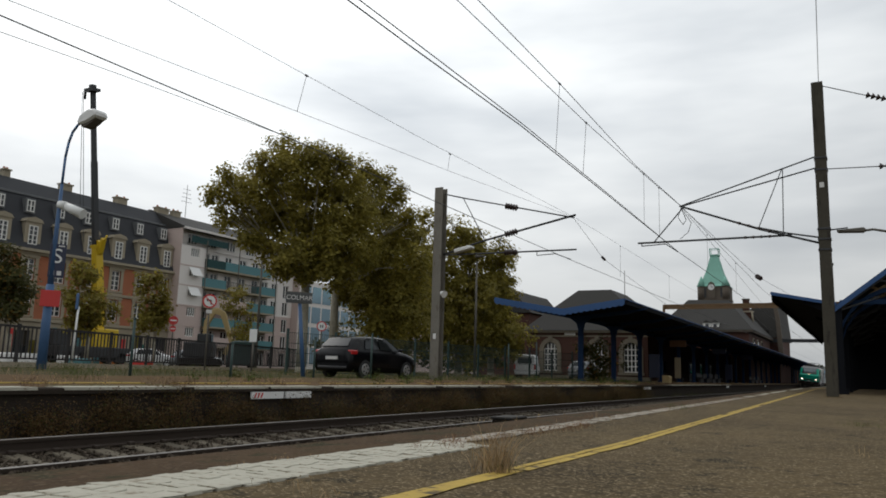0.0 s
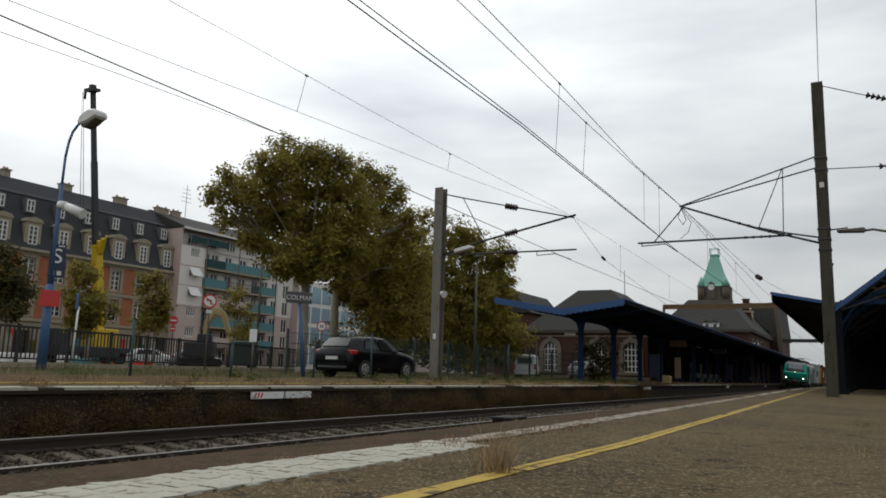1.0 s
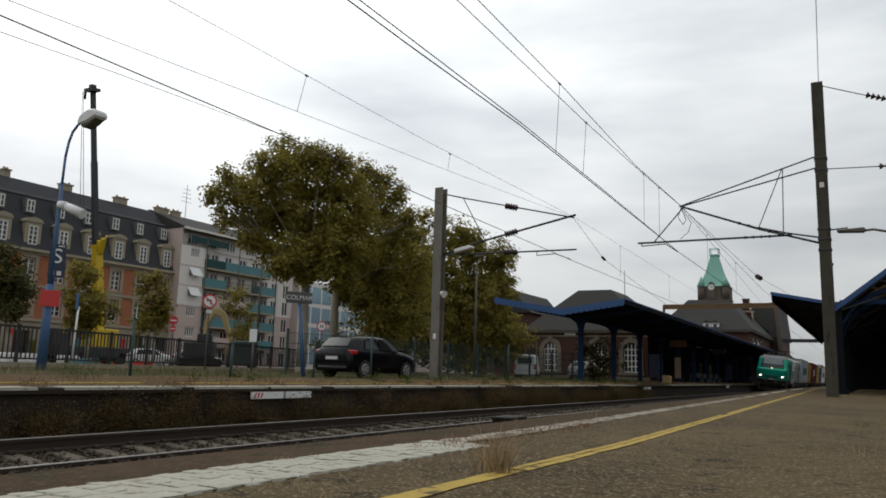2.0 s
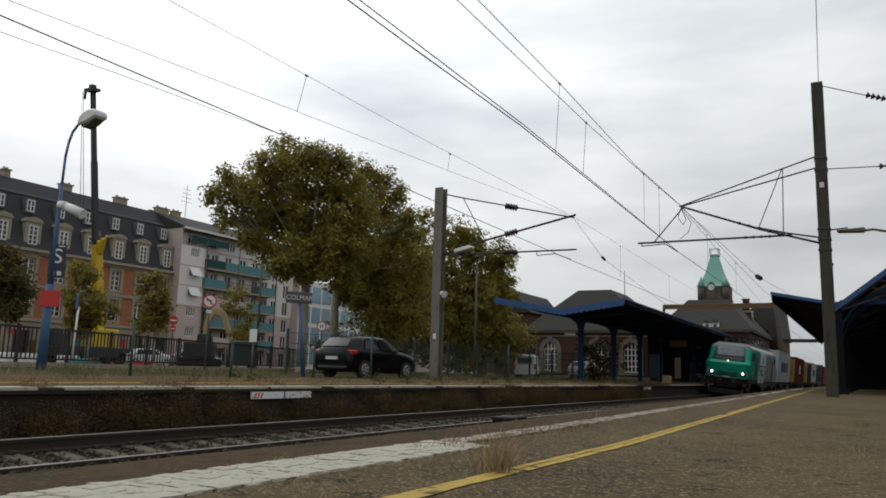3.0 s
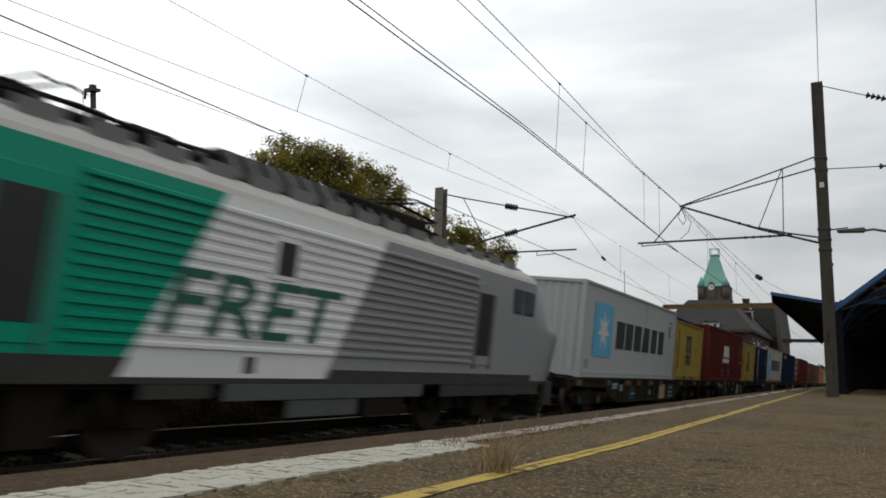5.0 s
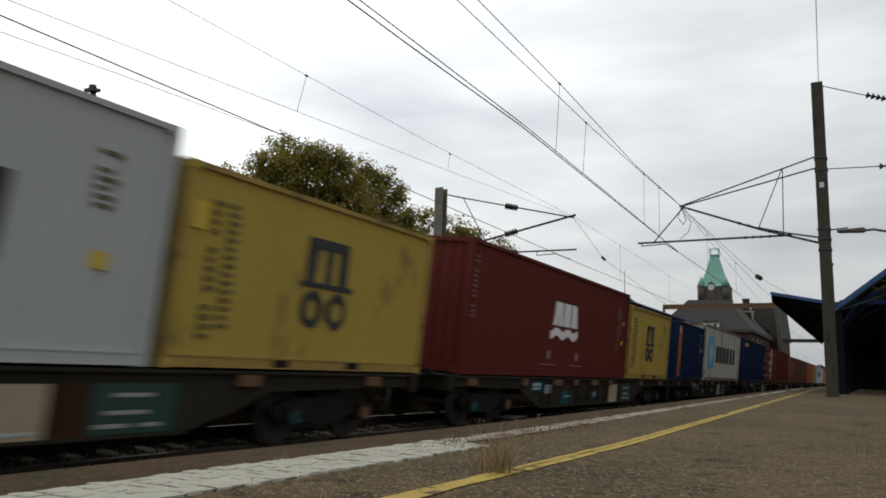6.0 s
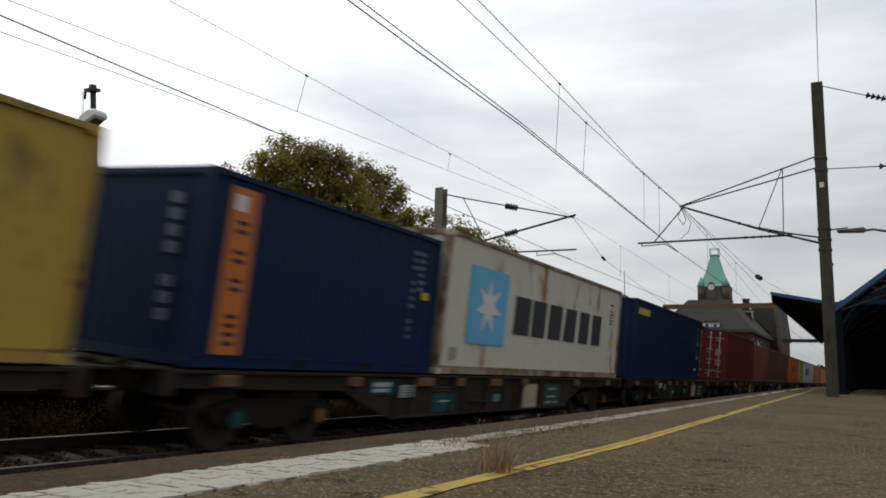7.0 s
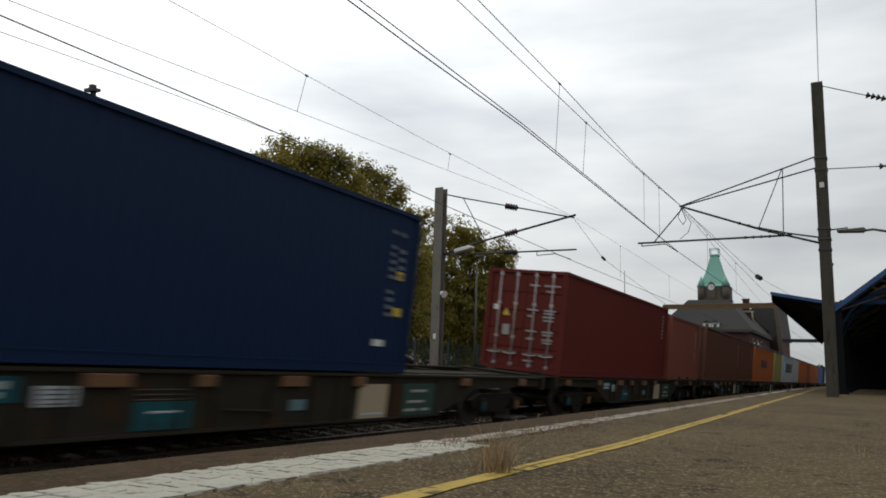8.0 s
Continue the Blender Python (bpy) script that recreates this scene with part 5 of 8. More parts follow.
    for k in range(14):
        d2 = boxpart("door", (-18.1, -18.02, 78 + 6.4 * k, 79.5 + 6.4 * k, .74, 3.0), M["steel_dark"], root, "dark platform door")
        boxpart("pane", (-18.03, -18.0, 78.2 + 6.4 * k, 79.3 + 6.4 * k, 1.7, 2.8), M["window_glass"], d2)
    # main building: hipped hall, gabled wing, clock tower
    root = thing("station_building", "brick station building with slate roofs and clock tower", "building")
    boxpart("hall_wall", (-28.5, -15.4, 122, 150, .7, 8.4), M["brick_dark"], root, "brick hall wall")
    boxpart("hall_eave", (-29.2, -14.8, 121.5, 150, 8.3, 8.65), M["stone_dark"], root, "dark moulded eave")
    bm = B()
    v = [bm.verts.new(p) for p in ((-29.3, 121.4, 8.6), (-14.7, 121.4, 8.6), (-14.7, 150, 8.6), (-29.3, 150, 8.6), (-25.3, 128, 13.9), (-19.1, 128, 13.7), (-19.1, 146, 13.7), (-25.3, 146, 13.9))]
    for f in ((0, 1, 5, 4), (1, 2, 6, 5), (2, 3, 7, 6), (3, 0, 4, 7), (4, 5, 6, 7)):
        bm.faces.new([v[i] for i in f])
    part("hall_roof", bm, M["slate_grey"], root, "large hipped slate roof")
    for x in (-21.4, -20.2):
        dm = boxpart("dormer", (x - .55, x + .55, 122.0, 125, 8.7, 9.75), M["window_frame"], root, "white dormer")
        boxpart("pane", (x - .25, x + .25, 121.9, 122.02, 8.95, 9.55), M["window_glass"], dm)
        bm = B()
        prism(bm, [(x - .65, 9.75), (x + .65, 9.75), (x, 10.1)], "y", 121.8, 125.5)
        part("dormer_roof", bm, M["slate_grey"], dm)
    # brick wing with its stepped gable facing the platforms
    boxpart("wing_wall", (-24, -16.0, 150, 172, .7, 10.2), M["brick_dark"], root, "red brick wing wall")
    bm = B()
    prism(bm, [(-24.5, 10.2), (-15.5, 10.2), (-19.9, 15.2)], "y", 149.6, 172)
    part("wing_roof", bm, M["slate_grey"], root, "steep slate roof")
    for k in range(3):
        wn2 = boxpart("wing_window", (-22.4 + 2.3 * k, -21.2 + 2.3 * k, 149.9, 150.02, 7.0, 9.2), M["window_frame"], root, "white wing window")
        boxpart("pane", (-22.25 + 2.3 * k, -21.35 + 2.3 * k, 149.85, 149.92, 7.15, 9.05), M["window_glass"], wn2)
    # curved brick gable with its chimney
    bm = B()
    curve = [(-16.3, 7), (-16.35, 8.6), (-16.6, 9.6), (-16.85, 10.9), (-17.0, 12.7)]
    prism(bm, [(-20.0, 7)] + curve + [(-19.7, 12.7)], "y", 139.6, 140.4)
    gb = part("brick_gable", bm, M["brick_dark"], root, "curved brick gable")
    boxpart("cornice", (-19.9, -16.8, 139.4, 140.6, 12.7, 12.95), M["stone"], gb, "light stone cornice")
    boxpart("cornice", (-19.75, -16.85, 139.5, 140.5, 10.4, 10.6), M["stone_dark"], gb, "stone string course")
    for x, z0, z1 in ((-18.5, 10.9, 12.2), (-18.4, 8.4, 10.0), (-17.2, 8.4, 9.6)):
        pane = boxpart("gable_window", (x - .32, x + .32, 139.5, 139.62, z0, z1), M["window_frame"], gb, "pale gable window")
        boxpart("pane", (x - .2, x + .2, 139.44, 139.52, z0 + .15, z1 - .15), M["window_glass"], pane)
    for a, b in zip(curve, curve[1:]):
        bm = B()
        cyl(bm, (a[0], 139.5, a[1]), (b[0], 139.5, b[1]), .16, .14, 8)
        part("coping", bm, M["stone"], gb, "stone gable coping")
    stack = boxpart("chimney", (-18.5, -17.5, 139.8, 140.8, 12.9, 14.9), M["brick_dark"], root, "brick chimney stack")
    boxpart("chimney_cap", (-18.6, -17.4, 139.7, 140.9, 14.9, 15.1), M["stone_dark"], stack)
    for y in (126, 131, 136):
        pane = boxpart("hall_window", (-15.42, -15.3, y, y + 1.6, 5.4, 7.6), M["stone"], root, "stone-framed hall window")
        boxpart("pane", (-15.32, -15.24, y + .25, y + 1.35, 5.6, 7.4), M["window_glass"], pane)
    boxpart("end_wing", (-18.6, -13.9, 150.5, 172, .7, 9.0), M["brick_dark"], root, "dark brick end wing")
    bm = B()
    v = [bm.verts.new(p) for p in ((-19.0, 150, 9), (-13.6, 150, 9), (-13.6, 173, 9), (-19.0, 173, 9), (-18.6, 152.5, 15.4), (-14.3, 152.5, 15.6), (-14.3, 173, 15.6), (-18.6, 173, 15.4))]
    for f in ((0, 1, 5, 4), (1, 2, 6, 5), (2, 3, 7, 6), (3, 0, 4, 7), (4, 5, 6, 7)):
        bm.faces.new([v[q] for q in f])
    part("end_roof", bm, M["slate_grey"], root, "steep dark slate roof")
    bm = B()
    prism(bm, [(-13.9, 5), (-13.1, 5), (-13.6, 12.5), (-14.2, 15.9), (-14.8, 15.9), (-14.3, 12)], "y", 149.6, 150.4)
    part("gable_coping", bm, M["stone_dark"], root, "stone gable edge")
    # clock tower
    cx, cy = -25.0, 152.6
    tw = boxpart("tower", (cx - 2.65, cx + 2.65, cy - 2.65, cy + 2.65, 8, 18.7), M["stone_dark"], root, "stone clock tower")
    boxpart("tower_band", (cx - 2.8, cx + 2.8, cy - 2.8, cy + 2.8, 15.9, 16.3), M["stone_dark"], tw)
    bm = B()
    cyl(bm, (cx - .3, cy - 2.98, 18.4), (cx - .3, cy - 3.06, 18.4), .56, .56, 24)
    ck = part("clock", bm, M["white_paint"], tw, "white round clock face")
    boxpart("clock_pointer", (cx - .34, cx - .26, cy - 3.10, cy - 3.07, 18.4, 18.85), M["black_trim"], ck)
    boxpart("clock_pointer", (cx - .3, cx + .05, cy - 3.10, cy - 3.07, 18.35, 18.44), M["black_trim"], ck)
    for sx in (-1, 1):
        bm = B()
        cyl(bm, (cx + sx * 2.2, cy - 2.3, 16.2), (cx + sx * 2.2, cy - 2.3, 18.6), .75, .75, 8)
        part("corner_turret", bm, M["stone_dark"], tw, "small corner turret")
        bm = B()
        cyl(bm, (cx + sx * 2.2, cy - 2.3, 18.6), (cx + sx * 2.2, cy - 2.3, 20.6), .9, .05, 8)
        part("turret_cap", bm, M["copper"], tw, "green copper turret cap")
    bm = B()
    prism(bm, [(cx - 1.0, 16.3), (cx + .4, 16.3), (cx + .4, 18.6), (cx + .15, 19.2), (cx - .3, 19.5), (cx - .75, 19.2), (cx - 1.0, 18.6)], "y", cy - 2.95, cy - 1.5)
    part("clock_housing", bm, M["stone_dark"], tw, "round-topped clock housing")
    for sx in (-1, 1):
        boxpart("belfry_opening", (cx + sx * 1.7 - .4, cx + sx * 1.7 + .4, cy - 2.72, cy - 2.62, 16.5, 18.3), M["steel_dark"], tw, "dark belfry opening")
    bm = B()
    rings = []
    for z, s in ((18.6, 2.85), (19.1, 2.35), (21.5, 1.5), (24.6, .72), (24.8, .85), (25.0, .85)):
        rings.append([bm.verts.new((cx + s * a, cy + s * b, z)) for a, b in ((-1, -1), (1, -1), (1, 1), (-1, 1))])
    for a, b in zip(rings, rings[1:]):
        for i in range(4):
            bm.faces.new((a[i], a[(i + 1) % 4], b[(i + 1) % 4], b[i]))
    bm.faces.new(rings[-1])
    part("spire", bm, M["copper"], root, "green copper spire")
    bm = B()
    for a, b in ((-.8, -.8), (.8, -.8), (.8, .8), (-.8, .8)):
        cyl(bm, (cx + a, cy + b, 25.0), (cx + a, cy + b, 26.2), .07, .07, 6)
    for p, q in (((-.8, -.8), (.8, -.8)), ((.8, -.8), (.8, .8)), ((.8, .8), (-.8, .8)), ((-.8, .8), (-.8, -.8))):
        cyl(bm, (cx + p[0], cy + p[1], 26.15), (cx + q[0], cy + q[1], 26.15), .06, .06, 6)
    part("spire_railing", bm, M["copper"], root, "green crowning rail")


build_station()


def build_distance():
    """Low houses and trees that close the line far off."""
    r = random.Random(17)
    for i in range(14):
        x, y = -75 + 9.5 * i + r.uniform(-2, 2), 380 + r.uniform(-40, 60)
        w, d, h = r.uniform(9, 14), r.uniform(9, 14), r.uniform(4.5, 8)
        if -16 < x < 4:
            y += 160
        root = thing("distant_house", "distant plain house with dark pitched roof", "building", "distant houses", at=pose(x, y, -.3))
        boxpart("wall", (-w / 2, w / 2, 0, d, 0, h), M[r.choice(["render_pink", "render_white", "brick_dark", "stone"])], root)
        bm = B()
        prism(bm, [(-w / 2 - .4, h), (w / 2 + .4, h), (0, h + 3.2)], "y", -.4, d + .4)
        part("roof", bm, M["slate_grey"], root, "dark pitched roof")
        for k in range(3):
            boxpart("window", (-w / 2 + 1.2 + k * 2.6, -w / 2 + 2.3 + k * 2.6, -.06, .02, h * .5, h * .5 + 1.5), M["window_glass"], root)
    lobes = [(-120 + 7 * i + r.uniform(-2, 2), 420 + r.uniform(-25, 25), r.uniform(2, 6), r.uniform(3, 5.5)) for i in range(40)]
    tagged(new("far_trees", leaf_mesh("far_trees", lobes, 9000, .9, [M["leaf_dark"], M["leaf"]], 44, .4)), "far line of dark trees", "trees", kind="stuff")




# ---------------------------------------------------------------- trees and plants
def leaf_mesh(name, lobes, count, size, mats, seed, shell=.55, per=64, tight=1.0, wild=1.08):
    r = random.Random(seed)
    verts, faces, idx = [], [], []
    tot = sum(l[3] ** 2 for l in lobes)
    for x, y, z, rad in lobes:
        n = int(count * rad ** 2 / tot)
        clumps = []
        for i in range(max(6, n // per)):
            d = Vector((r.gauss(0, 1), r.gauss(0, 1), r.gauss(0, 1))).normalized()
            q = rad * (shell + (1.0 - shell) * r.random() ** .6) * r.uniform(.8, wild)
            clumps.append((Vector((x, y, z)) + d * q, d))
        for i in range(n):
            c, d = clumps[r.randrange(len(clumps))]
            p = c + Vector((r.gauss(0, 1), r.gauss(0, 1), r.gauss(0, .8))) * min((.36 + .07 * rad) * tight, .5 * rad)
            s = size * r.uniform(.55, 1.25)
            nn = (d * .8 + Vector((0, 0, .6)) + Vector((r.gauss(0, .4), r.gauss(0, .4), r.gauss(0, .4)))).normalized()
            a = nn.cross(Vector((r.gauss(0, 1), r.gauss(0, 1), r.gauss(0, 1)))).normalized()
            b = nn.cross(a)
            k = len(verts)
            verts += [p - a * s, p - b * s * .62 + a * s * .1, p + a * s, p + b * s * .62 + a * s * .1]
            faces.append((k, k + 1, k + 2, k + 3))
            idx.append(0 if r.random() < .86 else 1)
    me = bpy.data.meshes.new(name)
    me.from_pydata([tuple(v) for v in verts], [], faces)
    for m in mats:
        me.materials.append(m)
    me.polygons.foreach_set("material_index", idx)
    return me


def tree(label, base, lobes, count, size, mats, trunk_r, seed, fork=.35, bark="bark"):
    root = thing("tree", label, "tree", "trees along the street")
    b = Vector(base)
    r = random.Random(seed)
    top = Vector((sum(l[0] for l in lobes) / len(lobes), sum(l[1] for l in lobes) / len(lobes), max(l[2] for l in lobes)))
    split = b.lerp(Vector((b.x, b.y, top.z)), fork)
    bm = B()
    cyl(bm, b - Vector((0, 0, .3)), b + Vector((0, 0, .3)), trunk_r * 1.35, trunk_r * 1.05, 12)
    cyl(bm, b + Vector((0, 0, .3)), split, trunk_r * 1.05, trunk_r * .8, 12)
    part("trunk", bm, M[bark], root, "pale mottled trunk")
    for l in lobes:
        c = Vector(l[:3])
        if c.z < split.z + .6:
            continue
        mid = split.lerp(c, .5) + Vector((r.uniform(-.4, .4), r.uniform(-.4, .4), r.uniform(.1, .6)))
        bm = B()
        rr = trunk_r * .34
        cyl(bm, split - Vector((0, 0, .2)), mid, rr, rr * .6, 8)
        cyl(bm, mid, c, rr * .6, rr * .3, 7)
        for k in range(7):
            d = Vector((r.gauss(0, 1), r.gauss(0, 1), r.gauss(0, .8) + .3)).normalized() * l[3] * .9
            cyl(bm, mid.lerp(c, r.random()), c + d, rr * .22, rr * .06, 5)
        part("limb", bm, M[bark], root)
    ob = new("crown", leaf_mesh("crown", lobes, count, size, mats, seed, .35, 40, .56, 1.28))
    ob.parent = root
    return root


build_distance()
LV, AU, DK = [M["leaf"], M["leaf_yellow"]], [M["leaf"], M["leaf_autumn"]], [M["leaf_dark"], M["leaf_autumn"]]
tree("tall plane tree with thick green-brown crown", (-28.8, 34.9, 0.80), [(-31.7, 30.6, 11.7, 0.6), (-33.1, 31.5, 11.0, 0.7), (-32.1, 31.4, 9.6, 0.7), (-32.2, 32.4, 10.9, 0.9), (-31.9, 32.5, 11.8, 0.6), (-29.4, 31.1, 11.1, 1.0), (-29.0, 30.9, 12.2, 0.8), (-32.1, 33.8, 9.8, 1.1), (-29.9, 32.4, 7.8, 0.8), (-30.6, 31.8, 8.2, 0.6), (-30.9, 34.5, 14.3, 0.8), (-28.7, 33.2, 13.2, 0.9), (-29.1, 34.7, 14.2, 0.5), (-27.4, 33.9, 13.4, 0.8), (-26.9, 35.0, 13.4, 0.7), (-28.5, 32.0, 11.8, 1.1), (-28.4, 34.4, 12.0, 1.5), (-27.6, 36.0, 12.4, 1.3), (-29.4, 33.7, 9.9, 1.6), (-28.6, 35.4, 9.5, 1.8), (-30.7, 33.7, 10.3, 1.2), (-27.9, 32.6, 7.4, 1.1), (-28.7, 35.7, 7.6, 1.2), (-26.6, 35.5, 10.4, 1.7), (-26.3, 34.6, 7.9, 1.5), (-28.4, 32.2, 6.8, 0.6), (-26.9, 37.1, 8.3, 1.4), (-28.5, 32.4, 6.4, 0.6), (-27.7, 33.5, 6.3, 0.7), (-26.8, 33.9, 6.6, 0.7), (-26.4, 35.3, 6.4, 0.9)], 50000, 0.115, LV, 0.3, 11, 0.38)
tree("plane tree with pale trunk and broad crown", (-29.7, 39.0, 0.80), [(-28.2, 39.2, 13.7, 0.9), (-27.7, 40.8, 13.6, 0.8), (-27.3, 42.0, 12.7, 0.8), (-28.6, 40.4, 12.3, 1.7), (-27.9, 42.2, 11.0, 1.5), (-25.5, 40.8, 10.8, 0.7), (-26.7, 42.4, 9.7, 1.3), (-27.8, 40.2, 9.2, 1.9), (-29.8, 41.9, 6.9, 1.9), (-27.9, 42.6, 7.7, 1.9), (-24.8, 40.3, 7.6, 1.3), (-27.2, 39.7, 4.7, 1.6), (-25.8, 40.8, 5.2, 1.8), (-26.3, 44.1, 6.3, 1.2), (-29.2, 39.8, 6.1, 1.0), (-27.9, 42.1, 3.5, 1.3)], 38000, 0.12, LV, 0.29, 12, 0.42)
tree("autumn-tinged tree behind the car", (-33.1, 51.1, 0.80), [(-29.6, 50.9, 12.7, 1.3), (-32.7, 52.5, 7.3, 3.2), (-29.9, 51.2, 10.2, 2.2), (-31.0, 51.5, 5.3, 3.1), (-33.0, 50.6, 4.0, 2.7), (-29.3, 52.2, 6.7, 2.7)], 17000, 0.16, LV, 0.3, 13, 0.3)
tree("street tree with ragged yellow-green crown", (-29.4, 55.5, 0.80), [(-29.0, 53.7, 12.0, 1.7), (-27.9, 54.5, 11.1, 1.7), (-29.0, 54.4, 8.3, 2.5), (-27.5, 55.4, 7.5, 2.3), (-29.6, 54.7, 4.7, 2.5)], 15000, 0.16, [M["leaf"], M["leaf_yellow"]], 0.3, 14, 0.3)
tree("street tree with ragged yellow-green crown", (-27.9, 58.6, 0.80), [(-26.7, 57.5, 11.0, 1.3), (-27.3, 57.4, 9.6, 1.9), (-26.9, 58.0, 7.7, 1.7), (-27.6, 58.0, 5.3, 2.4), (-26.2, 59.0, 4.5, 1.7), (-28.1, 55.8, 3.4, 1.9)], 14000, 0.16, [M["leaf"], M["leaf_yellow"]], 0.28, 15, 0.3)
tree("dark street tree with orange tips", (-51.7, 31.4, 0.80), [(-51.5, 30.4, 7.4, 1.3), (-51.3, 31.0, 5.0, 1.5), (-52.0, 30.9, 5.6, 1.5), (-51.0, 30.9, 6.3, 1.2)], 4500, 0.16, DK, 0.2, 16, 0.3)
tree("young autumn street tree", (-52.4, 38.0, 0.80), [(-52.1, 36.9, 7.9, 1.1), (-52.6, 37.0, 5.7, 1.5), (-51.7, 37.8, 5.0, 1.4), (-52.7, 37.4, 4.4, 1.4)], 4500, 0.16, AU, 0.16, 17, 0.3)
tree("narrow young street tree with yellow top", (-46.2, 39.1, 0.80), [(-46.0, 38.1, 7.0, 0.9), (-46.0, 38.5, 5.3, 1.2), (-46.2, 38.6, 4.1, 1.0), (-45.7, 38.8, 4.6, 0.8)], 3500, 0.15, AU, 0.14, 18, 0.3)
tree("reddish young street tree", (-43.7, 45.1, 0.80), [(-43.5, 44.3, 6.3, 1.2), (-43.1, 44.8, 5.0, 1.1), (-43.4, 44.9, 3.4, 0.9)], 1100, 0.15, AU, 0.12, 19, 0.3)
tree("dark shrub with reddish leaves by the station", (-16.2, 51.3, 0.78), [(-16.6, 50.8, 2.8, 1.0), (-15.6, 51.4, 2.5, 1.1), (-16.2, 51.2, 1.5, 0.9)], 1600, 0.12, DK, 0.08, 20, 0.3)
tree("dark hedge trees behind the parking", (-43.9, 62.5, 0.80), [(-45.7, 61.1, 2.9, 2.5), (-42.8, 62.7, 3.2, 2.8), (-39.9, 64.4, 3.1, 2.5), (-36.9, 66.0, 2.9, 2.5), (-34.0, 67.7, 2.7, 2.2), (-31.1, 69.3, 3.1, 2.0)], 5000, 0.24, DK, 0.2, 21, 0.2)


def build_weeds():
    """Weeds in rigid tufts: along the far wall, on both platforms and by the fence."""
    def tufts(name, label, spots, mat, seed, parent=None):
        r = random.Random(seed)
        verts, faces = [], []
        for x, y, z, h, n, spread in spots:
            for i in range(n):
                bx, by = x + r.gauss(0, spread), y + r.gauss(0, spread)
                hh = h * r.uniform(.4, 1.1)
                lean = Vector((r.gauss(0, .32), r.gauss(0, .32), 1)).normalized() * hh
                side = Vector((r.gauss(0, 1), r.gauss(0, 1), 0)).normalized() * ((.0008 + .0035 * h) if name == "platform_tufts" else (.0012 + .011 * h)) * r.uniform(.5, 1.2)
                k = len(verts)
                p = Vector((bx, by, z))
                m = p + lean * .55
                t = p + lean + Vector((lean.x * .5, lean.y * .5, -.08 * hh))
                verts += [p - side, p + side, m + side * .8, m - side * .8, t]
                faces += [(k, k + 1, k + 2, k + 3), (k + 3, k + 2, k + 4)]
                if r.random() < .5:
                    q = m.lerp(t, r.random())
                    w = Vector((r.gauss(0, 1), r.gauss(0, 1), r.gauss(0, 1))).normalized() * (.009 if name == "platform_tufts" else .05 * (.4 + h))
                    k = len(verts)
                    verts += [q, q + w, q + w * .7 + Vector((0, 0, .6 * w.length))]
                    faces.append((k, k + 1, k + 2))
        me = bpy.data.meshes.new(name)
        me.from_pydata([tuple(v) for v in verts], [], faces)
        me.materials.append(mat)
        tagged(new(name, me), label, "weeds", kind="stuff")
    r = random.Random(21)
    wall = lambda n, h0, h1, y0, y1, x0, x1, z, cnt, sp: [(r.uniform(x0, x1), r.uniform(y0, y1), z, r.uniform(h0, h1), cnt, sp) for i in range(n)]
    tufts("wall_weeds", "brown dead weeds against the dark platform face", wall(190, .3, .62, 1, 42, -10.5, -10.15, -.2, 14, .12), M["weed_wall"], 1)
    tufts("wall_weeds", "green weeds against the dark platform face", wall(110, .3, .66, 4, 60, -10.5, -10.1, -.2, 16, .13), M["leaf_dark"], 2)
    tufts("platform_weeds", "low dry grass along the far platform edge", wall(260, .06, .22, 0, 60, -13.5, -10.6, .70, 14, .10), M["weed_dry"], 3)
    tufts("platform_weeds", "reddish dead weeds along the far platform edge", wall(120, .06, .2, 2, 50, -11.6, -10.62, .69, 22, .07), M["weed_brown"], 13)
    tufts("platform_weeds", "green weeds on the far platform", wall(190, .08, .35, 8, 50, -15.5, -11.5, .74, 16, .14), M["weed_green"], 4)
    tufts("verge_grass", "rough grass along the fence", wall(420, .12, .4, 0, 60, -34, -15, .78, 20, .25), M["weed_green"], 5)
    tufts("verge_grass", "dry grass along the fence", wall(260, .1, .35, 0, 60, -30, -14, .78, 18, .25), M["weed_dry"], 6)
    lobes = [(r.uniform(-10.5, -10.25), y + r.uniform(-.3, .3), r.uniform(-.05, .42), r.uniform(.16, .36)) for y in [1 + .2 * i for i in range(200)]]
    me = leaf_mesh("wall_bushes", lobes, 150000, .017, [M["leaf_brown"], M["leaf_dark"]], 33, .15, 160)
    tagged(new("wall_bushes", me), "low brown bushes along the platform face", "bushes", kind="stuff")
    lobes = [(r.uniform(-14.5, -11.2), r.uniform(12, 50), .78, r.uniform(.08, .22)) for i in range(60)]
    me = leaf_mesh("platform_bushes", lobes, 6000, .03, [M["weed_green"], M["leaf_brown"]], 34, .3)
    tagged(new("platform_bushes", me), "low weeds sprouting on the far platform", "weeds", kind="stuff")
    # tufts at the near platform edge
    near = [(-1.28, 2.76, .70, .23, 110, .03), (-1.32, 2.80, .70, .17, 80, .045), (-1.47, 1.92, .70, .05, 16, .04), (-1.62, 1.95, .70, .045, 14, .05), (-1.35, 1.80, .70, .05, 10, .05),
            (-.05, 4.7, .70, .08, 9, .03), (-2.10, 2.17, .70, .03, 12, .025), (-2.13, 2.48, .70, .028, 12, .025), (-2.08, 2.62, .70, .028, 10, .025)]
    near += [(-1.88 + r.gauss(0, .04), 3.55 + .11 * i, .70, r.uniform(.025, .075), 12, .04) for i in range(20)]
    near += [(-2.0 + drift(y) + r.gauss(0, .12), y, .70, r.uniform(.03, .08), 9, .05) for y in [6 + .55 * i for i in range(20)]]
    tufts("platform_tufts", "dry straw-coloured grass tufts on the platform", near, M["weed_dry"], 7)
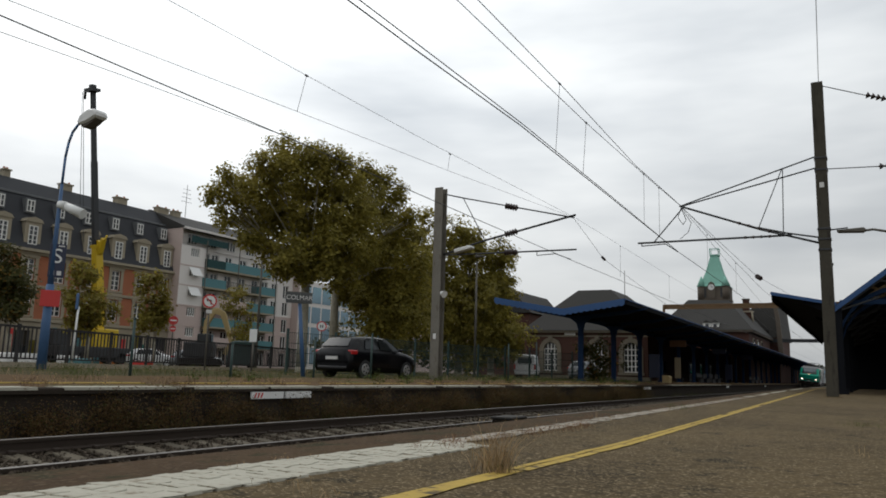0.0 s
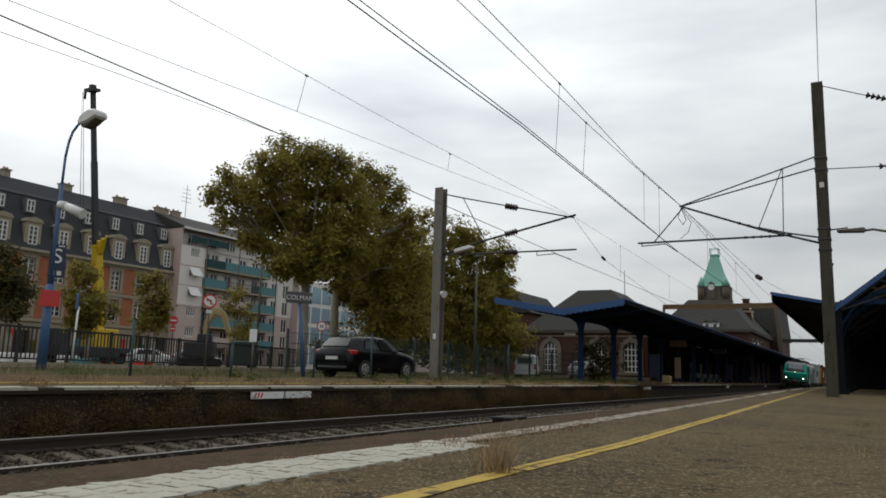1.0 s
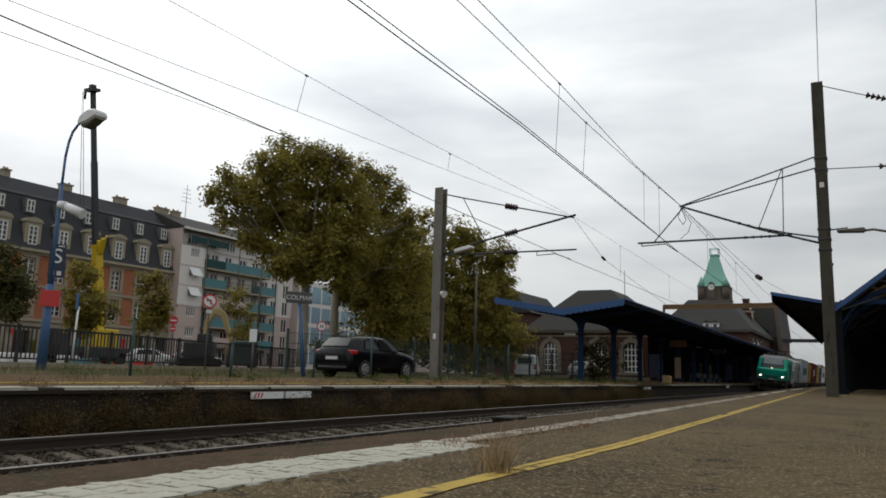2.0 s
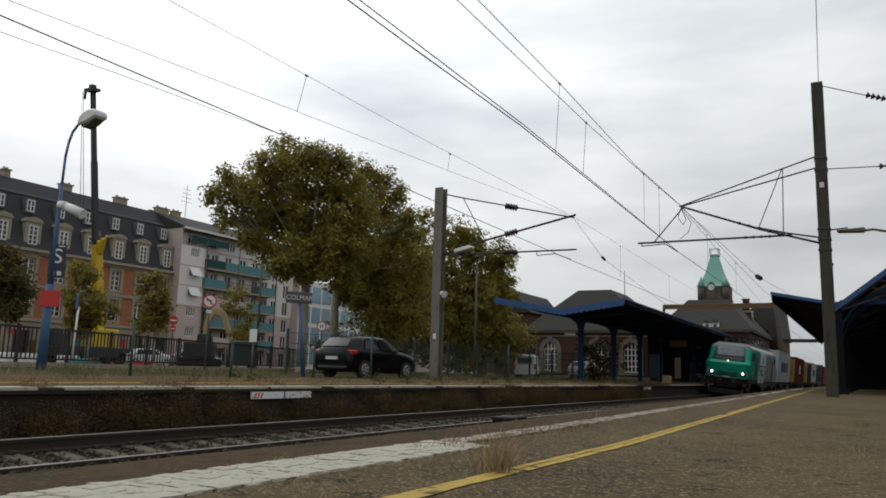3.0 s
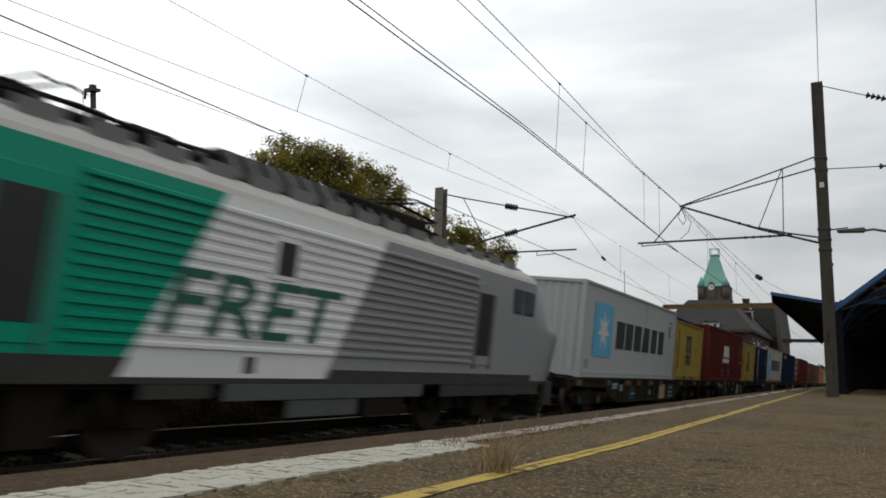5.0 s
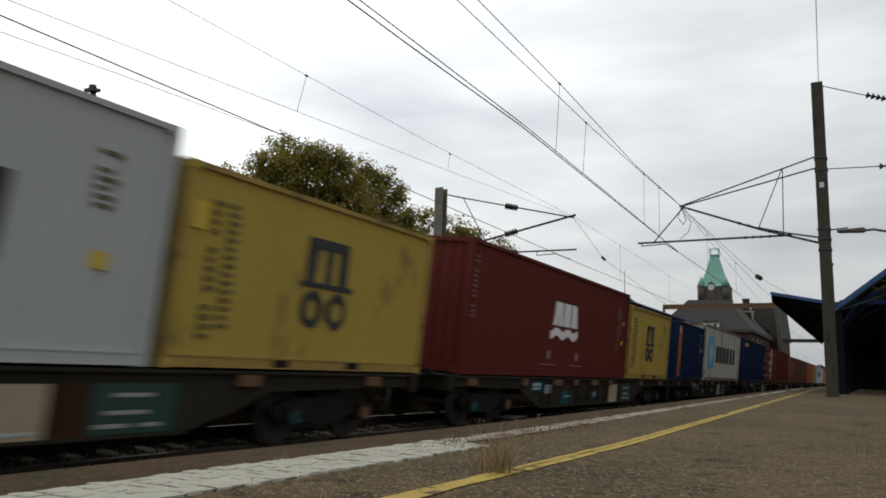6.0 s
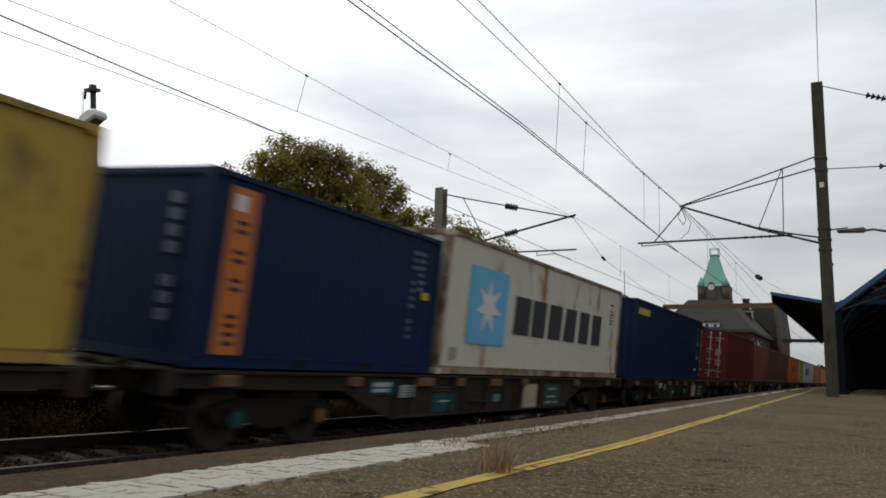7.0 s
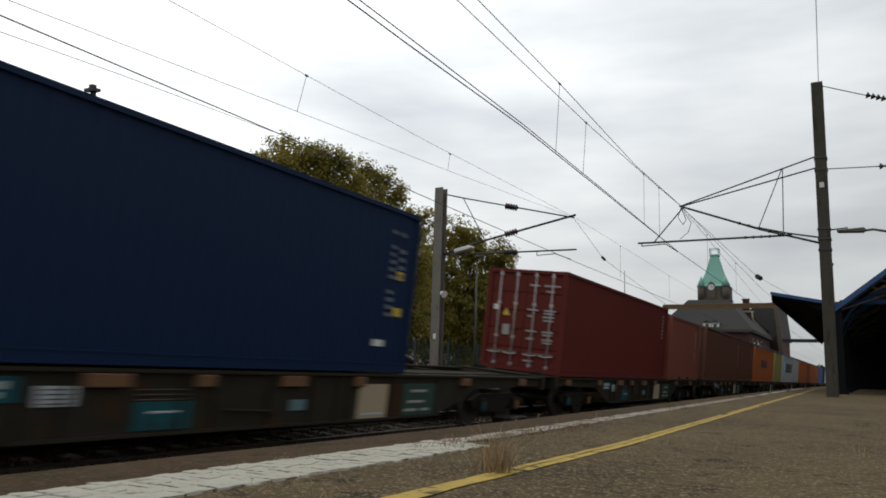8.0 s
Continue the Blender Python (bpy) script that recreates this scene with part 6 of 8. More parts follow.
    rusty = [(-1.93 + r.gauss(0, .05), 3.35 + .10 * i, .70, r.uniform(.03, .07), 26, .045) for i in range(26)] + [(-2.02 + drift(y) + r.gauss(0, .06), y, .70, r.uniform(.04, .09), 20, .06) for y in [6.2 + .45 * i for i in range(26)]]
    tufts("platform_tufts", "low reddish weeds along the white edge line", rusty, M["weed_rusty"], 10)
    green = [(-.08, 8.1, .70, .07, 70, .10), (.15, 8.0, .70, .06, 50, .1), (-1.25, 13.6, .70, .07, 40, .12), (-2.1, 9.9, .70, .12, 50, .10), (-2.2, 10.4, .70, .10, 40, .12), (-1.27, 2.78, .70, .07, 24, .03),
             (-.5, 12, .70, .04, 20, .1), (1.2, 10.5, .70, .05, 20, .1)]
    tufts("platform_tufts", "green weed tufts on the platform", green, M["weed_green"], 8)
    stalks = [(-2.55 + drift(y), y, .62, h, 3, .02) for y, h in ((4.6, .10), (5.2, .16), (5.3, .12), (6.0, .14), (6.2, .13), (6.5, .15), (6.8, .12), (7.2, .14))]
    tufts("edge_stalks", "thin seeding stalks at the platform edge", stalks, M["weed_dry"], 9)


build_weeds()


# ---------------------------------------------------------------- far side: signs, fence, vehicles
def build_station_lamp():
    root = thing("station_lamp", "blue station lamp post carrying platform signs", "lamp", at=pose(-22.75, 14.95, .77))
    bm = B()
    cyl(bm, (0, 0, 0), (0, 0, 2.7), .15, .12, 12)
    cyl(bm, (0, 0, 2.7), (0.02, 0, 6.0), .095, .05, 12)
    tube(bm, [(.02, 0, 6.0), (.04, 0, 6.9), (.10, .02, 7.4), (.22, .04, 7.75), (.42, .08, 8.0), (.72, .16, 8.12)], .042, 10)
    part("post", bm, M["blue_paint"], root, "faded blue tapering post")
    bm = B()
    prism(bm, [(.50, 8.02), (.62, 8.26), (1.0, 8.42), (1.38, 8.36), (1.46, 8.20), (1.40, 8.10), (.95, 7.95), (.6, 7.92)], "y", -.08, .42)
    head = part("lamp_head", bm, M["white_paint"], root, "pale lamp head", .06)
    bm = B()
    prism(bm, [(.62, 7.93), (1.36, 8.08), (1.20, 7.98), (.95, 7.86), (.72, 7.84)], "y", .0, .34)
    part("lens", bm, M["steel_grey"], head, "dull grey lamp lens", .02)
    face = Matrix.Rotation(radians(57), 4, "Z")
    bm = B()
    box(bm, -.12, .36, -.06, -.02, 2.92, 4.02)
    sb = part("sign_board", bm, M["navy_sign"], root, "navy sign with white letter", .01)
    sb.matrix_basis = face
    lettering("letter", "S", .66, M["white_paint"], sb, pose(.12, -.066, 3.60, 90, 0, 0), "white letter")
    for x0 in (-.06, .14):
        boxpart("small_bar", (x0, x0 + .13, -.066, -.06, 3.0, 3.14), M["white_print"], sb, "small unreadable white mark")
    boxpart("small_bar", (.12, .3, -.066, -.06, 3.93, 3.97), M["white_print"], sb, "small unreadable white mark")
    bm = B()
    box(bm, -.24, .32, -.2, -.14, 1.98, 2.50)
    rp = part("red_panel", bm, M["red_paint"], root, "plain red panel", .01)
    rp.matrix_basis = face
    bm = B()
    cyl(bm, (.0, 0, 5.32), (.22, .08, 5.26), .13, .15, 12)
    cyl(bm, (.22, .08, 5.26), (.86, .28, 4.98), .13, .17, 12)
    part("camera_housing", bm, M["white_paint"], root, "pale tubular housing")


build_station_lamp()


def face_to_eye(x, y):
    return math.degrees(math.atan2(-x, y))


def build_name_sign():
    root = thing("station_sign", "dark station name sign on a leaning blue post", "sign", at=pose(-16.6, 20.2, .76, 0, 0, 52))
    bm = B()
    cyl(bm, (.04, 0, 0), (-.22, 0, 2.5), .075, .06, 10)
    part("post", bm, M["blue_paint"], root, "blue round post")
    bm = B()
    box(bm, -.70, .18, -.10, -.02, 2.46, 2.82)
    sb = part("board", bm, M["grey_sign"], root, "dark enamel name board", .01)
    lettering("name", "COLMAR", .22, M["white_print"], sb, pose(-.26, -.105, 2.64, 90, 0, 0), "pale station name", 1.0)
    boxpart("rim", (-.72, .20, -.09, -.03, 2.82, 2.84), M["steel_grey"], sb)


build_name_sign()


def road_sign(label, x, y, h, r, kind, r2=None):
    root = thing("road_sign", label, "road sign", "road signs", at=pose(x, y, .8, 0, 0, face_to_eye(x, y)))
    bm = B()
    cyl(bm, (0, 0, 0), (0, 0, h + r), .04, .04, 8)
    part("post", bm, M["steel_grey"], root)
    bm = B()
    cyl(bm, (0, -.05, h), (0, -.07, h), r, r, 28)
    d = part("disc", bm, M["red_paint"], root, "red round disc")
    if kind == "entry":
        boxpart("bar", (-r * .7, r * .7, -.08, -.07, h - r * .16, h + r * .16), M["white_paint"], d, "white bar")
        bm = B()
        cyl(bm, (0, -.05, h - r * 1.9), (0, -.07, h - r * 1.9), r * .7, r * .7, 24)
        d2 = part("disc", bm, M["red_paint"], root, "small red round disc")
        boxpart("bar", (-r * .5, r * .5, -.08, -.07, h - r * 2.0, h - r * 1.78), M["white_paint"], d2, "white bar")
    else:
        bm = B()
        cyl(bm, (0, -.07, h), (0, -.078, h), r * .78, r * .78, 28)
        part("field", bm, M["white_paint"], d, "white sign field")
        bm = B()
        if kind == "turn":
            prism(bm, [(-.5 * r, h + .15 * r), (-.2 * r, h + .42 * r), (-.2 * r, h + .24 * r), (.25 * r, h + .2 * r), (.3 * r, h - .5 * r), (.1 * r, h - .5 * r), (.08 * r, h + .02 * r), (-.2 * r, h + .05 * r), (-.2 * r, h - .12 * r)], "y", -.086, -.078)
            part("arrow", bm, M["black_print"], d, "black bent arrow")
            bm = B()
            prism(bm, [(-.6 * r, h + .5 * r), (-.5 * r, h + .6 * r), (.6 * r, h - .5 * r), (.5 * r, h - .6 * r)], "y", -.092, -.086)
            part("slash", bm, M["red_paint"], d, "red slash")
        else:
            for k in (-.3, .1):
                boxpart("mark", (k * r, (k + .22) * r, -.086, -.078, h - .3 * r, h + .3 * r), M["black_print"], d, "dark mark")
            bm.free()
    if kind == "turn":
        boxpart("plate", (-r * .4, r * .4, -.07, -.05, h - r * 1.75, h - r * 1.25), M["white_print"], root, "white plate")


road_sign("round no-left-turn sign on a grey post", -27.2, 26.0, 3.26, .33, "turn")
road_sign("pair of no-entry signs on a grey post", -40.0, 35.2, 3.10, .29, "entry")
road_sign("round speed sign on a thin post", -26.5, 33.7, 2.57, .28, "limit")
bm = B()
cyl(bm, (-33.95, 23.85, .8), (-33.66, 23.72, 3.7), .05, .05, 8)
blue_s = single("blue_sign", bm, M["white_paint"], "narrow blue sign on a white post", "road sign")
bm = B()
box(bm, -33.78, -33.56, 23.60, 23.66, 3.55, 4.35)
part("board", bm, M["blue_paint"], blue_s, "narrow faded blue board", .03)
bm = B()
cyl(bm, (-25.4, 27.2, .8), (-25.4, 27.2, 2.3), .04, .04, 8)
o = single("notice_post", bm, M["steel_grey"], "white notice board on a grey post", "sign")
boxpart("board", (-25.6, -25.15, 27.12, 27.17, 2.2, 2.8), M["white_paint"], o, "blank white board", .01)


def build_fence():
    """Black railings along the street, in panels."""
    p0, p1 = Vector((-24.9, 11.4, .86)), Vector((-33.6, 41.0, .86))
    n = 12
    d = (p1 - p0) / n
    ang = math.degrees(math.atan2(d.y, d.x))
    L = d.length
    root = thing("railing_panel", "black vertical-bar street railing on a low kerb", "fence", "street railings", at=Matrix.Translation(p0) @ pose(0, 0, 0, 0, 0, ang))
    boxpart("top_rail", (0, L, -.035, .035, 1.33, 1.41), M["black_fence"], root)
    boxpart("bottom_rail", (0, L, -.025, .025, .22, .28), M["black_fence"], root)
    bm = B()
    box(bm, -.05, .05, -.05, .05, 0, 1.46)
    part("post", bm, M["black_fence"], root)
    boxpart("kerb", (0, L, -.15, .15, -.15, .12), M["stone"], root, "pale stone kerb")
    bm = B()
    box(bm, -.02, .02, -.02, .02, .26, 1.34)
    me = mesh_of("bar", bm, M["black_fence"])
    for k in range(1, 12):
        b = new("bar", me)
        b.parent = root
        b.location = (L * k / 12, 0, 0)
    for i in range(1, n):
        copy_thing(root, Matrix.Translation(p0 + d * i) @ pose(0, 0, 0, 0, 0, ang))
    # green wire fence by the car park
    q0, q1 = Vector((-21.0, 24.5, .77)), Vector((-17.0, 52.0, .77))
    n = 10
    d = (q1 - q0) / n
    ang = math.degrees(math.atan2(d.y, d.x))
    L = d.length
    root = thing("mesh_fence_panel", "dark green wire mesh fence panel on posts", "fence", "green mesh fence", at=Matrix.Translation(q0) @ pose(0, 0, 0, 0, 0, ang))
    boxpart("post", (-.04, .04, -.04, .04, 0, 1.9), M["green_post"], root)
    bm = B()
    for k in range(1, 24):
        x = L * k / 24
        box(bm, x - .006, x + .006, -.006, .006, .08, 1.75)
    for z in (.1, .5, .9, 1.3, 1.74):
        box(bm, 0, L, -.01, .01, z - .012, z + .012)
    part("mesh", bm, M["green_post"], root, "welded wire mesh")
    for i in range(1, n):
        copy_thing(root, Matrix.Translation(q0 + d * i) @ pose(0, 0, 0, 0, 0, ang))
    posts = ((-14.3, 11.5, 1.28), (-13.5, 13.75, .85), (-14.6, 18.3, 1.2), (-14.1, 20.6, 1.45), (-13.9, 31.0, 1.6), (-14.6, 36.0, 1.9))
    for x, y, h in posts:
        bm = B()
        cyl(bm, (x, y, .68), (x, y, .76 + h), .035, .03, 8)
        o = single("green_post", bm, M["green_post"], "thin dark green metal post beside the platform", "post", "green posts")
        bm = B()
        cyl(bm, (x, y, .76 + h), (x, y, .80 + h), .04, .02, 8)
        part("cap", bm, M["green_post"], o)


build_fence()


def loft_car(root, mat, prof, half, name="body"):
    """A car body from stations of (x, z_low, z_belt, z_roof, half-width at the roof)."""
    bm = B()
    rings = []
    for x, zl, zb, zr, wr, wb in prof:
        pts = [(-wb * .93, zl), (-wb, zl + .22), (-wb, zb - .1), (-wb * .97, zb), (-wr, zr - .06), (-wr * .86, zr), (wr * .86, zr), (wr, zr - .06), (wb * .97, zb), (wb, zb - .1), (wb, zl + .22), (wb * .93, zl)]
        rings.append([bm.verts.new((x, a, b)) for a, b in pts])
    for a, b in zip(rings, rings[1:]):
        for i in range(len(a)):
            bm.faces.new((a[i], a[(i + 1) % len(a)], b[(i + 1) % len(b)], b[i])).smooth = True
    bm.faces.new(rings[0])
    bm.faces.new(rings[-1][::-1])
    ob = part(name, bm, mat, root, "painted car body")
    return ob


def car(label, x, y, rz, mat, scale=1.0, kind="hatch", detail=True):
    root = thing("car", label, "car", "", at=pose(x, y, .775, 0, 0, rz))
    W = .86
    prof = [(-2.00, .36, .60, .76, .60, .72), (-1.985, .27, .86, .97, .68, .82), (-1.88, .22, .97, 1.08, .64, .85), (-1.58, .20, .98, 1.37, .60, W), (-1.25, .19, .97, 1.44, .62, W), (-.55, .18, .96, 1.47, .64, W), (.10, .18, .94, 1.44, .63, W),
            (.72, .19, .93, 1.18, .66, W), (1.12, .20, .92, 1.0, .72, W), (1.60, .22, .84, .91, .70, .84), (1.90, .26, .68, .78, .62, .78), (2.03, .34, .52, .60, .5, .66)]
    body = loft_car(root, M[mat], prof, W)

    def glass(nm, pts, lift=.012):
        bm = B()
        f = bm.faces.new([bm.verts.new(p) for p in pts])
        bmesh.ops.recalc_face_normals(bm, faces=bm.faces[:])
        bm.normal_update()
        n = f.normal.copy()
        g = bmesh.ops.extrude_face_region(bm, geom=[f])
        c = sum((v.co for v in f.verts), Vector()) / len(f.verts)
        s = 1 if n.dot(c - Vector((-.3, 0, .9))) > 0 else -1
        for v in [e for e in g["geom"] if isinstance(e, bmesh.types.BMVert)]:
            v.co += n * s * lift
        return part(nm, bm, M["car_glass"], body, "dark tinted glass")
    glass("rear_window", [(-1.90, -.60, 1.07), (-1.90, .60, 1.07), (-1.60, .52, 1.36), (-1.60, -.52, 1.36)], .03)
    glass("windscreen", [(1.08, -.66, .98), (1.08, .66, .98), (.22, .57, 1.40), (.22, -.57, 1.40)], .035)
    for s in (-1, 1):
        glass("side_window", [(-1.25, s * .83, 1.0), (-.45, s * .83, 1.0), (-.45, s * .665, 1.40), (-1.05, s * .66, 1.38)], .02)
        glass("side_window", [(-.36, s * .83, 1.0), (.78, s * .83, .97), (.18, s * .66, 1.37), (-.36, s * .665, 1.40)], .02)
        boxpart("tail_light", (-1.97, -1.66, *sorted((s * .62, s * .862)), .80, .95), M["tail_red"], body, "red tail light", .02)
        boxpart("mirror", (.62, .78, *sorted((s * .88, s * 1.02)), .96, 1.08), M[mat], body, "door mirror", .02)
        for xx in (-1.22, 1.24):
            bm = B()
            cyl(bm, (xx, s * .66, .31), (xx, s * .87, .31), .315, .315, 24)
            wheel = part("wheel", bm, M["black_rubber"], root, "black tyre")
            bm = B()
            cyl(bm, (xx, s * .865, .31), (xx, s * .885, .31), .20, .19, 20)
            part("rim", bm, M["alloy"], wheel, "alloy wheel rim")
            bm = B()
            for k in range(5):
                a = 2 * math.pi * k / 5
                cyl(bm, (xx + .12 * math.cos(a), s * .88, .31 + .12 * math.sin(a)), (xx + .12 * math.cos(a), s * .892, .31 + .12 * math.sin(a)), .035, .035, 8)
            part("rim_hole", bm, M["black_trim"], wheel)
    boxpart("number_plate", (-2.05, -2.0, -.26, .26, .62, .73), M["white_print"], body, "plain pale plate bar")
    boxpart("rear_bumper", (-2.03, -1.9, -.66, .66, .30, .40), M["black_trim"], body, "dark lower bumper", .03)
    return root


car("black hatchback parked beside the far platform", -16.14, 23.38, 86, "car_black")
for x, y, rz, m in ((-52, 44, 40, "car_white"), (-48.5, 45.5, 38, "car_grey"), (-20.2, 60, 95, "car_grey")):
    car("white car parked along the street" if m == "car_white" else "silver car parked along the street", x, y, rz, m)


def build_van():
    root = thing("van", "white delivery van parked by the station", "van", at=pose(-26.2, 62.6, .78, 0, 0, 106))
    prof = [(-2.2, .3, 1.0, 1.85, .80, .88), (-2.1, .25, 1.1, 1.95, .82, .92), (.6, .25, 1.1, 1.95, .80, .92), (1.35, .28, 1.05, 1.2, .78, .9), (2.1, .3, .85, .98, .7, .86), (2.25, .4, .6, .75, .6, .78)]
    loft_car(root, M["car_white"], prof, .9)
    boxpart("rear_window", (-2.24, -2.18, -.6, .6, 1.2, 1.65), M["car_glass"], root, "dark rear window")
    for s in (-1, 1):
        for xx in (-1.4, 1.4):
            bm = B()
            cyl(bm, (xx, s * .7, .32), (xx, s * .9, .32), .32, .32, 20)
            part("wheel", bm, M["black_rubber"], root)
        boxpart("tail_light", (-2.22, -2.1, *sorted((s * .78, s * .92)), .7, 1.1), M["tail_red"], root, "red tail light")


build_van()


def lean(ob):
    """Tip a boom part away from upright about the turret."""
    ob.matrix_basis = pose(0, 0, 2) @ pose(0, 0, 0, 8.7, 1.5, 0) @ pose(0, 0, -2)
    return ob


def build_crane():
    root = thing("mobile_crane", "yellow mobile crane with raised black telescopic boom", "crane", at=pose(-66.4, 49.4, .85))
    boxpart("carrier", (-1.3, 1.3, -5, 4, .6, 1.6), M["steel_dark"], root, "dark crane carrier", .08)
    boxpart("cab", (-1.2, .2, -4.9, -3.2, 1.6, 3.0), M["steel_dark"], root, "dark driver cab", .1)
    boxpart("turret", (-1.1, 1.1, -1.2, 1.4, 1.6, 3.4), M["yellow_crane"], root, "slewing turret", .08)
    for y in (-4, -2.5, 1.8, 3.3):
        for s in (-1, 1):
            bm = B()
            cyl(bm, (s * .9, y, .55), (s * 1.3, y, .55), .55, .55, 18)
            part("wheel", bm, M["black_rubber"], root)
    bm = B()
    prism(bm, [(-.42, 2.0), (.42, 2.0), (.46, 7.0), (.40, 11.6), (-.34, 11.6), (-.38, 7.0)], "y", -.45, .35)
    lean(part("main_boom", bm, M["yellow_crane"], root, "yellow boom section", .05))
    bm = B()
    cyl(bm, (.1, -1.0, 2.2), (.15, -.5, 9.0), .16, .14, 12)
    part("luffing_ram", bm, M["yellow_crane"], root, "lifting ram")
    bm = B()
    prism(bm, [(-.24, 11.6), (.24, 11.6), (.21, 20), (-.21, 20)], "y", -.45, .05)
    prism(bm, [(-.19, 20), (.19, 20), (.16, 27.0), (-.16, 27.0)], "y", -.42, .0)
    lean(part("inner_boom", bm, M["steel_dark"], root, "black telescopic boom"))
    bm = B()
    box(bm, -.6, .6, -.8, .2, 26.9, 27.2)
    box(bm, -.25, .25, -.5, .0, 27.2, 27.6)
    cyl(bm, (-.6, -.6, 27.0), (-.75, -.6, 26.2), .12, .12, 8)
    lean(part("boom_head", bm, M["steel_dark"], root, "boom head sheaves"))
    bm = B()
    cyl(bm, (-.7, -.9, 26.9), (-1.5, -.9, 12), .03, .03, 5)
    cyl(bm, (-.5, -.9, 26.9), (-.9, -.9, 12), .03, .03, 5)
    lean(part("hoist_rope", bm, M["wire"], root))
    bm = B()
    box(bm, -.4, .6, -.5, .4, 11.4, 11.75)
    prism(bm, [(.3, 10.6), (.62, 10.9), (1.15, 12.2), (1.0, 12.4), (.7, 12.0), (.3, 12.2)], "y", -.3, .2)
    cyl(bm, (.6, 0, 11.6), (1.5, 0, 12.6), .09, .09, 8)
    lean(part("collar", bm, M["yellow_crane"], root, "yellow boom collar"))
    bm = B()
    cyl(bm, (.2, -.65, 4.0), (.2, -.72, 4.0), .12, .12, 10)
    part("work_light", bm, glow("green_lamp_glow", (.1, 1, .4), 1.5), root, "small green lamp")
    # excavator
    root = thing("excavator", "dusty yellow excavator with folded arm", "excavator", at=pose(-47.0, 44.4, .82, 0, 0, 35))
    boxpart("body", (-1.2, 1.0, -1.0, 1.0, .8, 2.0), M["steel_dark"], root, "dark engine housing", .1)
    boxpart("cab", (-.2, .9, -.9, .1, 1.9, 2.7), M["car_glass"], root, "glazed cab", .08)
    for s in (-1, 1):
        bm = B()
        prism(bm, [(-1.4, .1), (1.4, .1), (1.6, .4), (1.4, .75), (-1.4, .75), (-1.6, .4)], "y", s * .8 - .22, s * .8 + .22)
        part("track", bm, M["underframe"], root, "dark crawler track")
    bm = B()
    prism(bm, [(.0, 1.4), (.28, 1.4), (.42, 3.5), (.9, 4.4), (1.4, 4.25), (2.3, 1.8), (2.55, 1.9), (1.75, 4.5), (1.1, 4.85), (.5, 4.65), (.1, 3.7)], "y", -.22, .22)
    part("arm", bm, M["digger"], root, "jointed digger arm", .04)
    bm = B()
    prism(bm, [(2.1, 1.9), (2.6, 1.9), (2.7, 1.2), (2.2, .9), (1.8, 1.2)], "y", -.4, .4)
    part("bucket", bm, M["digger"], root, "digger bucket", .03)
    # dark van near the excavator, street stalls and boxes
    root = thing("van", "dark green van on the street", "van", at=pose(-41.5, 43.2, .82, 0, 0, 140))
    prof = [(-2.2, .3, 1.0, 1.95, .80, .88), (-2.1, .25, 1.1, 2.05, .82, .92), (.9, .25, 1.1, 2.05, .80, .92), (1.5, .28, 1.05, 1.2, .78, .9), (2.1, .3, .85, .98, .7, .86), (2.25, .4, .6, .75, .6, .78)]
    loft_car(root, M["green_post"], prof, .9)
    boxpart("side_window", (-1.6, .4, -.94, -.86, 1.25, 1.75), M["car_glass"], root, "van window")
    for s in (-1, 1):
        for xx in (-1.4, 1.4):
            bm = B()
            cyl(bm, (xx, s * .7, .32), (xx, s * .9, .32), .32, .32, 18)
            part("wheel", bm, M["black_rubber"], root)
    r = random.Random(31)
    for i in range(16):
        x = -70.3 + r.uniform(-.2, .8)
        y = 40.0 + i * 1.15
        bm = B()
        box(bm, x - .04, x + .04, y, y + r.uniform(.3, .7), .84, r.uniform(2.8, 4.3))
        single("shop_display", bm, M[r.choice(["leaf", "teal_panel", "orange_print", "white_print", "green_print", "red_paint"])], "bright shop front poster panel", "poster", "shop front posters")
    for i in range(7):
        bm = B()
        x, y = -48 + r.uniform(-6, 4), 27 + i * 1.7
        box(bm, x - .8, x + .8, y - .4, y + .4, .78, 1.15 + r.uniform(0, .35))
        single("site_barrier", bm, M[["white_paint", "white_paint", "digger", "white_paint", "teal_panel", "white_paint", "red_paint"][i]], "plastic roadworks barrier block on the street", "barrier", "roadworks barriers", soft=.06)


build_crane()
for x, y, h, dx in ((-22.4, 44.6, 7.6, 0.0), (-35.0, 37.8, 7.7, 2.1)):
    root = thing("street_lamp", "slim grey street lamp post", "lamp", "street lamps", at=pose(x, y, .8, 0, 0, 40))
    bm = B()
    cyl(bm, (0, 0, 0), (0, 0, h), .10, .06, 10)
    if dx:
        tube(bm, [(0, 0, h), (.6, 0, h + .25), (dx, 0, h + .35)], .04, 8)
    part("pole", bm, M["steel_grey"], root)
    bm = B()
    prism(bm, [(dx - .1, h + .25), (dx + .5, h + .32), (dx + .5, h + .42), (dx - .1, h + .4)], "y", -.15, .15)
    part("lamp_head", bm, M["steel_grey"], root, "flat lamp head", .02)
# ---------------------------------------------------------------- the train
SPEED, FIRST = 27.57, 34.54 + 27.57 * 4.5
TILT = radians(CANT)
movers = []


def carry(ob, along, up=0.0):
    """Remember a thing that runs with the train: its distance behind the first container's front, and its height over the rails."""
    movers.append((ob, along, up))
    ob.matrix_basis = rolling(along, up, 0.0)


def rolling(along, up, t):
    return pose(TRACK_X + 0.10 + up * math.sin(TILT), FIRST - SPEED * t + along, up * math.cos(TILT), 0, CANT, 0)


